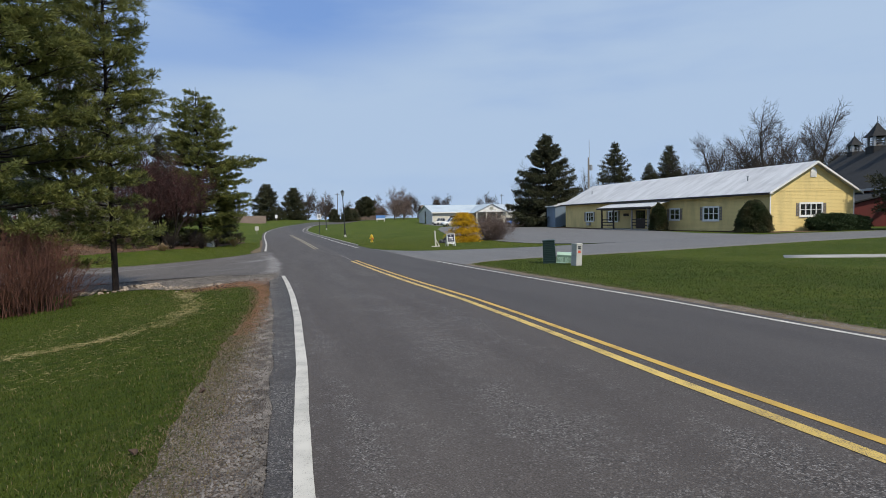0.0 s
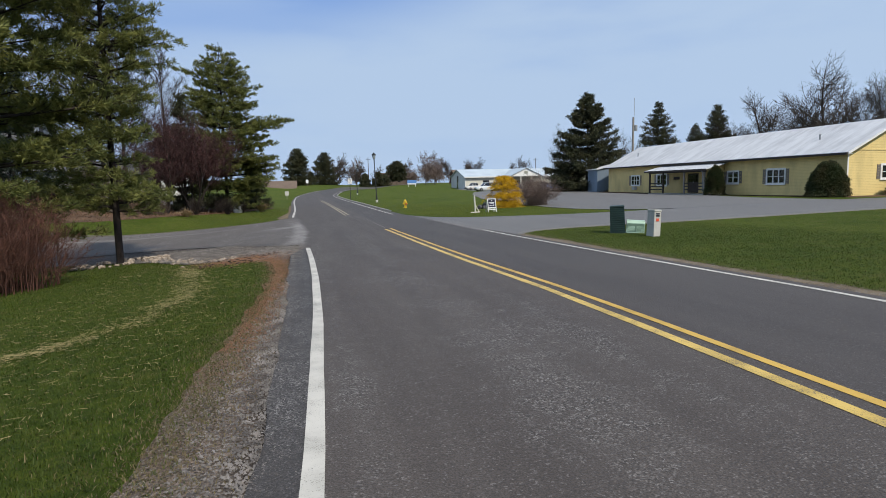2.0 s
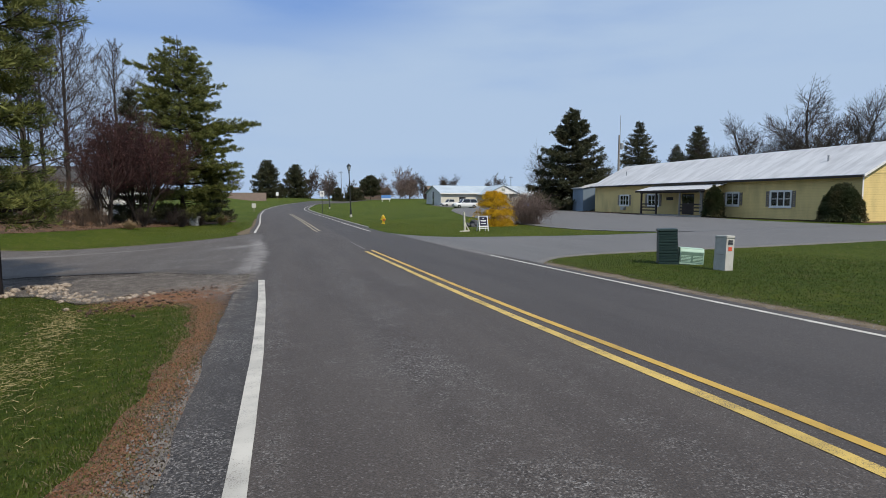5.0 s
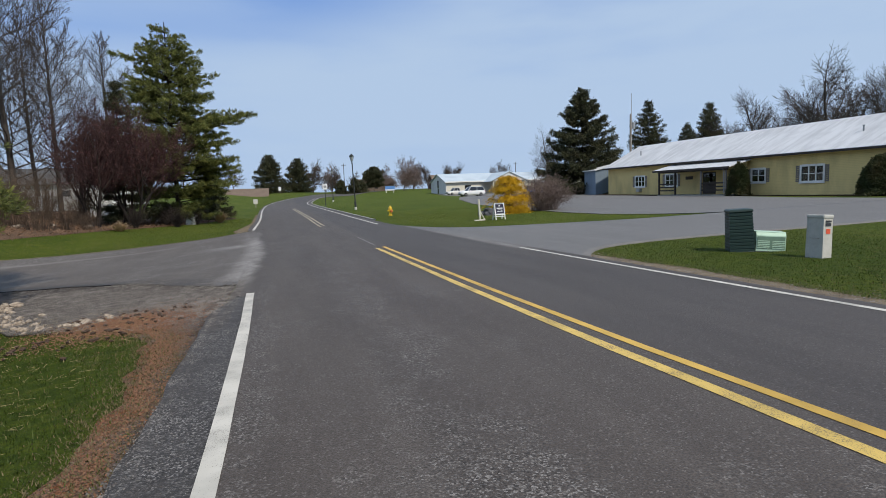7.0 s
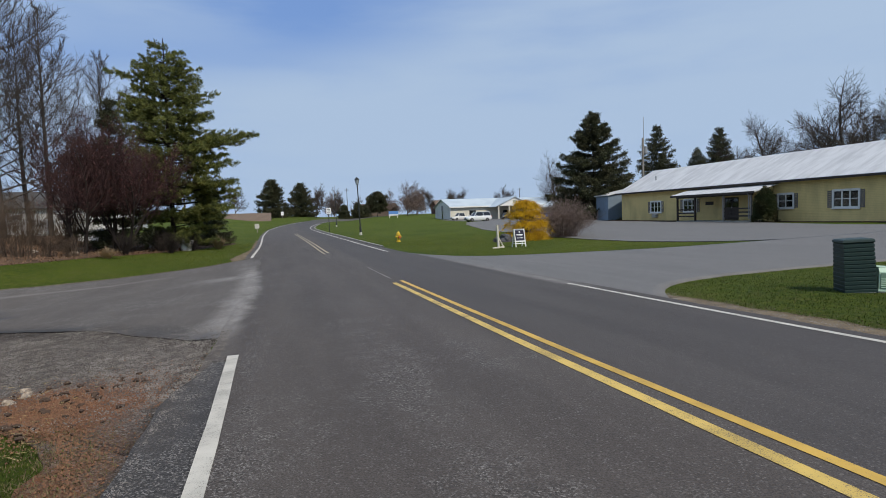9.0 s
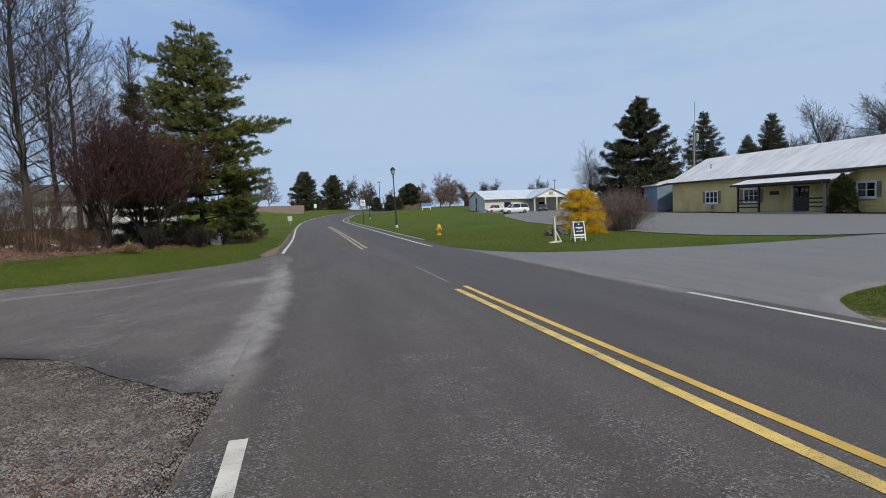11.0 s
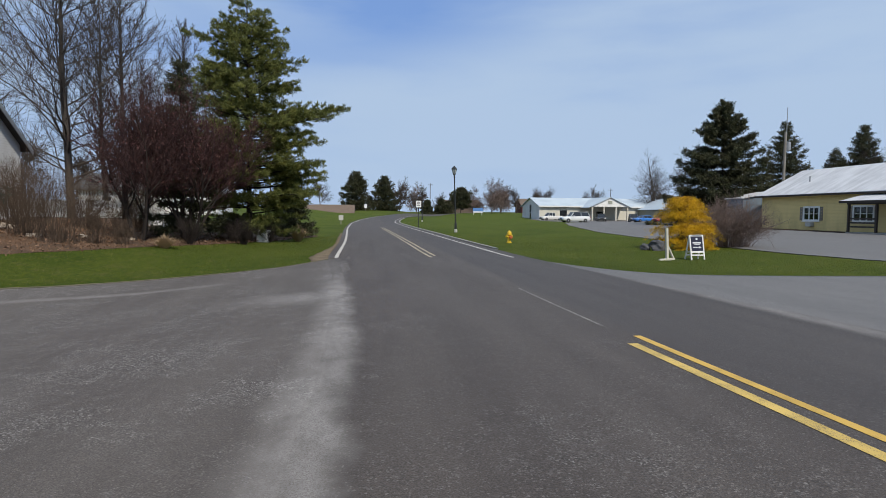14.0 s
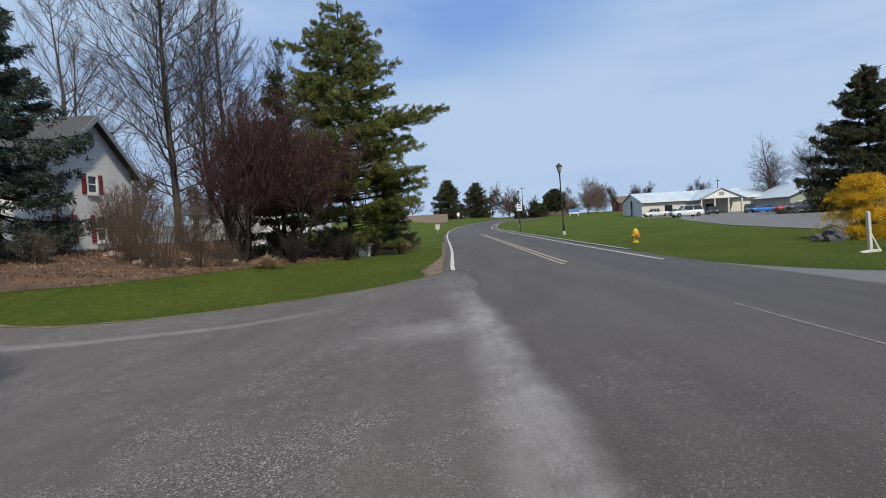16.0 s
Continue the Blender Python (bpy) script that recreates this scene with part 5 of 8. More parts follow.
def far_shed(x, y, wide, deep, tall, wallm, roofm, label, category="building"):
    b = thing("distant_building", label, category, pose(x, y, lie(x, y)))
    part("wall", Bag().box(0, 0, -0.5, wide, deep, tall), wallm, b)
    for xx in (0.0, wide - 0.2):
        part("gable", Bag().prism([(0.02, tall + 0.01), (deep - 0.02, tall + 0.01), (deep / 2, tall + deep * 0.24)], 0, xx, xx + 0.2), wallm, b)
    r = Bag()
    for e in (-0.5, deep + 0.5):
        vs = [(-0.5, e, tall - 0.2), (wide + 0.5, e, tall - 0.2), (wide + 0.5, deep / 2, tall + deep * 0.25), (-0.5, deep / 2, tall + deep * 0.25)]
        r.add(vs + [(p, q, s + 0.12) for p, q, s in vs], [(0, 1, 2, 3), (7, 6, 5, 4), (0, 4, 5, 1), (1, 5, 6, 2), (2, 6, 7, 3), (3, 7, 4, 0)])
    part("roof", r, roofm, b)
    for k in range(3):
        part("window", Bag().box(wide * (0.2 + 0.3 * k) - 0.5, -0.05, 1.0, wide * (0.2 + 0.3 * k) + 0.5, -0.01, 2.1), CAR_GLASS, b)
    return b


far_shed(66, 250, 16, 10, 3.4, RED_WALL, ROOF_BROWN, "distant red-brown barn among bare trees", "barn")
far_shed(31.5, 235, 14, 8, 2.8, BRICK_BROWN, ROOF_BROWN, "distant brown house beyond the lawn", "house")
far_shed(-33, 92, 16, 8, 3.0, WHITE_SIDING, ROOF_DARK, "white house seen behind the bare trees", "house")
far_shed(-62, 74, 14, 9, 3.4, WHITE_SIDING, ROOF_BROWN, "white house with a brown roof behind the trees", "house")

# ---- trees and shrubs ----
rng = np.random.default_rng(7)


def leaves(points, each, spread, length, width, out=None, droop=0.0, lift=0.0, gen=None):
    """Narrow leaf blades scattered round points: two-triangle kites, one island each."""
    gen = gen or rng
    pts = np.repeat(np.asarray(points, float), each, axis=0)
    n = len(pts)
    pts = pts + gen.normal(0, spread, (n, 3)) * (1, 1, 0.75)
    d = gen.normal(0, 1, (n, 3))
    if out is not None:
        d = d + np.repeat(np.asarray(out, float), each, axis=0) * 1.3
    d[:, 2] += lift - droop
    d /= np.linalg.norm(d, axis=1, keepdims=True) + 1e-9
    s = np.cross(d, gen.normal(0, 1, (n, 3)))
    s /= np.linalg.norm(s, axis=1, keepdims=True) + 1e-9
    ln = length * gen.uniform(0.6, 1.3, (n, 1))
    wd = width * gen.uniform(0.6, 1.3, (n, 1))
    v = np.stack([pts, pts + d * ln * 0.55 + s * wd * 0.5, pts + d * ln, pts + d * ln * 0.55 - s * wd * 0.5], 1).reshape(-1, 3)
    return v, np.arange(4 * n).reshape(n, 4)


def normed(v):
    return v / (np.linalg.norm(v, axis=-1, keepdims=True) + 1e-9)


class Wood:
    """Branches as tapered tubes, many at a time."""

    def __init__(self):
        self.v, self.f, self.k = [], [], 0

    def limbs(self, pts, r0, r1, sides=4):
        """pts: branches x points x 3; r0 and r1: the radii at the ends of each."""
        n, k = pts.shape[:2]
        d = normed(np.gradient(pts, axis=1))
        ref = np.where(np.abs(d[:, :1, 2:3]) < 0.8, np.array([0.31, 0.22, 0.92]), np.array([0.95, 0.2, 0.1]))
        s = normed(np.cross(d, np.broadcast_to(ref, d.shape)))
        u = np.cross(d, s)
        share = np.linspace(0, 1, k)[None, :]
        r = np.asarray(r0).reshape(-1, 1) * (1 - share) + np.asarray(r1).reshape(-1, 1) * share
        a = np.arange(sides) * 2 * np.pi / sides
        ring = pts[:, :, None] + r[:, :, None, None] * (s[:, :, None] * np.cos(a)[:, None] + u[:, :, None] * np.sin(a)[:, None])
        self.v.append(ring.reshape(-1, 3))
        b = (np.arange(n) * k * sides)[:, None, None] + (np.arange(k - 1) * sides)[None, :, None]
        j = np.arange(sides)[None, None]
        j2 = (j + 1) % sides
        self.f.append(np.stack([b + j, b + j2, b + sides + j2, b + sides + j], -1).reshape(-1, 4) + self.k)
        self.k += n * k * sides

    def limb(self, pts, r0, r1, sides=5):
        self.limbs(np.asarray(pts, float)[None], [r0], [r1], sides)

    def shape(self):
        return np.concatenate(self.v), np.concatenate(self.f)


def branch_lines(gen, p, d, length, n, wander, rise):
    """Wandering lines from the points p along d."""
    pts, d = [p], normed(d)
    for _ in range(n):
        d = normed(d + gen.normal(0, wander, d.shape) + (0, 0, rise))
        pts.append(pts[-1] + d * (length / n)[:, None])
    return np.stack(pts, 1), d


def along(pts, f):
    """Points and directions at the shares f (branches x m) of the lines."""
    n = pts.shape[1] - 1
    i = np.clip((f * n).astype(int), 0, n - 1)
    rows = np.arange(len(pts))[:, None]
    a, b = pts[rows, i], pts[rows, i + 1]
    return a + (b - a) * (f * n - i)[..., None], normed(b - a)


def one_limb(pts, r0, r1, sides):
    w = Wood()
    w.limb(pts, r0, r1, sides)
    return w.shape()


def bare_wood(seed, tall, trunk_r, fork=0.28, levels=4, counts=(7, 6, 5, 4), spread=0.62, rise=0.10, thin=0.0055, stems=1, wander=0.11):
    """A leafless tree with a dividing trunk. Gives the stems, the main limbs, the branchwork and the tips."""
    gen = np.random.default_rng(seed)
    fine, trunks, limbs = Wood(), [], []
    a = 2 * np.pi * np.arange(stems) / stems + gen.uniform(0, 1, stems)
    lean = gen.uniform(0.25, 0.5, stems) * (stems > 1)
    p = np.stack([0.12 * np.cos(a) * (stems > 1), 0.12 * np.sin(a) * (stems > 1), np.full(stems, -0.15)], -1)
    d = np.stack([lean * np.cos(a), lean * np.sin(a), np.ones(stems)], -1)
    length, r = tall * 0.52 * gen.uniform(0.9, 1.05, stems), np.full(stems, trunk_r)
    for level in range(levels + 1):
        pts, end = branch_lines(gen, p, d, length, 6 if level == 0 else 4 if level < 3 else 3, 0.06 if level == 0 else wander, rise if level else 0.02)
        r1 = np.maximum(thin * 0.7, r * (0.5 if level < 2 else 0.4))
        if level < 2:
            (trunks if level == 0 else limbs).extend(one_limb(pts[i], r[i], r1[i], 8 - 2 * level) for i in range(len(pts)))
        else:
            fine.limbs(pts, r, r1, 3)
        if level == levels:
            return trunks, limbs, fine.shape(), pts[:, -1]
        n, m = len(p), counts[level]
        k = np.arange(m)[None, :]
        f = fork + (1 - fork) * (k + gen.uniform(0.2, 0.9, (n, m))) / m if level == 0 else 0.2 + 0.8 * (k + gen.uniform(0, 1, (n, m))) / m
        f = np.minimum(f, 0.99)
        q, way = along(pts, f)
        side = normed(np.cross(way, gen.normal(0, 1, way.shape)))
        nd = normed(way * (1 - spread * gen.uniform(0.6, 1.1, (n, m, 1))) + side * spread * gen.uniform(0.8, 1.3, (n, m, 1)))
        ln = length[:, None] * gen.uniform(0.42, 0.68, (n, m)) * (1.15 - 0.45 * f if level == 0 else 1.0)
        rr = np.maximum(thin, (r[:, None] + (r1 - r)[:, None] * f) * gen.uniform(0.5, 0.7, (n, m)))
        # the leader goes on
        p = np.concatenate([q.reshape(-1, 3), pts[:, -1]])
        d = np.concatenate([nd.reshape(-1, 3), end])
        length, r = np.concatenate([ln.ravel(), length * 0.55]), np.concatenate([rr.ravel(), r1])


def leader_wood(seed, tall, trunk_r, limbs=24, low=0.2, reach=0.42, up=0.9, sides=9, twigs=5, thin=0.006):
    """A leafless tree whose straight trunk runs to the top, with steeply rising limbs."""
    gen = np.random.default_rng(seed)
    trunk, _ = branch_lines(gen, np.array([[0, 0, -0.15]]), np.array([[0, 0, 1.0]]), np.array([tall]), 12, 0.022, 0.08)
    stem = one_limb(trunk[0], trunk_r, 0.012, 9)
    f = low + (0.97 - low) * (np.arange(limbs) + gen.uniform(0, 0.8, limbs)) / limbs
    q, _ = along(trunk, f[None])
    a = 2.39996 * np.arange(limbs) + gen.normal(0, 0.4, limbs)
    rise0 = up * gen.uniform(0.55, 1.3, limbs) + 0.55 * f
    ln = tall * reach * (1.12 - f) ** 0.75 * (0.72 + 0.5 * np.sin(np.pi * np.clip(f, 0, 1))) * gen.uniform(0.75, 1.12, limbs)
    l1, _ = branch_lines(gen, q[0], np.stack([np.cos(a), np.sin(a), rise0], -1), ln, 8, 0.10, 0.075)
    r1 = trunk_r * 0.22 * (1.1 - 0.75 * f) * gen.uniform(0.8, 1.1, limbs) + 0.006
    big = [one_limb(l1[i], r1[i], 0.007, 6) for i in range(limbs)]
    fine = Wood()
    g = 0.14 + 0.86 * (np.arange(sides)[None] + gen.uniform(0, 0.9, (limbs, sides))) / sides
    g = np.minimum(g, 0.98)
    q2, way = along(l1, g)
    side = normed(np.cross(way, gen.normal(0, 1, way.shape)) + (0, 0, 0.15))
    l2n = (ln[:, None] * 0.42 * (1.15 - 0.75 * g) * gen.uniform(0.6, 1.25, g.shape)).ravel()
    l2, _ = branch_lines(gen, q2.reshape(-1, 3), (way * 0.9 + side * gen.uniform(0.5, 0.9, (*g.shape, 1))).reshape(-1, 3), l2n, 5, 0.13, 0.07)
    r2 = np.maximum(thin * 1.5, (r1[:, None] * (1 - 0.8 * g) * 0.55).ravel())
    fine.limbs(l2, r2, np.full(len(l2), thin), 3)
    h = np.minimum(0.97, 0.2 + 0.8 * (np.arange(twigs)[None] + gen.uniform(0, 1, (len(l2), twigs))) / twigs)
    q3, way = along(l2, h)
    side = normed(np.cross(way, gen.normal(0, 1, way.shape)))
    l3, _ = branch_lines(gen, q3.reshape(-1, 3), (way + side * 1.0).reshape(-1, 3), np.repeat(l2n * 0.45, twigs) * gen.uniform(0.5, 1.2, h.size), 2, 0.1, 0.08)
    fine.limbs(l3, np.full(len(l3), thin), np.full(len(l3), thin * 0.5), 3)
    return [stem], big, fine.shape(), np.concatenate([l3[:, -1], l2[:, -1]])


def plant_wood(t, made, wood, twig=None, own_limbs=True):
    trunks, limbs, fine, tips = made
    for k in trunks:
        part("trunk", k, wood, t, smooth=True)
    if own_limbs:
        for k in limbs:
            part("limb", k, wood, t, smooth=True)
    else:
        w = Wood()
        for v, f in limbs:
            w.v.append(v)
            w.f.append(f + w.k)
            w.k += len(v)
        tagged(part("branchwork", w.shape(), wood, t, smooth=True), kind="stuff")
    tagged(part("branchwork", fine, twig or wood, t), kind="stuff")
    return tips


def bare_tree(name, label, m, seed, tall, trunk_r, wood, group="", leader=False, own_limbs=True, **kw):
    t = thing(name, label, "tree", m, group)
    tips = plant_wood(t, (leader_wood if leader else bare_wood)(seed, tall, trunk_r, **kw), wood, own_limbs=own_limbs)
    return t, tips


def pine_shape(seed, tall, clear, radius, limbs, tufts, each, blade, width, kind="pine", lean=(0, 0), long_side=None, core=0.1, gap=1.0, girth=0.011, clump=0.09, arms=(), thin_top=0.0):
    """An evergreen with whorls of limbs; radius(f) is the reach at the height share f. Gives trunk, limbs and needles."""
    gen = np.random.default_rng(seed)
    wood, pts, out, lines, thick = Wood(), [], [], [], []
    trunk = np.array([(lean[0] * f * f, lean[1] * f * f, tall * f - 0.15 * (f == 0)) for f in np.linspace(0, 1, 9)])
    stem = one_limb(trunk, tall * girth + 0.02, 0.02, 8)
    z, golden, n = clear, 0.0, 5
    fs = np.linspace(0, 1, n + 1)
    widest = max(radius(k / 20) for k in range(20))
    pine = kind == "pine"
    arms = list(arms)
    while z < tall * 0.985:
        f = z / tall
        reach = radius(f)
        ready = [a for a in arms if a[0] <= z]
        arms = [a for a in arms if a[0] > z]
        for k in range(limbs + len(ready)):
            golden += 2.39996 + gen.normal(0, 0.35)
            r = reach * (gen.uniform(0.55, 1.15) if pine else gen.uniform(0.62, 1.16))
            if k >= limbs:
                golden, r = ready[k - limbs][1], ready[k - limbs][2]
            if long_side is not None:
                r *= 1 + long_side[1] * max(0.0, math.cos(golden - long_side[0])) ** 2
            c, s = math.cos(golden), math.sin(golden)
            base = (lean[0] * f * f, lean[1] * f * f, z + gen.normal(0, 0.10))
            if pine:
                zz = r * (0.10 * fs + 0.10 * fs * fs) + gen.normal(0, 0.10) * r * fs
            else:
                zz = r * ((-0.42 + 0.5 * f) * fs + 0.30 * fs * fs)
            ln = np.stack([base[0] + c * r * fs, base[1] + s * r * fs, base[2] + zz], -1)
            lines.append(ln)
            thick.append(0.010 + 0.010 * r)
            m = max(3, int(tufts * (1 - thin_top * f) * (r / widest) ** (1.45 if pine else 1.2)))
            g = core + (1 - core) * gen.uniform(0, 1, m) ** (0.75 if pine else 0.8)
            q, _ = along(ln[None], g[None])
            w = (r * 0.42 * np.sqrt(np.maximum(0, 1.08 - g)) + 0.06) if pine else (r * 0.20 * (1.15 - g) + 0.05)
            off = gen.normal(0, 0.6, m) * w
            drop = gen.normal(-0.03, 0.06, m) * r if pine else -np.abs(gen.normal(0, 0.16, m)) * r * 0.45
            pts.append(q[0] + np.stack([-s * off, c * off, drop], -1))
            out.append(np.stack([c * 0.7 - s * off * 0.5, s * 0.7 + c * off * 0.5, np.full(m, 0.35 if pine else -0.3)], -1))
        z += gap * (tall - clear) / (13 + tall * 0.9) * gen.uniform(0.7, 1.3) * (0.6 + 0.6 * (1 - f))
    wood.limbs(np.array(lines), thick, np.full(len(lines), 0.005), 4)
    needles = leaves(np.concatenate(pts), each, clump, blade, width, np.concatenate(out), gen=gen)
    return stem, wood.shape(), needles


def white_pine_shape(seed, tall, clear, reach, step, limbs, each, blade, width, arms=(), lean=(0.0, 0.0), girth=0.011, inner=0.34):
    """A white pine: open whorls of level limbs, flat side sprays on each and needle tufts along the sprays.
    reach(z) is the limbs' length at the height z; arms are extra limbs (height, direction, length). Gives trunk, limbs and needles."""
    gen = np.random.default_rng(seed)
    trunk = np.array([(lean[0] * f * f, lean[1] * f * f, tall * f - 0.15 * (f == 0)) for f in np.linspace(0, 1, 10)])
    stem = one_limb(trunk, tall * girth + 0.02, 0.02, 8)
    starts, golden, z = [], gen.uniform(0, 6), clear
    while z < tall * 0.97:
        for k in range(limbs if z < tall * 0.85 else 3):
            golden += 2 * math.pi / limbs + gen.normal(0, 0.30)
            starts.append((z + gen.normal(0, 0.10), golden, reach(z) * gen.uniform(0.60, 1.12)))
        golden += 0.9
        z += step * gen.uniform(0.75, 1.25) * (1.0 - 0.45 * z / tall)
    starts += list(arms)
    fs = np.linspace(0, 1, 7)
    lines, thick, tufts, ways = [], [], [], []
    twig_lines, twig_thick = [], []
    for z, a, r in starts:
        f = z / tall
        c, sn = math.cos(a), math.sin(a)
        rise = (0.30 * f - 0.02) * fs + (0.10 - 0.08 * f) * fs ** 2 + gen.normal(0, 0.05) * fs
        bend = gen.normal(0, 0.13) * fs ** 2
        ln = np.stack([lean[0] * f * f + r * (c * fs - sn * bend), lean[1] * f * f + r * (sn * fs + c * bend), z + r * rise], -1)
        lines.append(ln)
        thick.append(0.012 + 0.011 * r)
        n = max(5, int(r * 5.2))
        g = inner + (1 - inner) * (np.arange(n) + gen.uniform(0.1, 0.9, n)) / n
        q, way = along(ln[None], np.minimum(g, 0.99)[None])
        q, way = q[0], way[0]
        side = np.where(np.arange(n) % 2 == 0, 1.0, -1.0)[:, None] * np.array([-sn, c, 0.0])
        d = normed(way * gen.uniform(0.6, 1.0, (n, 1)) + side * gen.uniform(0.6, 1.0, (n, 1)) + np.stack([0 * g, 0 * g, gen.normal(0.08, 0.16, n)], -1))
        length = (0.42 * r * (1.12 - g) + 0.22) * gen.uniform(0.6, 1.15, n)
        q, d, length = np.concatenate([q, ln[-1:]]), np.concatenate([d, normed(ln[-1:] - ln[-2:-1])]), np.append(length, 0.3)
        sprays, _ = branch_lines(gen, q, d, length, 4, 0.12, 0.05)
        twig_lines.append(sprays)
        twig_thick.append(np.full(len(sprays), 0.006 + 0.002 * r))
        for sp, l in zip(sprays, length):
            m = max(3, int(l / 0.10))
            h = 0.22 + 0.78 * (np.arange(m) + gen.uniform(0.2, 1.0, m)) / m
            p, w = along(sp[None], np.minimum(h, 0.995)[None])
            tufts.append(p[0] + gen.normal(0, 0.035, p[0].shape) - (h * gen.uniform(0, 0.16))[:, None] * np.array([0, 0, 1.0]))
            ways.append(w[0] + (0, 0, 0.35))
    wood = Wood()
    wood.limbs(np.array(lines), thick, np.full(len(lines), 0.007), 4)
    wood.limbs(np.concatenate(twig_lines), np.concatenate(twig_thick), np.full(sum(len(t) for t in twig_lines), 0.004), 3)
    needles = leaves(np.concatenate(tufts), each, 0.030, blade, width, np.concatenate(ways), gen=gen)
    return stem, wood.shape(), needles


def white_pine(label, m, **kw):
    stem, limbs, n = white_pine_shape(**kw)
    t = thing("white_pine", label, "tree", m, "white pines")
    part("trunk", stem, BARK_DARK, t, smooth=True)
    tagged(part("branchwork", limbs, BARK_DARK, t, smooth=True), kind="stuff")
    tagged(part("crown", n, PINE, t), kind="stuff")
    return t


def evergreen(name, label, m, wood_mat, leaf_mat, group="", **kw):
    stem, limbs, n = pine_shape(**kw)
    t = thing(name, label, "tree", m, group)
    part("trunk", stem, wood_mat, t, smooth=True)
    tagged(part("branchwork", limbs, wood_mat, t, smooth=True), kind="stuff")
    tagged(part("crown", n, leaf_mat, t), kind="stuff")
    return t


def mound(seed, n, rx, ry, rz, lumps=0.18, cone=0.0, shell=0.35, foot=0.0):
    """Points in the outer shell of a lumpy mound that stands on the ground; cone narrows it upwards."""
    gen = np.random.default_rng(seed)
    d = gen.normal(0, 1, (n, 3))
    d /= np.linalg.norm(d, axis=1, keepdims=True)
    d[:, 2] = np.where(d[:, 2] < -0.92, -d[:, 2], d[:, 2])
    low = np.clip(-d[:, 2:], 0, 1)
    flat = np.linalg.norm(d[:, :2], axis=1, keepdims=True)
    d[:, :2] *= 1 + low * (0.94 / np.maximum(flat, 0.3) - 1)
    k = 1 + lumps * (np.sin(d[:, 0] * 5 + seed) * np.sin(d[:, 1] * 6 + 2 * seed) + 0.6 * np.sin(d[:, 2] * 9 + d[:, 0] * 7 + seed))
    k = k * (1 - shell * gen.uniform(0, 1, n) ** 2)
    z = (d[:, 2] * k * 0.5 + 0.5) * rz * 1.05
    taper = (1 - cone * np.clip(z / rz, 0, 1)) * (1 + foot * np.clip(1 - z / rz, 0, 1) ** 2)
    p = np.stack([d[:, 0] * k * rx * taper, d[:, 1] * k * ry * taper, np.clip(z, 0.02, None)], -1)
    return p, d


def shrub(name, label, m, leaf_mat, wood_mat, seed, n, size, blade, width, group="", **kw):
    p, d = mound(seed, n, *size, **kw)
    gen = np.random.default_rng(seed + 1)
    t = thing(name, label, "shrub", m, group)
    w = Wood()
    for k in range(26):
        q = p[gen.integers(len(p))] * 0.92
        w.limb(np.array([(q[0] * 0.08, q[1] * 0.08, -0.05), (q[0] * 0.5, q[1] * 0.5, q[2] * 0.45), q]), 0.02, 0.006, 4)
    tagged(part("stemwork", w.shape(), wood_mat, t), kind="stuff")
    part("foliage", leaves(p, 4, 0.05, blade, width, d, gen=gen), leaf_mat, t)
    return t


def twig_bush(name, label, m, wood_mat, seed, stems, rad, tall, sub=7, thick=0.012, group="", flat=1.0, foot=0.12, arch=0.75):
    """A leafless bush: arching stems from one base, each with side twigs."""
    gen = np.random.default_rng(seed)
    w = Wood()
    a, e = gen.uniform(0, 2 * np.pi, stems), gen.uniform(0.02, 1.0, stems) ** 0.7
    reach = rad * e * gen.uniform(0.85, 1.1, stems)
    top = tall * np.sqrt(np.maximum(0.05, 1 - arch * e * e)) * gen.uniform(0.75, 1.05, stems) * flat
    fs = np.linspace(0, 1, 6)[None]
    b = (foot * rad * gen.uniform(0, 1, stems))[:, None]
    out = b + (reach[:, None] - b) * fs ** 1.25
    pts = np.stack([np.cos(a)[:, None] * out, np.sin(a)[:, None] * out, top[:, None] * fs ** 0.85 - 0.05 * (fs == 0)], -1)
    pts[:, 1:] += gen.normal(0, 0.03 * rad, (stems, 5, 3))
    w.limbs(pts, thick * gen.uniform(0.7, 1.3, stems), np.full(stems, thick * 0.3), 4)
    canes, w = w, Wood()
    q, way = along(pts, gen.uniform(0.25, 0.98, (stems, sub)))
    q, way = q.reshape(-1, 3), way.reshape(-1, 3)
    ln = rad * gen.uniform(0.14, 0.36, len(q))
    bl, _ = branch_lines(gen, q, way + gen.normal(0, 0.55, way.shape), ln, 3, 0.2, 0.08)
    w.limbs(bl, np.full(len(q), thick * 0.4), np.full(len(q), thick * 0.2), 3)
    for k in (1, 2):
        b2, _ = branch_lines(gen, bl[:, k], way + gen.normal(0, 0.8, way.shape), ln * 0.6, 2, 0.2, 0.05)
        w.limbs(b2, np.full(len(q), thick * 0.25), np.full(len(q), thick * 0.15), 3)
    t = thing(name, label, "shrub", m, group)
    tagged(part("stemwork", canes.shape(), wood_mat, t), kind="stuff")
    tagged(part("branchwork", w.shape(), wood_mat, t), kind="stuff")
    return t


# left of the road: the pine by the stones and its neighbour
def near_reach(z):
    if z < 2.7:
        return 1.1
    if z < 5.2:
        return 1.05
    return (1.5 if z < 7.6 else 1.25) * min(1.0, max(0.05, (12.6 - z) / 3.6) ** 0.9)


def broad_reach(z):
    return 4.0 * min(1.0, max(0.05, (13.6 - z) / 6.5) ** 0.8) * (0.8 + 0.3 * math.sin(z * 1.7 + 1.5) ** 2)


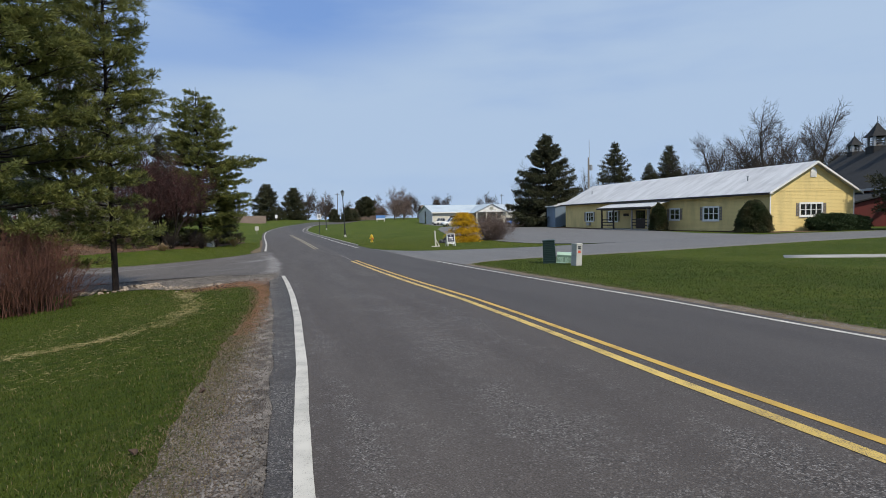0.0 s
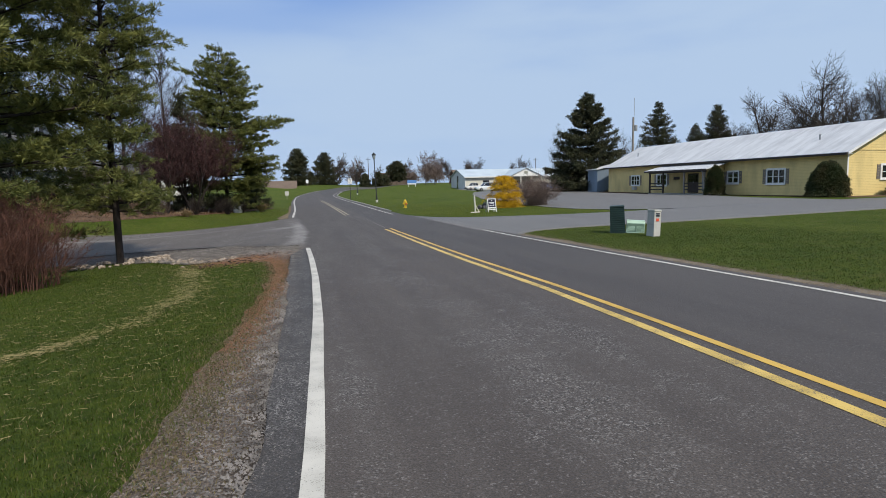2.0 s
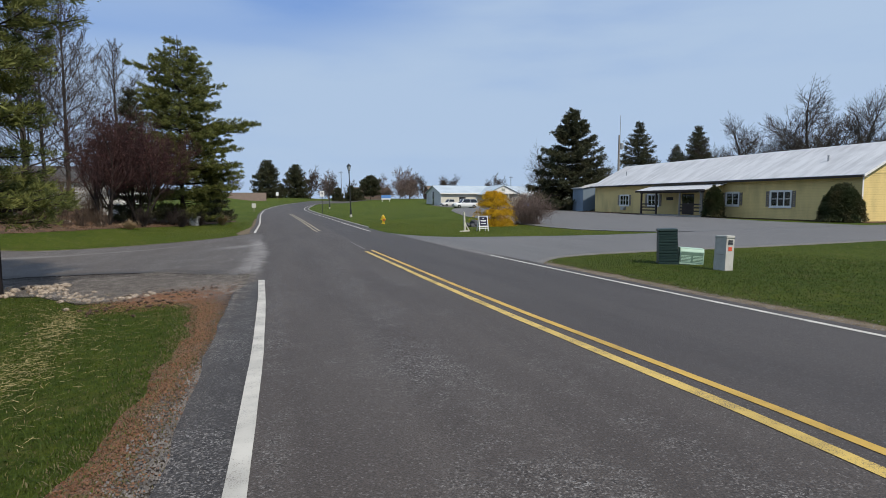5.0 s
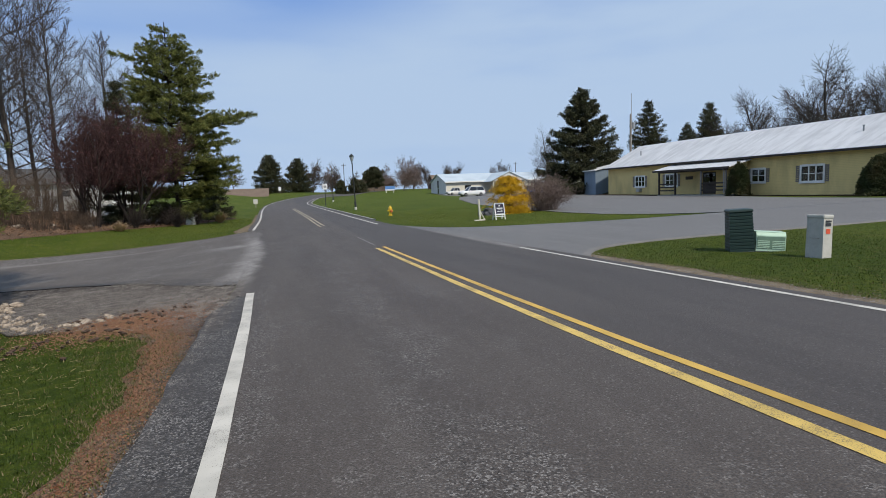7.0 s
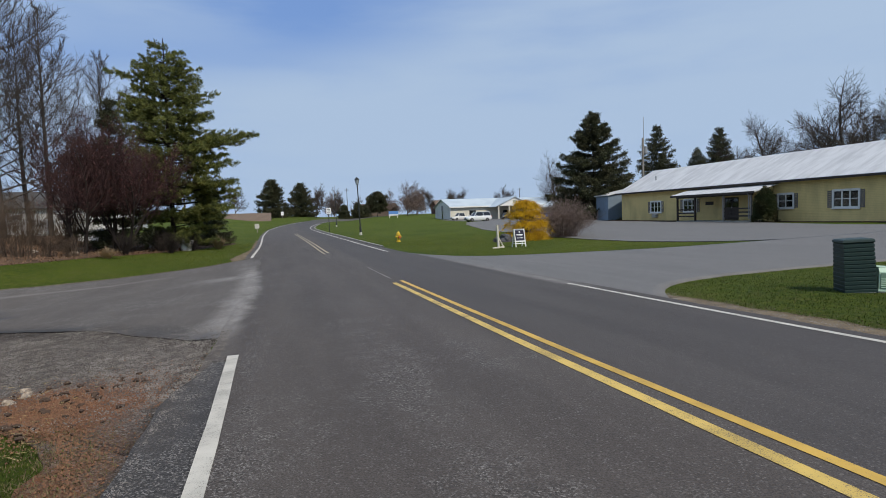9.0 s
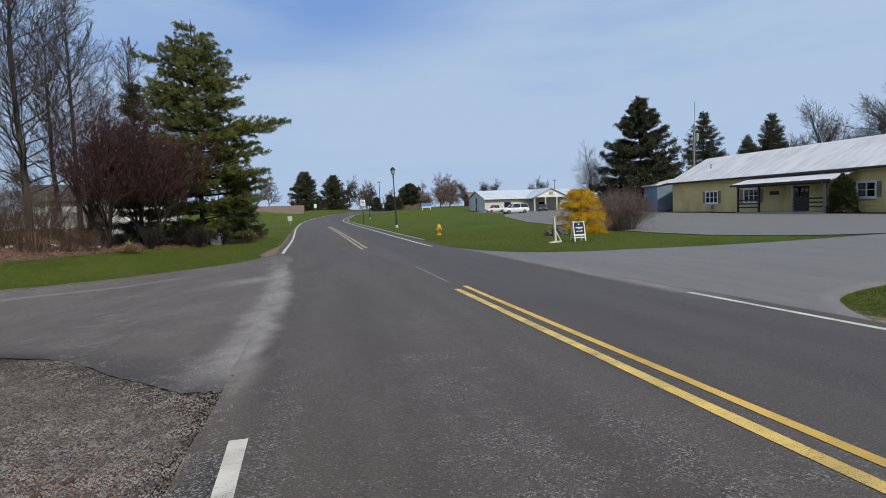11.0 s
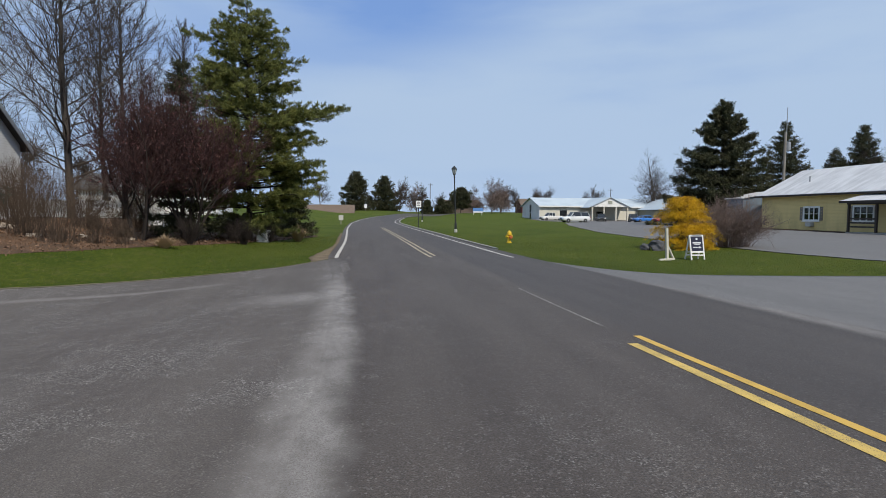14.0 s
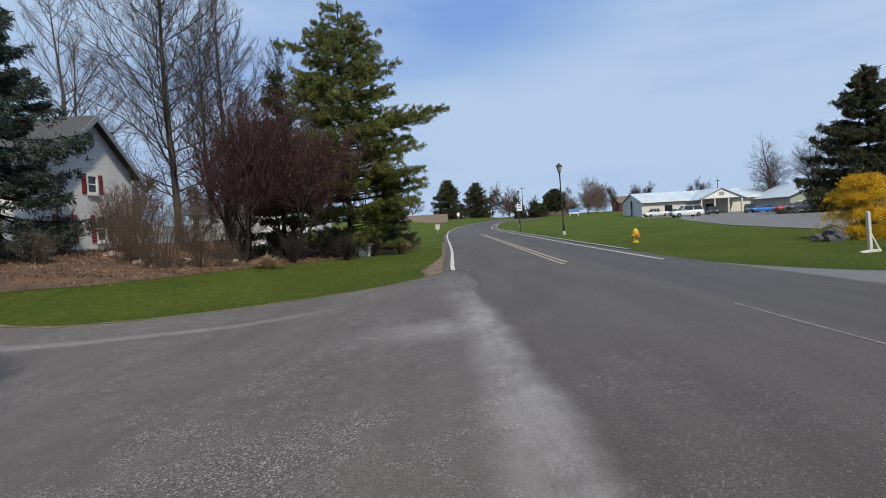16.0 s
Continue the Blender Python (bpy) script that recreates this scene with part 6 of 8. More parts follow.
def big_reach(z):
    return float(np.interp(z, [1.0, 2.0, 3.2, 5.0, 6.5, 8.0, 9.5, 10.7, 11.7, 12.6, 13.5], [2.6, 3.2, 3.9, 3.5, 3.2, 2.9, 2.5, 2.1, 1.5, 1.0, 0.35]))


white_pine("tall white pine with low spreading limbs beside the side road", at(-5.15, 20.0), seed=11, tall=12.5, clear=1.6, reach=near_reach, step=0.50, limbs=6, each=17, blade=0.16, width=0.023, girth=0.007, inner=0.22, arms=((1.7, 3.1, 2.7), (1.85, 0.0, 1.3), (1.8, 0.6, 1.2), (1.9, -0.6, 1.8), (2.1, -2.6, 2.5), (2.3, 2.5, 2.6), (2.2, 1.4, 1.5), (2.2, -1.5, 1.9), (2.9, 2.9, 2.2), (3.6, -2.9, 2.2), (4.2, 2.7, 2.0), (6.2, 0.0, 1.9), (6.7, -0.6, 1.8), (6.5, 0.7, 1.7)))
white_pine("broad white pine on the lawn near the side road", at(-8.3, 18.2), seed=12, tall=13.5, clear=1.3, reach=broad_reach, step=0.70, limbs=7, each=15, blade=0.17, width=0.028)
white_pine("large white pine with a long limb reaching over the verge", at(-5.8, 51.5), seed=15, tall=13.6, clear=0.6, inner=0.2, reach=big_reach, step=0.62, limbs=7, each=13, blade=0.19, width=0.036, arms=((6.7, 0.05, 5.3), (6.9, 0.45, 4.7), (6.1, -0.3, 4.5), (5.6, 0.6, 3.8), (5.2, 0.15, 3.9), (4.7, -0.3, 4.0), (4.2, 0.3, 4.0), (3.7, -0.1, 4.1), (3.2, 0.25, 4.1), (2.6, -0.3, 4.0), (2.1, 0.1, 3.6), (1.5, 0.4, 3.2), (10.6, 3.0, 3.5), (9.7, 0.2, 3.0), (9.2, 2.8, 2.9), (8.3, 2.7, 3.2)))
evergreen("young_spruce", "slim dark spruce behind the plum trees", at(-8.3, 47.8), BARK_DARK, PINE_DARK, "", seed=16, tall=8.9, clear=0.8, radius=lambda f: 1.9 * (1 - f) ** 0.8 + 0.12, limbs=6, tufts=40, each=12, blade=0.18, width=0.05, kind="spruce", gap=1.1)
evergreen("blue_spruce", "dense blue spruce in front of the white house", at(-16.6, 41.0), BARK_DARK, PINE_BLUE, "", seed=17, tall=9.6, clear=0.25, radius=lambda f: 3.5 * (1 - f) ** 0.7 * (0.85 + 0.25 * math.sin(f * 25) ** 2) + 0.1, limbs=8, tufts=90, each=13, blade=0.17, width=0.05, kind="spruce", gap=1.15, core=0.2, clump=0.055)
evergreen("small_spruce", "small dark spruce at the foot of the big pine", at(-4.2, 58.5), BARK_DARK, PINE_DARK, "", seed=18, tall=4.6, clear=0.2, radius=lambda f: 1.6 * (1 - f) ** 0.8 + 0.1, limbs=7, tufts=34, each=11, blade=0.17, width=0.055, kind="spruce")

# right: spruces round the yellow building
evergreen("norway_spruce", "large dark Norway spruce at the end of the yellow building", at(39.9, 76.8), BARK_DARK, PINE_DARK, "spruces", seed=21, tall=13.7, clear=1.0, radius=lambda f: 7.1 * (1 - f) ** 0.80 * (0.88 + 0.24 * math.sin(f * 20) ** 2) + 0.1, limbs=10, tufts=130, each=11, blade=0.34, width=0.10, kind="spruce", core=0.15, gap=1.6, clump=0.11)
evergreen("norway_spruce", "dark Norway spruce behind the yellow building", at(71.5, 107.2), BARK_DARK, PINE_DARK, "spruces", seed=22, tall=17.6, clear=1.0, radius=lambda f: 6.9 * (1 - f) ** 0.85 + 0.15, limbs=9, tufts=64, each=10, blade=0.38, width=0.09, kind="spruce", core=0.1, gap=1.5, clump=0.15)
evergreen("norway_spruce", "dark spruce behind the yellow building's roof", at(80.3, 100.7), BARK_DARK, PINE_DARK, "spruces", seed=23, tall=16.2, clear=1.0, radius=lambda f: 6.2 * (1 - f) ** 0.85 + 0.15, limbs=9, tufts=60, each=10, blade=0.38, width=0.09, kind="spruce", core=0.1, gap=1.5, clump=0.15)
evergreen("norway_spruce", "short dark spruce beside a taller one", at(76.0, 101.5), BARK_DARK, PINE_DARK, "spruces", seed=24, tall=12.2, clear=1.0, radius=lambda f: 4.6 * (1 - f) ** 0.8 + 0.15, limbs=8, tufts=52, each=10, blade=0.38, width=0.09, kind="spruce", core=0.1, gap=1.5, clump=0.15)
evergreen("barn_evergreen", "tall dark evergreen beside the drive in front of the barn", at(50.6, 30.6), BARK_DARK, PINE_DARK, "", seed=25, tall=11.0, clear=0.6, radius=lambda f: 3.6 * min(1.0, ((1 - f) / 0.6) ** 0.8) * (0.72 + 0.42 * math.sin(f * 23 + 1.0) ** 2) + 0.15, limbs=6, tufts=50, each=11, blade=0.28, width=0.09, kind="pine", core=0.1)
# far pair on the bank
for k, (x, y, h, r) in enumerate(((-1.3, 200, 12.4, 6.9), (7.6, 202, 11.0, 6.6))):
    evergreen("bank_conifer", "broad dark conifer on the far grass bank", at(x, y), BARK_DARK, PINE_DARK, "pair of conifers on the bank", seed=31 + k, tall=h, clear=0.2, radius=lambda f, r=r: r * (1 - f) ** 0.75 + 0.15, limbs=9, tufts=44, each=10, blade=0.5, width=0.17, kind="spruce", core=0.1, gap=1.5, clump=0.2)
evergreen("round_evergreen", "distant rounded dark evergreen", at(33.5, 210), BARK_DARK, PINE_DARK, "", seed=35, tall=8.4, clear=1.6, radius=lambda f: 3.6 * math.sqrt(max(0.02, 1 - (2 * f - 1) ** 2)), limbs=6, tufts=14, each=9, blade=0.6, width=0.20, kind="pine", core=0.2)
for x, y, h in ((20.5, 196, 4.2), (25.5, 200, 4.8), (28.5, 205, 4.0)):
    evergreen("low_conifer", "low dark conifer at the far end of the road", at(x, y), BARK_DARK, PINE_DARK, "low far conifers", seed=int(x * 7), tall=h, clear=0.1, radius=lambda f: 2.6 * (1 - f) ** 0.6 + 0.1, limbs=7, tufts=10, each=10, blade=0.5, width=0.18, kind="spruce", core=0.1)

# bare trees on the left
bare_tree("bare_maple", "tall leafless grey-barked tree beside the white house", at(-16.8, 55.2), 41, 19.5, 0.24, BARK_GREY, "bare trees by the bed", leader=True, limbs=60, low=0.12, reach=0.44, up=0.40, sides=14, twigs=8, thin=0.0105)
maple, _tips = bare_tree("bare_maple", "slimmer leafless tree by the white fence", at(-15.6, 60.0), 42, 17.0, 0.20, BARK_GREY, "bare trees by the bed", leader=True, limbs=42, low=0.12, reach=0.36, up=0.7, sides=12, twigs=7, thin=0.011)
copy_thing(maple, at(-13.2, 65.0, 140, 0, 0.9))
copy_thing(maple, at(-18.6, 64.5, 230, 0, 1.0))
wide_maple, _tips = bare_tree("bare_maple", "leafless tree behind the white house", at(-25.0, 58.0), 43, 17.0, 0.22, BARK_GREY, "bare trees by the bed", leader=True, limbs=28, low=0.2, reach=0.46, up=0.45, sides=10, twigs=6, thin=0.008)
copy_thing(wide_maple, at(-31.0, 68.0, 120))


def plum(m, seed, tall, label, n, each):
    made = bare_wood(seed, tall, 0.075, fork=0.30, levels=4, counts=(6, 6, 5, 4), spread=0.47, rise=0.13, thin=0.009, stems=5)
    t = thing("plum_tree", label, "tree", m, "plum trees")
    tips = plant_wood(t, made, BARK_DARK, TWIG_PLUM)
    tips = tips[tips[:, 2] > 1.9]
    gen = np.random.default_rng(seed)
    pick = tips[gen.integers(0, len(tips), n)]
    tagged(part("foliage", leaves(pick, each, 0.11, 0.10, 0.055, gen=gen), PLUM, t, "dark purple young leaves"), kind="stuff")


plum(at(-8.9, 43.9), 51, 7.0, "multi-stemmed purple-leaf plum in the mulch bed", 1500, 2)
plum(at(-7.6, 46.6), 52, 7.1, "dense dark purple-leaf plum beside the big pine", 3400, 3)

# bare trees on the right, behind the buildings
oak_a, _tips = bare_tree("bare_oak", "large leafless tree with a broad rounded crown behind the yellow building", at(79.2, 73.2), 61, 18.8, 0.42, BARK_GREY, "bare trees behind the buildings", own_limbs=False, levels=4, counts=(11, 8, 7, 5), fork=0.22, spread=0.58, rise=0.05, thin=0.023, wander=0.06)
oak_b, _tips = bare_tree("bare_oak", "large leafless tree behind the yellow building", at(101.0, 86.0), 62, 21.5, 0.42, BARK_GREY, "bare trees behind the buildings", own_limbs=False, levels=4, counts=(10, 8, 7, 5), fork=0.24, spread=0.56, rise=0.06, thin=0.023, wander=0.06)
for k, (x, y, s, src) in enumerate(((113.0, 84.0, 1.0, oak_a), (90.3, 98.1, 0.86, oak_b), (80.5, 97.0, 0.72, oak_a), (122.0, 78.0, 0.9, oak_b), (96.5, 96.0, 0.8, oak_a))):
    copy_thing(src, at(x, y, 80.0 + 97 * k, 0, s))
ash, _tips = bare_tree("bare_ash", "leafless tree beyond the parked cars", at(75.0, 158.0), 71, 17.5, 0.3, BARK_GREY, "bare trees beyond the lot", own_limbs=False, levels=4, counts=(10, 7, 5, 4), fork=0.18, spread=0.60, rise=0.08, thin=0.016, wander=0.07)
copy_thing(ash, at(86.0, 160.0, 140, 0, 1.1))
copy_thing(ash, at(95.0, 158.0, 30, 0, 0.9))
# distant bare trees: three made, the rest copied
far_kinds = [bare_tree("distant_tree", "distant leafless tree with a hazy brown crown", at(11.4, 188), 81, 10.2, 0.16, BARK, "distant bare trees", own_limbs=False, levels=4, counts=(8, 6, 5, 3), fork=0.2, spread=0.6, rise=0.1, thin=0.03)[0],
             bare_tree("distant_tree", "distant leafless tree with a hazy brown crown", at(19.2, 197), 82, 9.4, 0.15, BARK, "distant bare trees", own_limbs=False, levels=4, counts=(8, 6, 5, 3), fork=0.2, spread=0.62, rise=0.1, thin=0.03)[0],
             bare_tree("distant_tree", "broad distant tree with pale reddish-grey twigs", at(44.0, 209), 83, 12.0, 0.2, TWIG_GREY, "distant bare trees", own_limbs=False, levels=4, counts=(10, 7, 6, 4), fork=0.12, spread=0.72, rise=0.06, thin=0.035)[0]]
for k, (x, y, s, i) in enumerate(((48.5, 214, 0.9, 2), (39.5, 219, 0.8, 2), (56, 221, 1.0, 0), (65, 224, 1.1, 1), (70, 232, 1.0, 0), (83, 223, 0.95, 1), (92, 235, 1.1, 0), (30, 238, 0.9, 1), (22, 245, 1.0, 2), (14, 240, 0.9, 0), (104, 210, 1.2, 1), (118, 190, 1.2, 0), (-14, 226, 1.0, 0), (-24, 214, 1.1, 1), (132, 160, 1.3, 2), (60, 262, 1.2, 2), (78, 270, 1.2, 1), (150, 140, 1.4, 0), (-38, 150, 1.1, 1), (-52, 140, 1.2, 0), (-70, 120, 1.3, 1), (-44, 100, 1.1, 0))):
    copy_thing(far_kinds[i], at(x, y, 67.0 * k, 0.0, s))

# shrubs
shrub("yew", "rounded conical yew clipped at the corner of the yellow building", at(37.0, 35.0), YEW, BARK_DARK, 91, 7500, (1.4, 1.35, 2.35), 0.13, 0.055, lumps=0.06, cone=0.42, foot=0.25)
shrub("low_hedge", "low dark evergreen hedge under the gable window", at(43.5, 33.6), BOX_GREEN, BARK_DARK, 92, 6000, (2.5, 0.85, 1.25), 0.13, 0.055, lumps=0.12)
shrub("low_hedge", "low dark evergreen hedge at the building corner", at(46.2, 33.7), BOX_GREEN, BARK_DARK, 93, 2600, (1.3, 0.8, 1.05), 0.13, 0.055, lumps=0.12)
shrub("porch_shrub", "tall brownish-green shrub beside the porch", at(36.7, 46.4), YEW, BARK_DARK, 94, 4500, (0.68, 0.75, 2.4), 0.13, 0.055, lumps=0.15, cone=0.25, foot=0.35)
twig_bush("bare_shrub", "rounded leafless brown shrub beside the golden bush", at(17.9, 43.0), TWIG_GREY, 95, 260, 2.1, 2.2, 8, 0.014, foot=0.45, arch=0.85)
twig_bush("red_twig_bush", "leafless red-brown twig bush on the lawn", at(-6.3, 15.7), BARK_RED, 96, 260, 1.75, 2.2, 8, 0.011, "red twig bushes", foot=0.6, arch=0.92)
twig_bush("red_twig_bush", "leafless red-brown twig bush on the lawn", at(-7.9, 14.7), BARK_RED, 97, 220, 1.8, 2.1, 8, 0.011, "red twig bushes", foot=0.6, arch=0.92)
for k, (x, y, r, h, n) in enumerate(((-10.3, 40.2, 1.6, 3.2, 80), (-11.8, 41.0, 1.7, 3.1, 85), (-13.2, 42.8, 1.5, 2.7, 70), (-9.9, 44.6, 1.0, 2.2, 80), (-9.4, 41.0, 0.8, 1.6, 50), (-8.6, 41.6, 0.7, 1.0, 50), (-14.4, 39.6, 0.9, 1.2, 50), (-12.6, 47.5, 1.6, 3.0, 110), (-14.8, 46.0, 1.6, 2.8, 100), (-10.9, 49.5, 1.5, 2.6, 110), (-16.2, 43.8, 1.2, 2.0, 80))):
    twig_bush("tan_shrub", "leafless upright tan-stemmed shrub in the mulch bed", at(x, y), TWIG_TAN, 100 + k, n, r, h, 9, 0.0085, "tan shrubs in the bed", foot=0.4)
for k, (x, y, r, h, n) in enumerate(((-6.2, 49.2, 1.2, 1.5, 90), (-4.6, 50.8, 0.9, 1.1, 70), (-5.4, 47.8, 1.0, 1.3, 80), (-7.2, 45.0, 0.9, 1.2, 60))):
    twig_bush("dark_shrub", "low dark leafless shrub under the pine", at(x, y), BARK_DARK, 110 + k, n, r, h, 8, 0.009, "dark shrubs under the pine")


def golden_bush(m):
    t = thing("golden_bush", "bright golden-yellow threadleaf bush in layered mounds", "shrub", m)
    gen = np.random.default_rng(120)
    w, pts, out = Wood(), [], []
    for k in range(56):
        a, f = gen.uniform(0, 2 * np.pi), (0.10, 0.40, 0.70, 0.97)[k % 4] + gen.uniform(-0.05, 0.05)
        zc = 0.22 + 2.05 * f
        r = 1.12 * math.sqrt(max(0.05, 1 - (f * 0.93) ** 2.2)) * gen.uniform(0.62, 1.0)
        c = np.array([math.cos(a) * r, math.sin(a) * r, zc])
        w.limb(np.array([(0, 0, -0.05), c * (0.45, 0.45, 0.6), c]), 0.03, 0.008, 4)
        n = 120
        q = gen.normal(0, 1, (n, 3)) * (0.26, 0.26, 0.06)
        q[:, 2] -= 1.1 * (q[:, 0] ** 2 + q[:, 1] ** 2)
        pts.append(c + q)
        o = np.stack([q[:, 0] + math.cos(a) * 0.4, q[:, 1] + math.sin(a) * 0.4, 0 * q[:, 2] - 0.35], -1)
        out.append(o)
    p, o = np.concatenate(pts), np.concatenate(out)
    p[:, 2] = np.clip(p[:, 2], 0.03, None)
    part("stemwork", w.shape(), BARK, t)
    part("foliage", leaves(p, 8, 0.05, 0.075, 0.02, o, droop=0.5, gen=gen), GOLD, t, "drooping golden-yellow foliage")


golden_bush(at(15.0, 42.3))


def grass_tuft(m, seed, n, rad, tall, label, mat=None):
    gen = np.random.default_rng(seed)
    a, e = gen.uniform(0, 2 * np.pi, n), gen.uniform(0, 1, n) ** 0.7
    base = np.stack([np.cos(a) * 0.16 * rad * e, np.sin(a) * 0.16 * rad * e, 0 * a - 0.02], -1)
    reach, top = rad * e * gen.uniform(0.7, 1.1, n), tall * (1 - 0.45 * e) * gen.uniform(0.7, 1.05, n)
    s = np.stack([-np.sin(a), np.cos(a), 0 * a], -1) * (0.006 * gen.uniform(0.7, 1.4, n))[:, None]
    mid = base + np.stack([np.cos(a) * reach * 0.4, np.sin(a) * reach * 0.4, top * 0.75], -1)
    tip = base + np.stack([np.cos(a) * reach, np.sin(a) * reach, top * gen.uniform(0.75, 1.0, n)], -1)
    v = np.stack([base - s, base + s, mid + s, mid - s, tip, tip + s * 0.2], 1).reshape(-1, 3)
    i = np.arange(n)[:, None] * 6
    f = np.concatenate([i + [0, 1, 2, 3], i + [3, 2, 5, 4]])
    t = thing("ornamental_grass", label, "plant", m)
    part("foliage", (v, f), mat or TAN_GRASS, t)


grass_tuft(at(-3.2, 52.2), 131, 1500, 0.75, 1.15, "dry tan clump of ornamental grass at the bed's edge")
grass_tuft(at(-7.3, 42.0), 132, 500, 0.8, 0.7, "cut-back clump of dry stalks in the bed")

# ---- loose and fixed things ----
def rock(seed, sx, sy, sz, rough=0.22, cuts=2):
    bm = bmesh.new()
    bmesh.ops.create_icosphere(bm, subdivisions=cuts, radius=1.0)
    for vert in bm.verts:
        c = vert.co
        k = 1 + rough * noise.noise(Vector((c.x * 1.3 + seed, c.y * 1.3, c.z * 1.3))) * 2 + rough * 0.5 * noise.noise(Vector((c.x * 3.1, c.y * 3.1 + seed, c.z * 3.1)))
        vert.co = Vector((c.x * sx * k, c.y * sy * k, c.z * sz * k))
    bm.verts.index_update()
    b = Bag().add([vert.co.copy() for vert in bm.verts], [[vert.index for vert in f.verts] for f in bm.faces])
    bm.free()
    return b


# stones round the pine's foot, strewn towards the side road
ring = thing("stone_ring", "ring of loose pale stones round the pine's trunk", "stones", at(-5.15, 20.0))
protos = [part("stone", rock(k * 3.7, 0.11, 0.085, 0.06, 0.3, 1), STONE, ring) for k in range(5)]
gen = np.random.default_rng(140)
z0 = lie(-5.15, 20.0)


def stone_spot(k):
    if k < 62:
        a, r = gen.uniform(0, 2 * np.pi), 0.35 + 0.75 * math.sqrt(gen.uniform(0, 1))
        return r * math.cos(a) * 1.25, r * math.sin(a) * 0.8 - 0.1
    f = gen.uniform(0, 1) ** 0.8
    if k < 112:
        return 0.9 + 1.85 * f + gen.normal(0, 0.16), -0.3 - 3.0 * f + gen.normal(0, 0.22)
    return 2.6 + 1.2 * f, -3.25 + 0.15 * f + gen.normal(0, 0.12)


for k in range(128):
    x, y = stone_spot(k)
    s = gen.uniform(0.5, 1.15) * (1.0 if k < 62 else 0.7)
    m = pose(x, y, lie(-5.15 + x, 20.0 + y) - z0 + 0.035 * s, gen.uniform(-25, 25), gen.uniform(-25, 25), gen.uniform(0, 360)) @ Matrix.Scale(s, 4)
    if k < 5:
        protos[k].matrix_basis = m
    else:
        again(protos[k % 5], ring, m)

boulder = tagged(new("boulder", mesh_of("boulder", rock(9.1, 0.40, 0.34, 0.30, 0.3, 3), DARK_STONE)), "dark weathered boulder beside the golden bush", "rock")
boulder.matrix_basis = at(13.45, 41.6, 25, 0.17)
boulder = tagged(new("boulder", mesh_of("boulder", rock(4.3, 0.24, 0.22, 0.18, 0.3, 3), DARK_STONE)), "small dark boulder beside a larger one", "rock")
boulder.matrix_basis = at(13.0, 41.9, 70, 0.1)
for x, y, s, k in ((-13.4, 42.4, 0.28, 1.0), (-11.5, 40.8, 0.2, 2.0), (-10.6, 42.6, 0.18, 3.0), (-15.5, 36.9, 0.3, 5.0), (-9.2, 43.6, 0.16, 6.0)):
    r = tagged(new("bed_stone", mesh_of("bed_stone", rock(k, s * 1.4, s, s * 0.55, 0.3, 2), STONE)), "pale flat stone lying in the mulch bed", "stone", "stones in the bed")
    r.matrix_basis = at(x, y, 30 * k, s * 0.25)


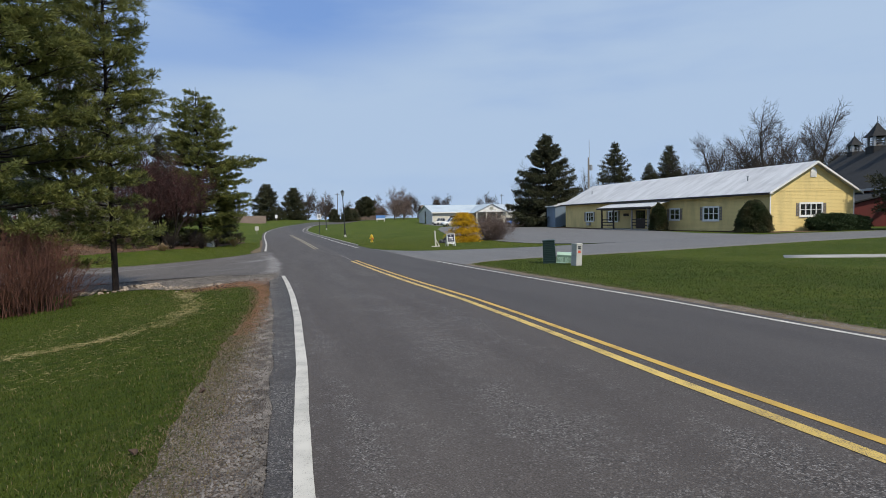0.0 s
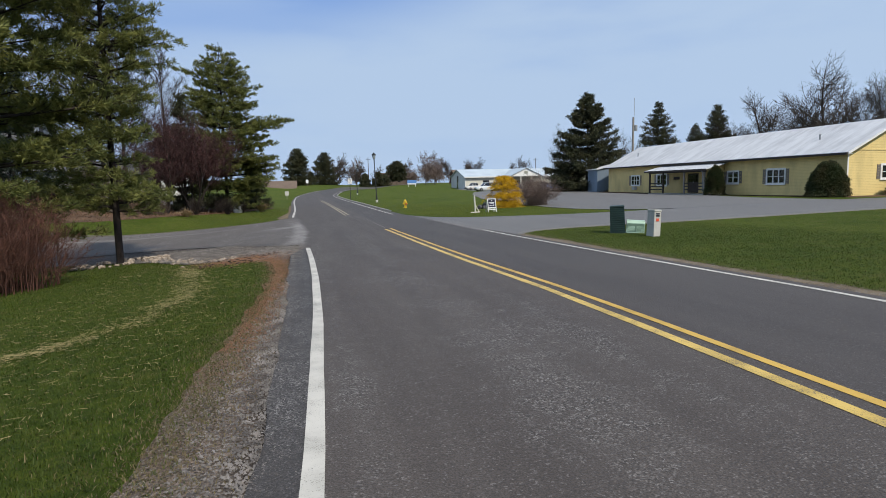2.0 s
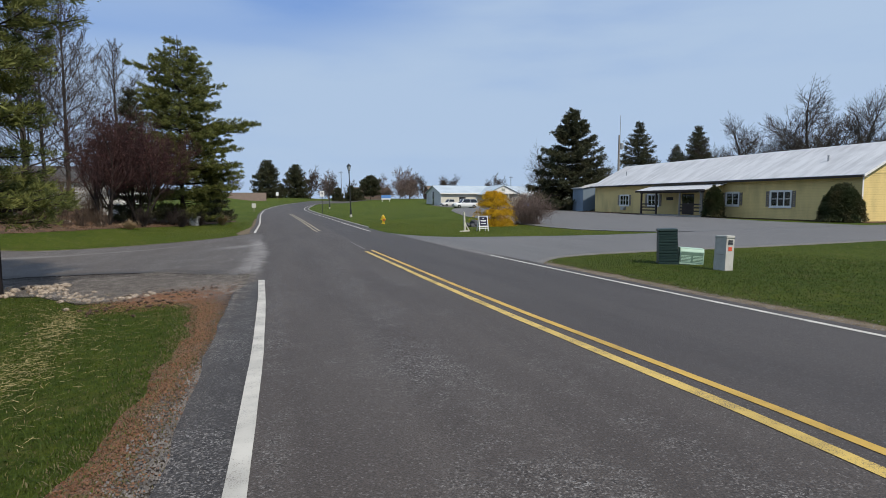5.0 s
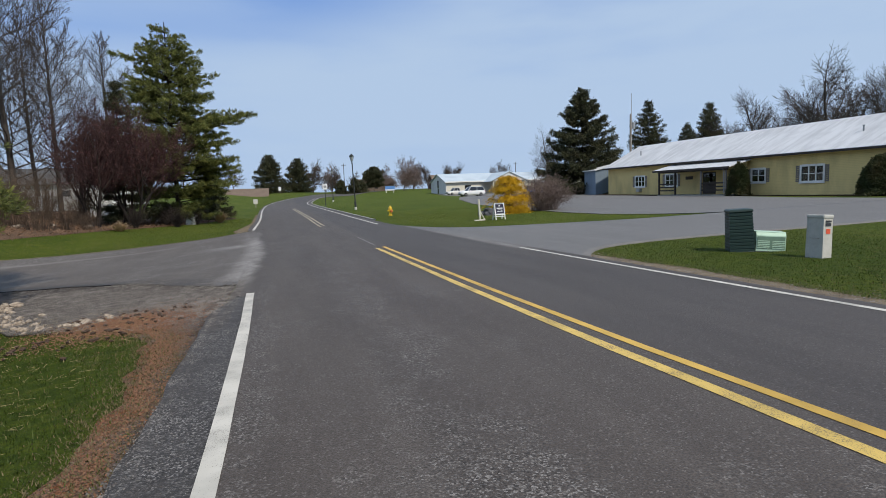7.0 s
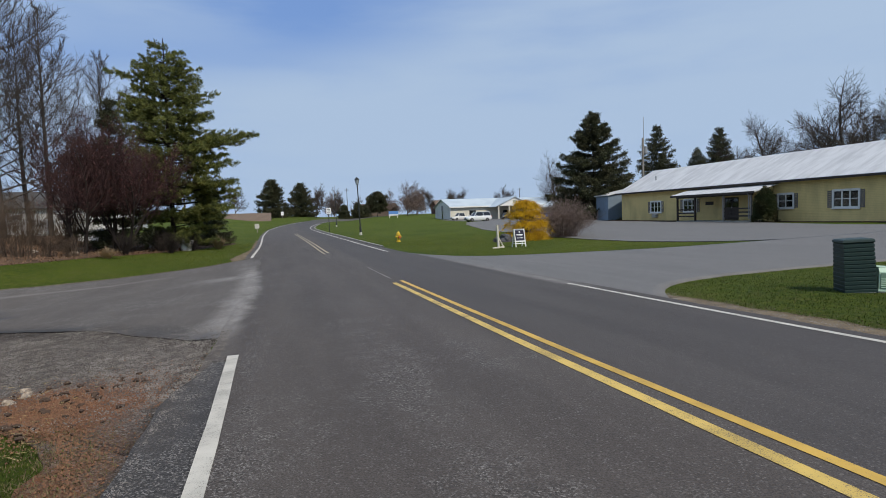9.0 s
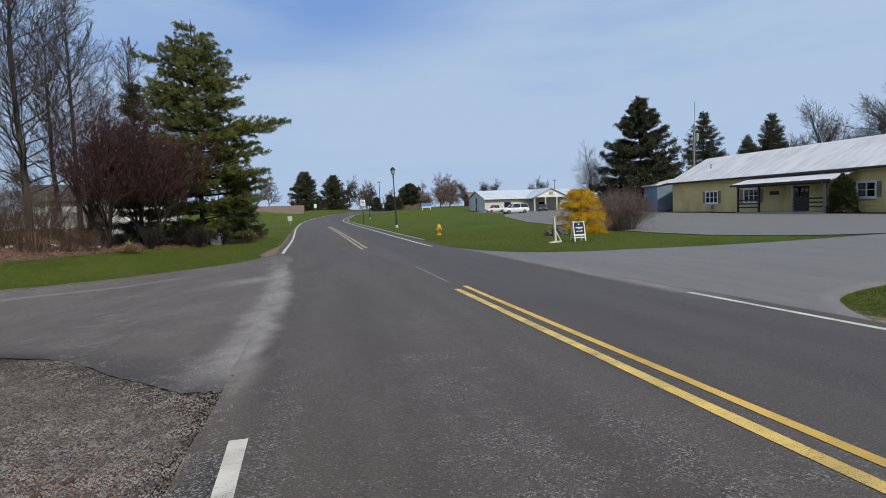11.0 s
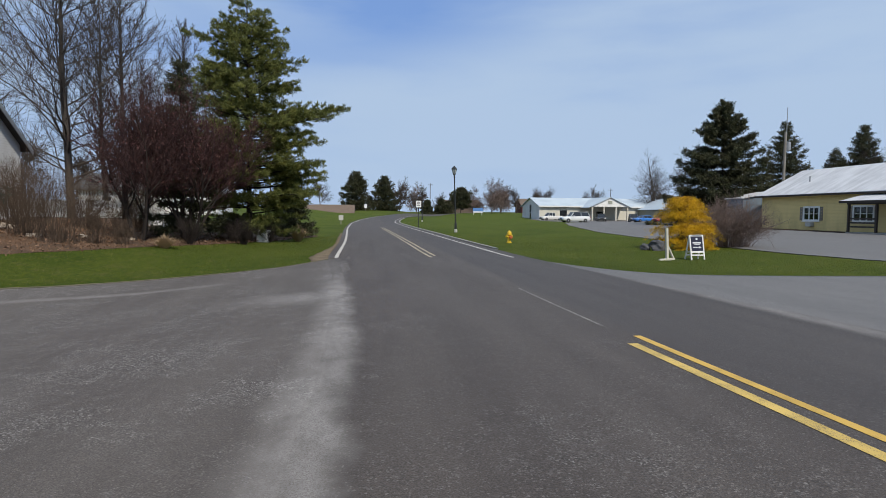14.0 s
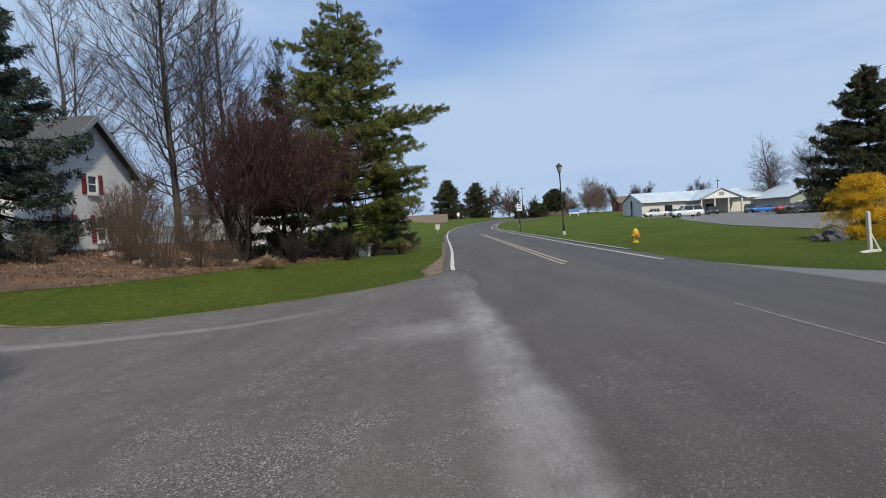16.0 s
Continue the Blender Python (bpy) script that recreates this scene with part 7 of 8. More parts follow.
def utility_cabinets():
    """Three roadside utility boxes, each a thing of its own."""
    # tall dark green ribbed pedestal
    t = thing("utility_pedestal", "dark green ribbed plastic utility pedestal on the lawn", "utility box", at(10.34, 18.03, -30) @ pose(0, 0, -0.07, 0, -2.5, 0) @ Matrix.Diagonal((1.07, 1.07, 0.99, 1)))
    prof = [(0.345, -0.03), (0.345, 0.05), (0.325, 0.07)]
    h, n = 0.84, 12
    for k in range(n):
        z = 0.08 + h * k / n
        r = 0.318 - 0.02 * k / n
        prof += [(r, z), (r, z + h / n * 0.62), (r - 0.014, z + h / n * 0.72), (r - 0.014, z + h / n * 0.92)]
    prof += [(0.305, 0.925), (0.312, 0.935), (0.305, 0.965), (0.27, 0.985)]
    part("cover", Bag().lathe(prof, 4, 0, 0, None, True), GREEN_DARK, t)
    part("base_flange", Bag().box(-0.285, -0.285, -0.03, 0.285, 0.285, 0.045, None, 0.015), GREEN_DARK, t)
    # low pale green louvred cabinet
    t = thing("louvred_cabinet", "low pale green louvred metal cabinet beside the pedestal", "utility box", at(10.86, 17.75, -30) @ pose(-0.06, 0, -0.05, 0, 3.5, 0) @ Matrix.Diagonal((0.74, 0.86, 0.95, 1)))
    part("body", Bag().prism([(-0.27, 0.06), (0.27, 0.06), (0.25, 0.40), (0.20, 0.47), (-0.20, 0.47), (-0.25, 0.40)], 0, -0.38, 0.38), GREEN_PALE, t)
    part("plinth", Bag().box(-0.43, -0.33, -0.04, 0.43, 0.33, 0.058, None, 0.012), GREEN_DARK, t)
    for side in (-0.19, 0.19):
        for k in range(7):
            z = 0.12 + 0.038 * k
            part("slat", Bag().box(side - 0.155, -0.285 + 0.0022 * k, z, side + 0.155, -0.262 + 0.002 * k, z + 0.018), GREEN_PALE, t)
    # sheet behind the slats, its darker green standing in for their shade
    part("recess", Bag().box(-0.355, -0.2745, 0.11, 0.355, -0.262, 0.38), GREEN_PALE_SHADED, t)
    part("lid_seam", Bag().box(-0.385, -0.205, 0.466, 0.385, 0.205, 0.482, None, 0.006), GREEN_PALE, t)
    # narrow putty-coloured pedestal, leaning a little
    t = thing("cable_pedestal", "narrow putty-grey cable pedestal leaning on the lawn", "utility box", at(10.5, 16.3, 3) @ pose(0, 0, -0.07, -1.0, 3.2, 0))
    part("body", Bag().prism([(-0.175, -0.05), (0.175, -0.05), (0.165, 0.82), (0.145, 0.845), (-0.15, 0.845), (-0.165, 0.82)], 0, -0.115, 0.115), PUTTY, t)
    part("cap", Bag().box(-0.128, -0.18, 0.80, 0.128, 0.178, 0.872, None, 0.016), PUTTY, t)
    part("base", Bag().box(-0.132, -0.192, -0.05, 0.132, 0.192, 0.05, None, 0.01), PUTTY, t)
    part("warning_sticker", Bag().box(-0.055, -0.1795, 0.52, 0.045, -0.1735, 0.61), ORANGE_RED, t, "faded orange-red sticker")
    part("label_plate", Bag().box(-0.07, -0.1795, 0.665, 0.06, -0.1735, 0.715), INK, t, "small dark printed label")
    part("label_plate", Bag().box(-0.07, -0.1835, 0.735, 0.06, -0.1775, 0.765), INK, t)
    part("seam", Bag().box(-0.118, -0.1, 0.43, -0.1125, 0.1, 0.436), SHUTTER, t)


utility_cabinets()


def hydrant(m):
    t = thing("fire_hydrant", "yellow fire hydrant with faded red outlet caps", "fire hydrant", m)
    part("barrel", Bag().lathe([(0.15, -0.05), (0.15, 0.04), (0.105, 0.05), (0.10, 0.20), (0.105, 0.40), (0.145, 0.42), (0.145, 0.46), (0.12, 0.47)], 16), HYDRANT_YELLOW, t, smooth=False)
    part("bonnet", Bag().lathe([(0.135, 0.47), (0.135, 0.50), (0.125, 0.56), (0.085, 0.62), (0.04, 0.645), (0.035, 0.69), (0.02, 0.70)], 16), HYDRANT_YELLOW, t)
    for a, r, z in ((0, 0.055, 0.34), (180, 0.055, 0.34), (-90, 0.075, 0.30)):
        part("outlet_cap", Bag().lathe([(r, 0.08), (r, 0.17), (r * 1.2, 0.175), (r * 1.2, 0.205), (r * 0.45, 0.21), (r * 0.4, 0.235)], 12, 0, 0, pose(0, 0, z, 0, 0, a) @ pose(0, 0, 0, 0, 90, 0)), HYDRANT_RED if a == -90 else HYDRANT_YELLOW, t)
    for k in range(8):
        a = math.pi * k / 4
        part("bolt", Bag().lathe([(0.012, 0.455), (0.012, 0.48), (0.006, 0.484)], 6, 0.13 * math.cos(a), 0.13 * math.sin(a)), HYDRANT_YELLOW, t)


hydrant(at(8.55, 48.75, 20, 0.02))


def street_lamp(m, tall, label):
    t = thing("street_lamp", label, "street lamp", m, "street lamps")
    part("base_sleeve", Bag().lathe([(0.13, -0.1), (0.13, 0.22), (0.11, 0.27)], 12), PUTTY, t, "pale base sleeve")
    part("pole", Bag().lathe([(0.105, 0.2), (0.10, 0.75), (0.075, 0.82), (0.06, 0.9), (0.045, tall - 0.95), (0.075, tall - 0.93), (0.075, tall - 0.88), (0.05, tall - 0.85), (0.05, tall - 0.72)], 12), BLACK_METAL, t)
    ln = part("lantern", Bag().lathe([(0.05, tall - 0.73), (0.13, tall - 0.70), (0.13, tall - 0.67), (0.09, tall - 0.66)], 8), BLACK_METAL, t)
    part("glass", Bag().lathe([(0.10, tall - 0.66), (0.20, tall - 0.26)], 8), LANTERN_GLASS, ln, "frosted lantern glass")
    for k in range(8):
        a = 2 * math.pi * k / 8
        c, s = math.cos(a), math.sin(a)
        part("rib", Bag().tube([(0.105 * c, 0.105 * s, tall - 0.66), (0.206 * c, 0.206 * s, tall - 0.26)], 0.012, 4), BLACK_METAL, ln)
    part("cap", Bag().lathe([(0.235, tall - 0.26), (0.235, tall - 0.23), (0.15, tall - 0.12), (0.06, tall - 0.06), (0.05, tall - 0.02), (0.015, tall)], 8), BLACK_METAL, ln)


street_lamp(at(8.1, 64.3) @ pose(0, 0, 0, 0, -2.0, 0), 5.4, "black lantern street lamp leaning slightly on the lawn")
street_lamp(at(10.2, 111.0), 5.6, "distant black lantern street lamp by the bend")


def notice_board(m):
    t = thing("a_frame_sign", "white A-frame sign with a navy panel and pale print", "sign", m)
    lean = pose(0, 0, 0, -9, 0, 0)
    back = pose(0, 0.30, 0, 11, 0, 0)
    for mm in (lean, back):
        fr = part("frame", Bag().box(-0.32, -0.018, 0.0, -0.265, 0.018, 0.88, mm, 0.006).box(0.265, -0.018, 0.0, 0.32, 0.018, 0.88, mm, 0.006).box(-0.265, -0.017, 0.825, 0.265, 0.017, 0.88, mm).box(-0.265, -0.017, 0.245, 0.265, 0.017, 0.31, mm), TRIM, t)
        part("foot_arch", Bag().box(-0.265, -0.014, 0.145, 0.265, 0.014, 0.185, mm), TRIM, fr)
    p = part("panel", Bag().box(-0.262, -0.012, 0.312, 0.262, 0.012, 0.822, lean), NAVY, t, "navy panel with pale print")
    for x0, x1, z0, z1 in ((-0.04, 0.04, 0.70, 0.765), (-0.19, 0.19, 0.575, 0.625), (-0.13, 0.13, 0.535, 0.555), (-0.19, 0.10, 0.425, 0.455)):
        part("print", Bag().box(x0, -0.0165, z0, x1, -0.0125, z1, lean), PRINT_WHITE, p)
    part("arrow", Bag().add([lean @ Vector(q) for q in ((0.10, -0.0165, 0.40), (0.19, -0.0165, 0.44), (0.10, -0.0165, 0.48), (0.10, -0.0126, 0.40), (0.19, -0.0126, 0.44), (0.10, -0.0126, 0.48))], [(0, 1, 2), (5, 4, 3), (0, 3, 4, 1), (1, 4, 5, 2), (2, 5, 3, 0)]), PRINT_WHITE, p)
    part("hinge", Bag().box(-0.2, 0.10, 0.845, 0.2, 0.19, 0.862), GREY_METAL, t)


notice_board(at(12.1, 36.35, 14))

post = thing("timber_post", "pale timber post on a splayed foot in the grass", "post", at(10.95, 36.35, 10) @ pose(0, 0, 0, 0, -3.5, 0))
part("upright", Bag().box(-0.045, -0.045, 0.0, 0.045, 0.045, 1.12, None, 0.008), PALE_WOOD, post)
part("foot", Bag().box(-0.32, -0.05, -0.01, 0.30, 0.05, 0.065, None, 0.008), PALE_WOOD, post)
part("brace", Bag().box(-0.022, -0.035, 0.0, 0.022, 0.035, 0.52, pose(0.26, 0, 0.05, 0, -27, 0)), PALE_WOOD, post)

rs = thing("road_sign", "white road sign plate on a dark post", "road sign", at(6.1, 75.3))
part("post", Bag().box(-0.035, -0.035, -0.2, 0.035, 0.035, 2.9), BLACK_METAL, rs)
part("plate", Bag().box(-0.26, -0.06, 2.1, 0.26, -0.036, 2.75, None, 0.008), PRINT_WHITE, rs)
for z in (2.58, 2.43, 2.28):
    part("print", Bag().box(-0.16, -0.066, z, 0.16, -0.0605, z + 0.05), INK, rs)

bs = thing("blue_sign_board", "blue and white notice board across the lawn", "sign", at(34.4, 185))
part("board", Bag().box(-1.5, -0.08, 0.7, 1.5, 0.08, 2.1, None, 0.02), BLUE_SIGN, bs)
part("lower_panel", Bag().box(-1.45, -0.1, 0.72, 1.45, -0.082, 1.1), PRINT_WHITE, bs)
for x in (-1.2, 1.2):
    part("post", Bag().box(x - 0.08, -0.07, -0.2, x + 0.08, 0.07, 0.7), PRINT_WHITE, bs)

up = thing("utility_pole", "weathered grey utility pole with a box and a thin mast", "utility pole", at(46.0, 75.1))
part("pole", Bag().lathe([(0.17, -0.3), (0.12, 10.2), (0.10, 10.25)], 10), GREY_WOOD, up)
part("mast", Bag().lathe([(0.045, 9.2), (0.035, 12.9), (0.01, 12.95)], 6, 0.13, 0), GREY_METAL, up)
part("transformer", Bag().lathe([(0.0, 8.3), (0.24, 8.32), (0.24, 9.1), (0.2, 9.16), (0.0, 9.18)], 12, 0.36, -0.05), GREY_METAL, up)
part("bracket", Bag().box(0.05, -0.08, 8.6, 0.2, 0.0, 8.75), GREY_METAL, up)
up = thing("thin_mast", "thin dark mast behind the yellow building", "mast", at(45.2, 80.5))
part("mast", Bag().lathe([(0.06, -0.3), (0.045, 8.7), (0.01, 8.75)], 6), GREY_METAL, up)
for x, y, h in ((-18.0, 140.0, 8.8), (25.5, 230.0, 11.0), (97, 233, 10.0), (-13, 152, 8)):
    up = thing("distant_pole", "distant utility pole with a cross-arm", "utility pole", at(x, y), "distant poles")
    part("pole", Bag().lathe([(0.14, -0.3), (0.10, h)], 8), BARK, up)
    part("cross_arm", Bag().box(-0.9, -0.06, h - 0.7, 0.9, 0.06, h - 0.55), BARK, up)

# white board fence behind the bed
fence = thing("board_fence", "white board fence behind the bare trees", "fence", pose(0, 0, 0))
for k in range(11):
    x = -11.3 - 2.4 * k
    z = lie(x, 62)
    part("post", Bag().box(x - 0.06, 61.94, z - 0.5, x + 0.06, 62.06, z + 1.32), TRIM, fence)
    if k < 10:
        zb = (z + lie(x - 2.4, 62)) / 2
        for h in (-0.2, 0.09, 0.38, 0.67, 0.96):
            part("board", Bag().box(x - 2.34, 61.97, zb + h, x - 0.06, 62.03, zb + h + 0.27), TRIM, fence)

ub = thing("pale_utility_box", "pale grey slant-topped utility box at the bed's edge", "utility box", at(-5.0, 50.9, 12) @ pose(0, 0, 0, 0, 8, 0))
part("body", Bag().prism([(-0.22, -0.1), (0.22, -0.1), (0.22, 0.50), (-0.22, 0.66)], 0, -0.33, 0.33), PRINT_WHITE, ub)
part("lid", Bag().prism([(-0.25, 0.68), (0.25, 0.515), (0.25, 0.545), (-0.25, 0.71)], 0, -0.36, 0.36), TRIM, ub)
ub = thing("pale_utility_box", "pale box standing behind the plum trees", "utility box", at(-11.4, 54.5, -5))
part("body", Bag().box(-0.7, -0.4, -0.1, 0.7, 0.4, 0.85, None, 0.03), PRINT_WHITE, ub)
part("lid", Bag().box(-0.75, -0.45, 0.855, 0.75, 0.45, 0.92, None, 0.02), TRIM, ub)
mk = thing("marker_post", "thin stake beside the side road", "post", at(-7.0, 20.6))
part("stake", Bag().box(-0.02, -0.02, -0.1, 0.02, 0.02, 0.95), GREY_WOOD, mk)
mk = thing("bank_marker", "small pale sign on the grass bank", "sign", at(1.6, 190))
part("plate", Bag().box(-0.4, -0.04, 0.9, 0.4, 0.04, 2.0), PRINT_WHITE, mk)
part("post", Bag().box(-0.06, -0.05, -0.2, 0.06, 0.05, 0.89), GREY_WOOD, mk)
mk = thing("bank_marker", "small pale sign on the grass bank", "sign", at(-2.2, 94))
part("plate", Bag().box(-0.3, -0.04, 0.6, 0.3, 0.04, 1.25), PUTTY, mk)
part("post", Bag().box(-0.05, -0.04, -0.2, 0.05, 0.04, 0.59), GREY_WOOD, mk)


# ---- parked cars ----
def car(m, colour, label, kind="suv"):
    """A parked car, nose to -x."""
    t = thing("parked_car", label, "car", m, "parked cars")
    L, W, belt, roof = (4.75, 1.88, 1.02, 1.74) if kind == "suv" else (4.7, 1.82, 0.92, 1.45) if kind == "sedan" else (5.6, 1.98, 1.08, 1.85)
    paint = car_paint("car_paint_" + label.split()[0], colour)
    hw = W / 2
    # lower body: cross-sections along the length, (x share, half width, low, high)
    secs = [(0.0, 0.78, 0.42, 0.70), (0.03, 0.90, 0.32, 0.84), (0.12, 0.98, 0.26, 0.92), (0.26, 1.0, 0.24, belt - 0.02), (0.5, 1.0, 0.24, belt), (0.8, 1.0, 0.24, belt + 0.02), (0.94, 0.97, 0.28, belt + 0.01), (0.985, 0.92, 0.36, belt - 0.06), (1.0, 0.84, 0.45, belt - 0.2)]
    vs, fs = [], []
    for x, w, lo, hi in secs:
        a = hw * w
        vs += [(L * (x - 0.5), y, z) for y, z in ((-a * 0.93, lo), (-a, lo + 0.12), (-a, (lo + hi) / 2), (-a * 0.985, hi - 0.10), (-a * 0.90, hi), (a * 0.90, hi), (a * 0.985, hi - 0.10), (a, (lo + hi) / 2), (a, lo + 0.12), (a * 0.93, lo))]
    for i in range(len(secs) - 1):
        for k in range(10):
            j = (k + 1) % 10
            fs.append((i * 10 + k, i * 10 + j, (i + 1) * 10 + j, (i + 1) * 10 + k))
    fs += [tuple(range(9, -1, -1)), tuple(range((len(secs) - 1) * 10, len(secs) * 10))]
    part("body", Bag().add(vs, fs), paint, t, smooth=True)
    x0, x1, x2, x3 = (0.28, 0.40, 0.90, 0.97) if kind == "suv" else (0.27, 0.42, 0.70, 0.86) if kind == "sedan" else (0.26, 0.36, 0.58, 0.61)
    zz = belt - 0.02

    def house_at(inset, top):
        out = []
        for x, z, w in ((x0, zz, 0.90), (x1, top, 0.74), (x2, top - 0.03, 0.74), (x3, zz, 0.88)):
            out += [(L * (x - 0.5), -hw * w + inset, z), (L * (x - 0.5), hw * w - inset, z)]
        return out

    g = house_at(0.0, roof - 0.06)
    part("glasshouse", Bag().add(g, [(0, 1, 3, 2), (4, 5, 7, 6), (0, 2, 4, 6), (1, 7, 5, 3), (2, 3, 5, 4), (0, 6, 7, 1)]), CAR_GLASS, t, "dark window glass")
    r0, r1 = L * (x1 - 0.5) - 0.05, L * (x2 - 0.5) + 0.06
    part("roof_panel", Bag().box(r0, -hw * 0.75, roof - 0.065, r1, hw * 0.75, roof, None, 0.03), paint, t)
    for s in (-1, 1):
        for xa, xb, za, wb in ((x0, x1, zz, 0.74), (x3, x2, zz, 0.74)):
            part("pillar", Bag().tube([(L * (xa - 0.5), s * hw * 0.895, za), (L * (xb - 0.5), s * hw * wb, roof - 0.05)], 0.045, 5), paint, t)
        xm = (x1 + x2) / 2
        part("pillar", Bag().tube([(L * (xm - 0.5), s * hw * 0.89, zz), (L * (xm - 0.5), s * hw * 0.745, roof - 0.05)], 0.035, 5), paint, t)
        part("mirror", Bag().box(L * (x0 - 0.5) + 0.35, s * hw * 1.0 - 0.02, zz, L * (x0 - 0.5) + 0.5, s * hw * 1.0 + s * 0.16 + 0.02, zz + 0.16, None, 0.02) if s > 0 else Bag().box(L * (x0 - 0.5) + 0.35, -hw - 0.16, zz, L * (x0 - 0.5) + 0.5, -hw + 0.02, zz + 0.16, None, 0.02), paint, t)
        part("headlight", Bag().box(-L * 0.492, s * hw * 0.68 - 0.16, 0.64, -L * 0.455, s * hw * 0.68 + 0.16, 0.78, None, 0.02), LAMP_CLEAR, t)
        part("tail_light", Bag().box(L * 0.47, s * hw * 0.80 - 0.09, 0.72, L * 0.499, s * hw * 0.80 + 0.09, 0.98, None, 0.02), LAMP_RED, t)
    for x in (0.185, 0.80):
        for s in (-1, 1):
            wm = pose(L * (x - 0.5), s * (hw - 0.10), 0.34, 90, 0, 0)
            tyre = part("wheel", Bag().lathe([(0.20, -0.115), (0.31, -0.12), (0.345, -0.08), (0.345, 0.08), (0.31, 0.12), (0.20, 0.115)], 20, 0, 0, wm), RUBBER, t)
            part("rim", Bag().lathe([(0.03, -0.118), (0.21, -0.112), (0.22, -0.05), (0.22, 0.05), (0.21, 0.112), (0.03, 0.118)], 12, 0, 0, wm), CHROME, tyre)
    part("bumper_trim", Bag().box(-L * 0.505, -hw * 0.7, 0.36, -L * 0.47, hw * 0.7, 0.52, None, 0.03), BLACK_METAL, t)
    part("grille", Bag().box(-L * 0.503, -hw * 0.4, 0.60, -L * 0.48, hw * 0.4, 0.76, None, 0.02), BLACK_METAL, t)
    if kind == "pickup":
        part("bed", Bag().box(L * 0.12, -hw * 0.84, belt - 0.02, L * 0.475, hw * 0.84, belt + 0.03), BLACK_METAL, t)


car(at(34.6, 107.2, 4), (0.62, 0.63, 0.64), "white sport utility car parked at the lawn's edge")
car(at(44.6, 148.6, 12), (0.60, 0.58, 0.55), "cream pickup truck parked at the cream building", "pickup")
car(at(49.0, 148.2, 80), (0.03, 0.03, 0.033), "charcoal car parked beside the pickup", "sedan")
car(at(53.8, 141.5, 75), (0.025, 0.022, 0.022), "black sport utility car parked before the portico")
car(at(58.7, 131.0, 8), (0.03, 0.16, 0.50), "blue car parked in the lot", "sedan")
car(at(60.6, 126.5, 15), (0.42, 0.03, 0.03), "red car parked in the lot", "sedan")
car(at(59.6, 137.5, 70), (0.04, 0.045, 0.06), "navy sport utility car parked behind the blue car")
car(at(54.2, 111.5, 10), (0.022, 0.022, 0.025), "black sedan parked in the lot", "sedan")
car(at(58.5, 116.5, 12), (0.05, 0.035, 0.035), "maroon sport utility car parked behind the black sedan")
car(at(-27.0, 84.0, 5), (0.62, 0.62, 0.62), "silver car parked by the white house", "sedan")

# ---- grass, straw, litter and loose gravel ----
def blades(x, y, tall, wide, gen, lean=0.5, lift=0.0):
    """Grass blades at plan points: one bent blade each."""
    n = len(x)
    z = height(x, y) + lift - 0.004
    a = gen.uniform(0, 2 * np.pi, n)
    h = tall * gen.uniform(0.55, 1.3, n)
    b = gen.uniform(0.1, 1, n) * lean * h
    base = np.stack([x, y, z], -1)
    d = np.stack([np.cos(a), np.sin(a), 0 * a], -1)
    s = np.stack([-np.sin(a), np.cos(a), 0 * a], -1) * (wide * gen.uniform(0.6, 1.3, n))[:, None] * 0.5
    up = np.stack([0 * h, 0 * h, h], -1)
    mid = base + d * (b * 0.35)[:, None] + up * 0.62
    tip = base + d * b[:, None] + up * 0.95
    v = np.stack([base - s, base + s, mid + s * 0.8, mid - s * 0.8, tip], 1).reshape(-1, 3)
    i = np.arange(n)[:, None] * 5
    f = np.concatenate([i + [0, 1, 2], i + [0, 2, 3], i + [3, 2, 4]])
    return v, f


def lumps(x, y, scale, seed):
    return 0.5 + 0.5 * np.sin(x * scale + seed + 1.3 * np.sin(y * scale * 0.7)) * np.sin(y * scale * 1.1 + seed * 2 + 1.1 * np.sin(x * scale * 0.8))


def scatter(n, x0, x1, y0, y1, gen, keep):
    x, y = gen.uniform(x0, x1, n), gen.uniform(y0, y1, n)
    rim = np.minimum(np.minimum(x - x0, x1 - x), np.minimum(y - y0, y1 - y))
    k = keep(x, y) & (rim > gen.uniform(0, 1.6, n) ** 1.3)
    return x[k], y[k]


def left_lawn(x, y):
    fade = np.random.default_rng(5).uniform(0, 1, x.shape)
    soil = np.exp(-(((x + 1.0) / 0.7) ** 2 + ((y - 16.2) / 0.7) ** 2))
    return (y < apron_front(x) + 0.25 * (1 - fade ** 2)) & (x < shoulder_left(y) + 0.16 - 0.50 * fade ** 3) & (soil < fade * 0.8 + 0.1)


gen = np.random.default_rng(200)
sets = []
x, y = scatter(190000, -5.8, 1.4, -0.6, 20.6, gen, left_lawn)
sets.append(blades(x, y, 0.030, 0.0058, gen, 1.3))
x, y = scatter(110000, -3.6, 1.0, -0.4, 10.5, gen, left_lawn)
sets.append(blades(x, y, 0.026, 0.0046, gen, 1.4))
x, y = scatter(60000, -14, -3.4, 2.0, 21.5, gen, left_lawn)
sets.append(blades(x, y, 0.036, 0.009, gen, 1.0))
x, y = scatter(9000, -5.0, -0.2, 1.2, 18.8, gen, lambda a, b: left_lawn(a, b) & (lumps(a, b, 2.1, 1.0) > 0.66))
sets.append(blades(x, y, 0.055, 0.006, gen, 1.4))


def right_lawn(x, y):
    fade = np.random.default_rng(6).uniform(0, 1, x.shape)
    return (y < drive_near(x) - 0.05) & (x > 7.60 + 0.14 * wave(y, 6.1, 0.8, 2.2, 5.3) - 0.35 * fade ** 3)


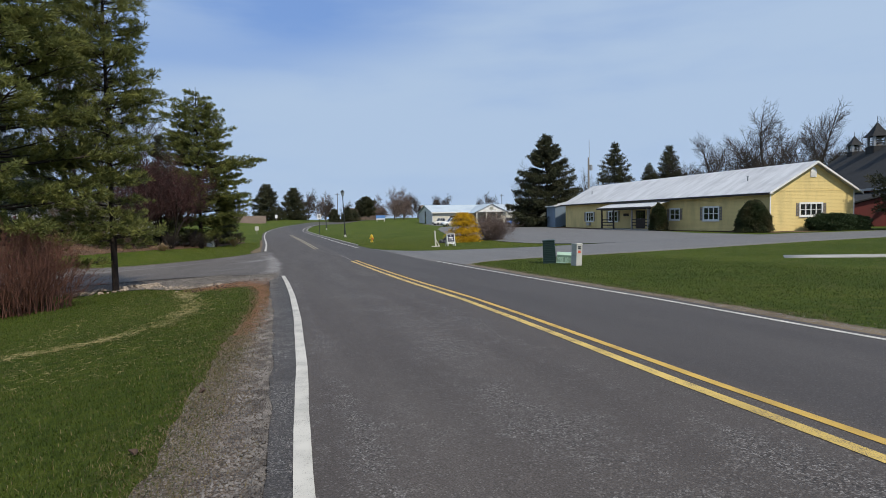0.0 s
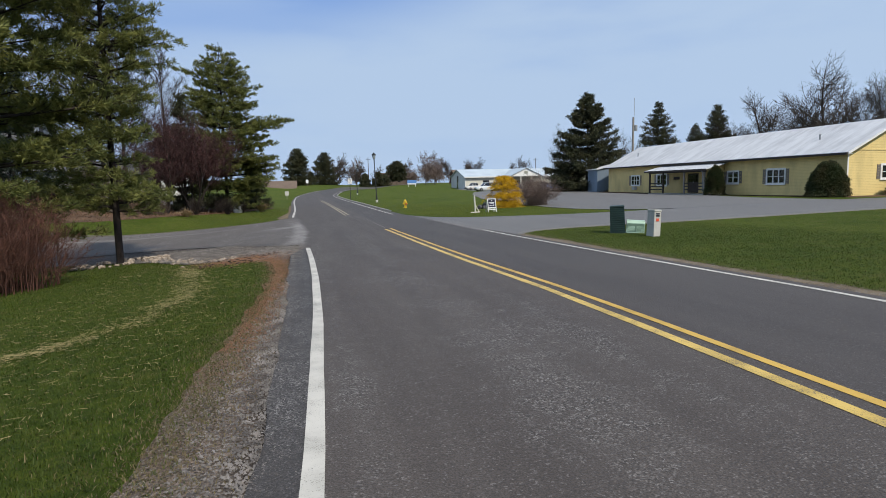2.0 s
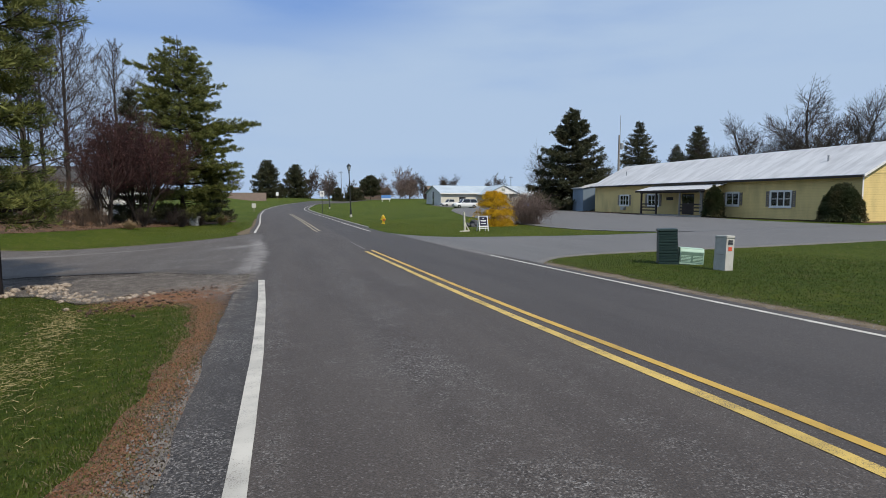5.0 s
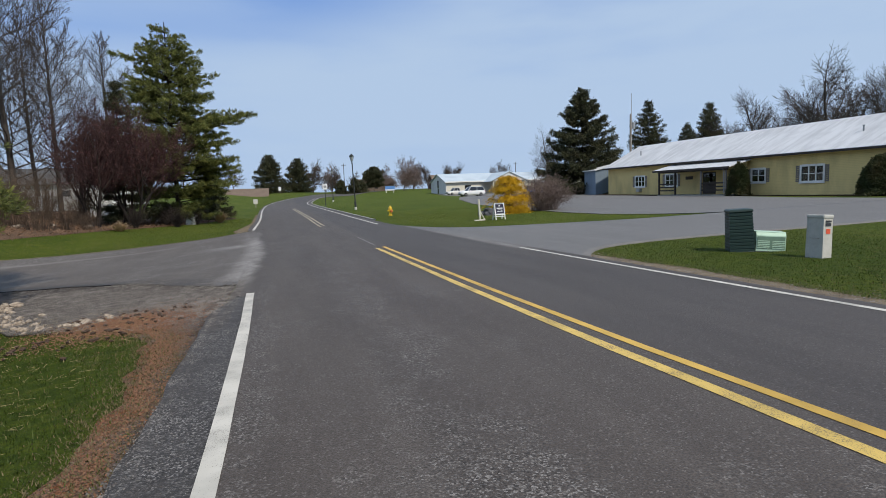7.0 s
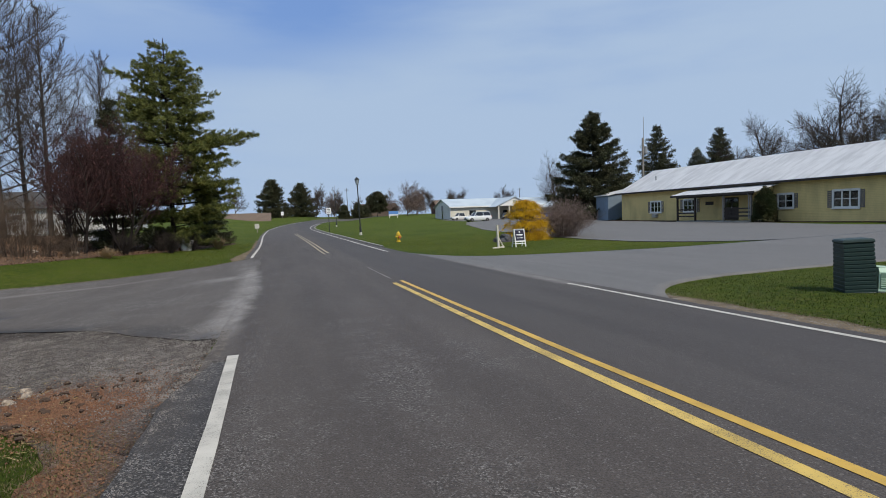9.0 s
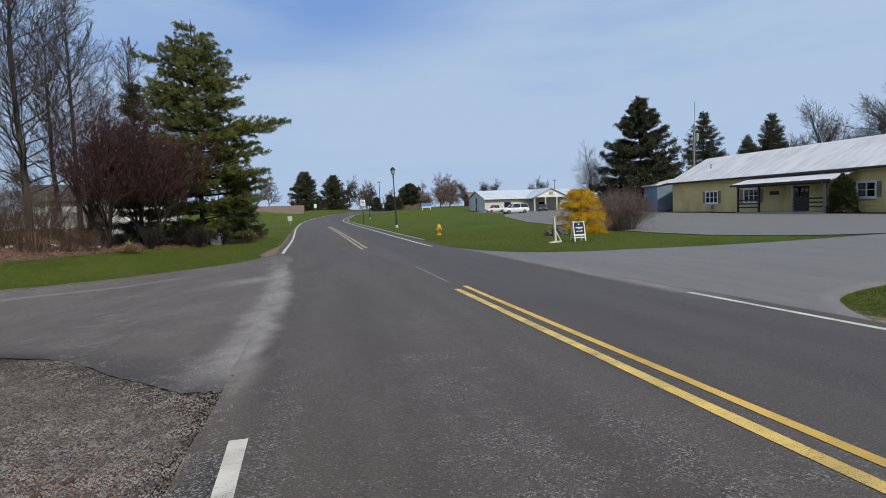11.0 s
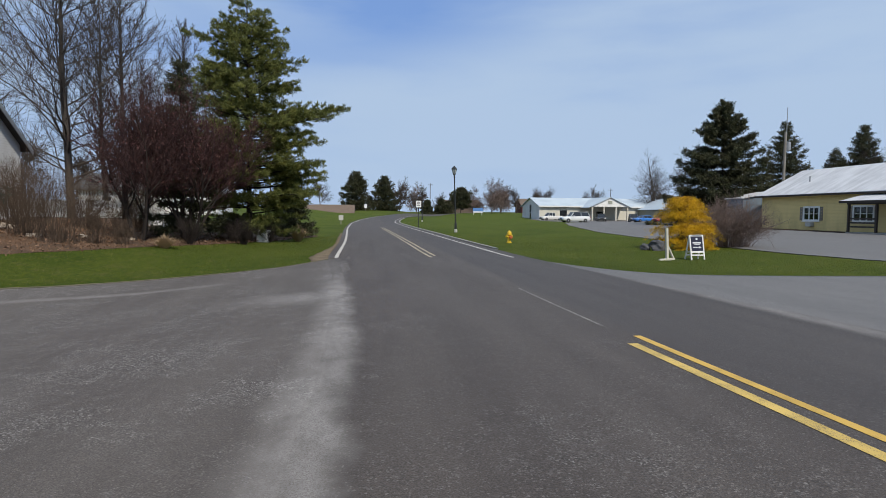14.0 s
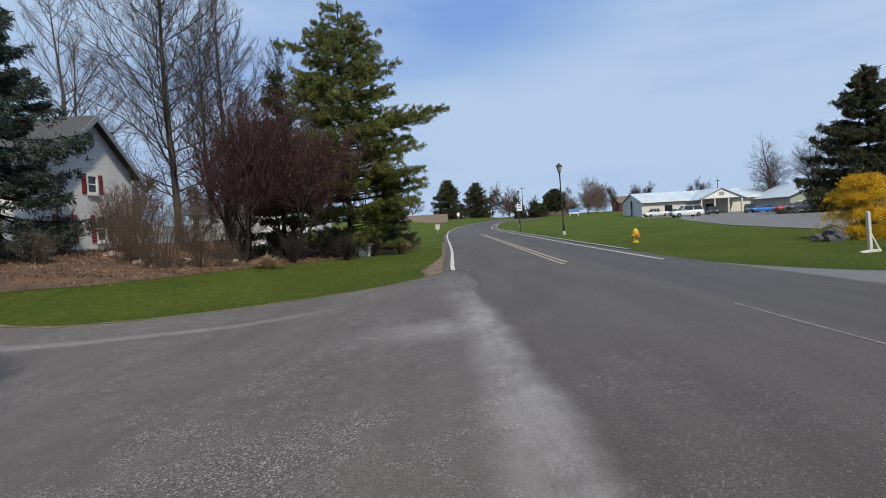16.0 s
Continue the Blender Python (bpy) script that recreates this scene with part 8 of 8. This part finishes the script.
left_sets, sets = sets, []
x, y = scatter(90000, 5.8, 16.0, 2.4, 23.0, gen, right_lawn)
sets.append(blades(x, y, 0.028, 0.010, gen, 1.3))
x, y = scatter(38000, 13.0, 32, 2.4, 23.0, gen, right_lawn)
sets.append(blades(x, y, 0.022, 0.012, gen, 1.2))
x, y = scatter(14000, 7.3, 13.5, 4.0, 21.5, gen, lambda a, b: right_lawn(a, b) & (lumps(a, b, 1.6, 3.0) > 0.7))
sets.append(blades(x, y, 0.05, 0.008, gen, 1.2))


def mid_lawn(x, y):
    return (y > drive_far(x) + 0.05) & (x > 7.6 + shift(y)) & (x < lot_left(y) - 0.05)


far_sets = []
x, y = scatter(60000, 6.0, 22.0, 30.5, 58.0, gen, lambda a, b: mid_lawn(a, b) & (np.random.default_rng(4).uniform(46, 58, a.shape) > b))
far_sets.append(blades(x, y, 0.026, 0.016, gen, 1.3))


def bank_lawn(x, y):
    return (y > side_far(-x) + 0.05) & (y < bed_front(x) + 1.1 * np.random.default_rng(3).uniform(0, 1, x.shape) ** 4) & (x < near_left(y) - 0.45)


x, y = scatter(95000, -16, -0.6, 27.5, 58.0, gen, bank_lawn)
far_sets.append(blades(x, y, 0.026, 0.016, gen, 1.3))
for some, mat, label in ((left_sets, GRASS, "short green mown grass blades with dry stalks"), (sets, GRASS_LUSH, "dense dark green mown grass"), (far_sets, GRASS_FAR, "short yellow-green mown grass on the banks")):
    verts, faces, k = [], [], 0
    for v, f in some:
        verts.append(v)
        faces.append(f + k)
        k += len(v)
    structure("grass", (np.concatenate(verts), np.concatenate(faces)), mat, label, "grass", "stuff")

DRY_FRINGE = leaf_material("dry_fringe", (0.12, 0.085, 0.042), (0.20, 0.155, 0.08), (0.085, 0.085, 0.025), through=0.2)
# straw from a filled trench, lying across the lawn
n = 6500
u = gen.uniform(0, 1, n)
px = np.interp(u, [0, 0.25, 0.4, 0.62, 0.8, 1.0], [-4.2, -2.6, -1.9, -1.6, -1.95, -2.5])
py = np.interp(u, [0, 0.25, 0.4, 0.62, 0.8, 1.0], [7.4, 7.9, 8.9, 11.0, 13.3, 15.6])
x, y = px + gen.normal(0, 0.17, n), py + gen.normal(0, 0.13, n)
ext = gen.uniform(0, 1, n) < 0.30 + 0.35 * (np.sin(u * 31) * np.sin(u * 13 + 1) > 0.1)
x = np.where(ext, gen.uniform(-4.0, -0.8, n), x)
y = np.where(ext, gen.uniform(5.0, 17.6, n), y)


def lying(x, y, length, width, lift, gen):
    n = len(x)
    a = gen.normal(0.5, 1.0, n)
    ln = length * gen.uniform(0.5, 1.5, n)
    c = np.stack([x, y, height(x, y) + lift + gen.uniform(0, 0.03, n)], -1)
    d = np.stack([np.cos(a), np.sin(a), gen.normal(0, 0.12, n)], -1) * ln[:, None] * 0.5
    s = np.stack([-np.sin(a), np.cos(a), gen.normal(0, 0.3, n)], -1) * width * 0.5
    v = np.stack([c - d - s, c + d - s, c + d + s, c - d + s], 1).reshape(-1, 3)
    return v, np.arange(4 * n).reshape(n, 4)


# dry fringe where the lawn thins out towards the gravel
y2 = gen.uniform(0.8, 16.5, 24000)
x2 = shoulder_left(y2) + gen.normal(-0.03, 0.20, len(y2))
y3 = gen.uniform(4.0, 20.5, 5000)
x3 = 7.5 + np.abs(gen.normal(0, 0.2, len(y3)))
fringe = blades(np.concatenate([x2, x3]), np.concatenate([y2, y3]), 0.018, 0.0055, gen, 2.2, 0.012)
structure("dry_fringe", fringe, DRY_FRINGE, "thin dry brown grass at the lawn's edge", "grass", "stuff")
structure("straw", lying(x, y, 0.07, 0.0030, 0.022, gen), STRAW, "scattered dry straw across the lawn", "straw", "stuff")

# fallen leaves on the bed and the bank
x, y = scatter(18000, -21, -1.0, 36.0, 56.0, gen, lambda a, b: b > bed_front(a) - 0.9 * np.random.default_rng(8).uniform(0, 1, a.shape) ** 3)
litter = leaves(np.stack([x, y, height(x, y) + 0.045], -1), 1, 0.01, 0.09, 0.06, gen=gen)
structure("leaf_litter", litter, LEAF_LITTER, "brown fallen leaves strewn over the bed", "leaf litter", "stuff")


def grit(n, x, y, size, lift, name, mat, label):
    """Loose stones: small squat five-point pebbles, joined."""
    s = size * gen.uniform(0.5, 1.6, n)
    a = gen.uniform(0, 2 * np.pi, n)
    c = np.stack([x, y, height(x, y) + lift], -1)
    ring = [c + np.stack([np.cos(a + k * 2.0944) * s, np.sin(a + k * 2.0944) * s * 0.8, 0 * s - 0.003], -1) for k in range(3)]
    top = c + np.stack([gen.normal(0, 0.2, n) * s, gen.normal(0, 0.2, n) * s, s * 0.75], -1)
    v = np.stack(ring + [top], 1).reshape(-1, 3)
    i = np.arange(n)[:, None] * 4
    f = np.concatenate([i + [0, 1, 3], i + [1, 2, 3], i + [2, 0, 3]])
    structure(name, (v, f), mat, label, "gravel", "stuff")


def on_soil(x, y):
    """Where bare red soil shows between the stones."""
    a = np.exp(-(((x + 1.05 + 0.35 * (y - 16.1)) / 0.62) ** 2 + ((y - 16.1) / 0.72) ** 2))
    b = smooth_step(9.0, 12.0, y) * (1 - smooth_step(15.0, 16.0, y)) * (x < -0.02)
    return gen.uniform(0.0, 0.85, np.shape(x)) < np.maximum(a, b)


PEBBLE = leaf_material("pebbles", (0.042, 0.037, 0.034), (0.27, 0.245, 0.225), (0.095, 0.082, 0.074), through=0.0, clump=5.0)
y = gen.uniform(0.5, 18.5, 20000)
x = near_left(y) + 0.05 - gen.gamma(2.0, 0.13, len(y)) * (0.75 + 2.2 * smooth_step(14.5, 17.5, y))
k = (x > shoulder_left(y) - 0.03) & ~on_soil(x, y)
x, y = x[k], y[k]
grit(len(x), x, y, 0.009, 0.016, "loose_gravel", PEBBLE, "loose grey and brown gravel on the shoulder")
x, y = gen.uniform(-7.5, -0.1, 15000), gen.uniform(16.0, 24.5, 15000)
k = ~on_soil(x, y) & (y < side_near(-x) + 0.9 * gen.uniform(0, 1, len(y)) ** 3) & (y > apron_front(x))
grit(int(k.sum()), x[k], y[k], 0.009, 0.022, "loose_gravel", PEBBLE, "loose grey gravel at the side road's mouth")
x, y = gen.uniform(-4.5, 0.22, 60000), gen.uniform(14.6, 21.5, 60000)
k = ~on_soil(x, y) & (y < side_near(-x) + 1.0 * gen.uniform(0, 1, len(y)) ** 2.2) & (y > np.maximum(apron_front(x), 13.0 + 0 * x)) & (gen.uniform(0, 1, len(y)) < 0.35 + 0.65 * lumps(x, y, 1.7, 2.0))
grit(int(k.sum()), x[k], y[k], 0.0065, 0.034, "loose_gravel", PEBBLE, "loose grey gravel spread to the white line")
y = gen.uniform(1.0, 18.0, 6000)
x = near_left(y) - 0.12 + np.abs(gen.normal(0, 0.16, len(y)))
k = x < edge_line(y) + 0.25 * gen.uniform(0, 1, len(y)) ** 3
grit(int(k.sum()), x[k], y[k], 0.006, 0.034, "loose_gravel", PEBBLE, "fine loose gravel along the crumbling road edge")
y = gen.uniform(2.0, 20.5, 6000)
x = 7.16 + gen.gamma(2.0, 0.10, len(y))
grit(len(x), x, y, 0.008, 0.016, "loose_gravel", PEBBLE, "loose tan gravel at the lawn's edge")
RED_GRIT = leaf_material("red_grit", (0.105, 0.054, 0.032), (0.235, 0.118, 0.064), (0.165, 0.084, 0.048), through=0.0)
y = 16.0 - 9.5 * gen.uniform(0, 1, 4500) ** 1.3
x = shoulder_left(y) - 0.10 + np.abs(gen.normal(0, 0.20, len(y)))
x = np.concatenate([x, -1.1 + gen.normal(0, 0.6, 8000)])
y = np.concatenate([y, 16.1 + gen.normal(0, 0.5, 8000)])
k = y < side_near(-x) + 0.1
grit(int(k.sum()), x[k], y[k], 0.0075, 0.022, "red_grit", RED_GRIT, "crumbs of reddish soil along the verge")
# clods of earth on the verge
CLOD = surface("earth_clod", (0.085, 0.050, 0.032), (0.045, 0.031, 0.023), 0.95, fine=40, grain=0.4, bump=0.8, depth=0.01)
for k in range(110):
    cx, cy = (-0.62, 3.6) if k == 0 else (-0.9, 2.2) if k == 1 else (gen.uniform(-2.2, -0.4), gen.uniform(15.0, 17.2)) if k < 105 else (gen.uniform(-3.4, -0.9), gen.uniform(11.5, 16.2)) if k < 155 else (gen.uniform(7.7, 8.6), gen.uniform(8, 19))
    s = 0.03 if k < 2 else gen.uniform(0.012, 0.034)
    c = tagged(new("earth_clod", mesh_of("earth_clod", rock(k * 1.7, s * 1.4, s, s * 0.7, 0.35, 1), CLOD)), "dark clod of earth lying on the grass verge", "clod", "earth clods")
    c.matrix_basis = at(cx, cy, gen.uniform(0, 360), s * 0.55 + 0.012)
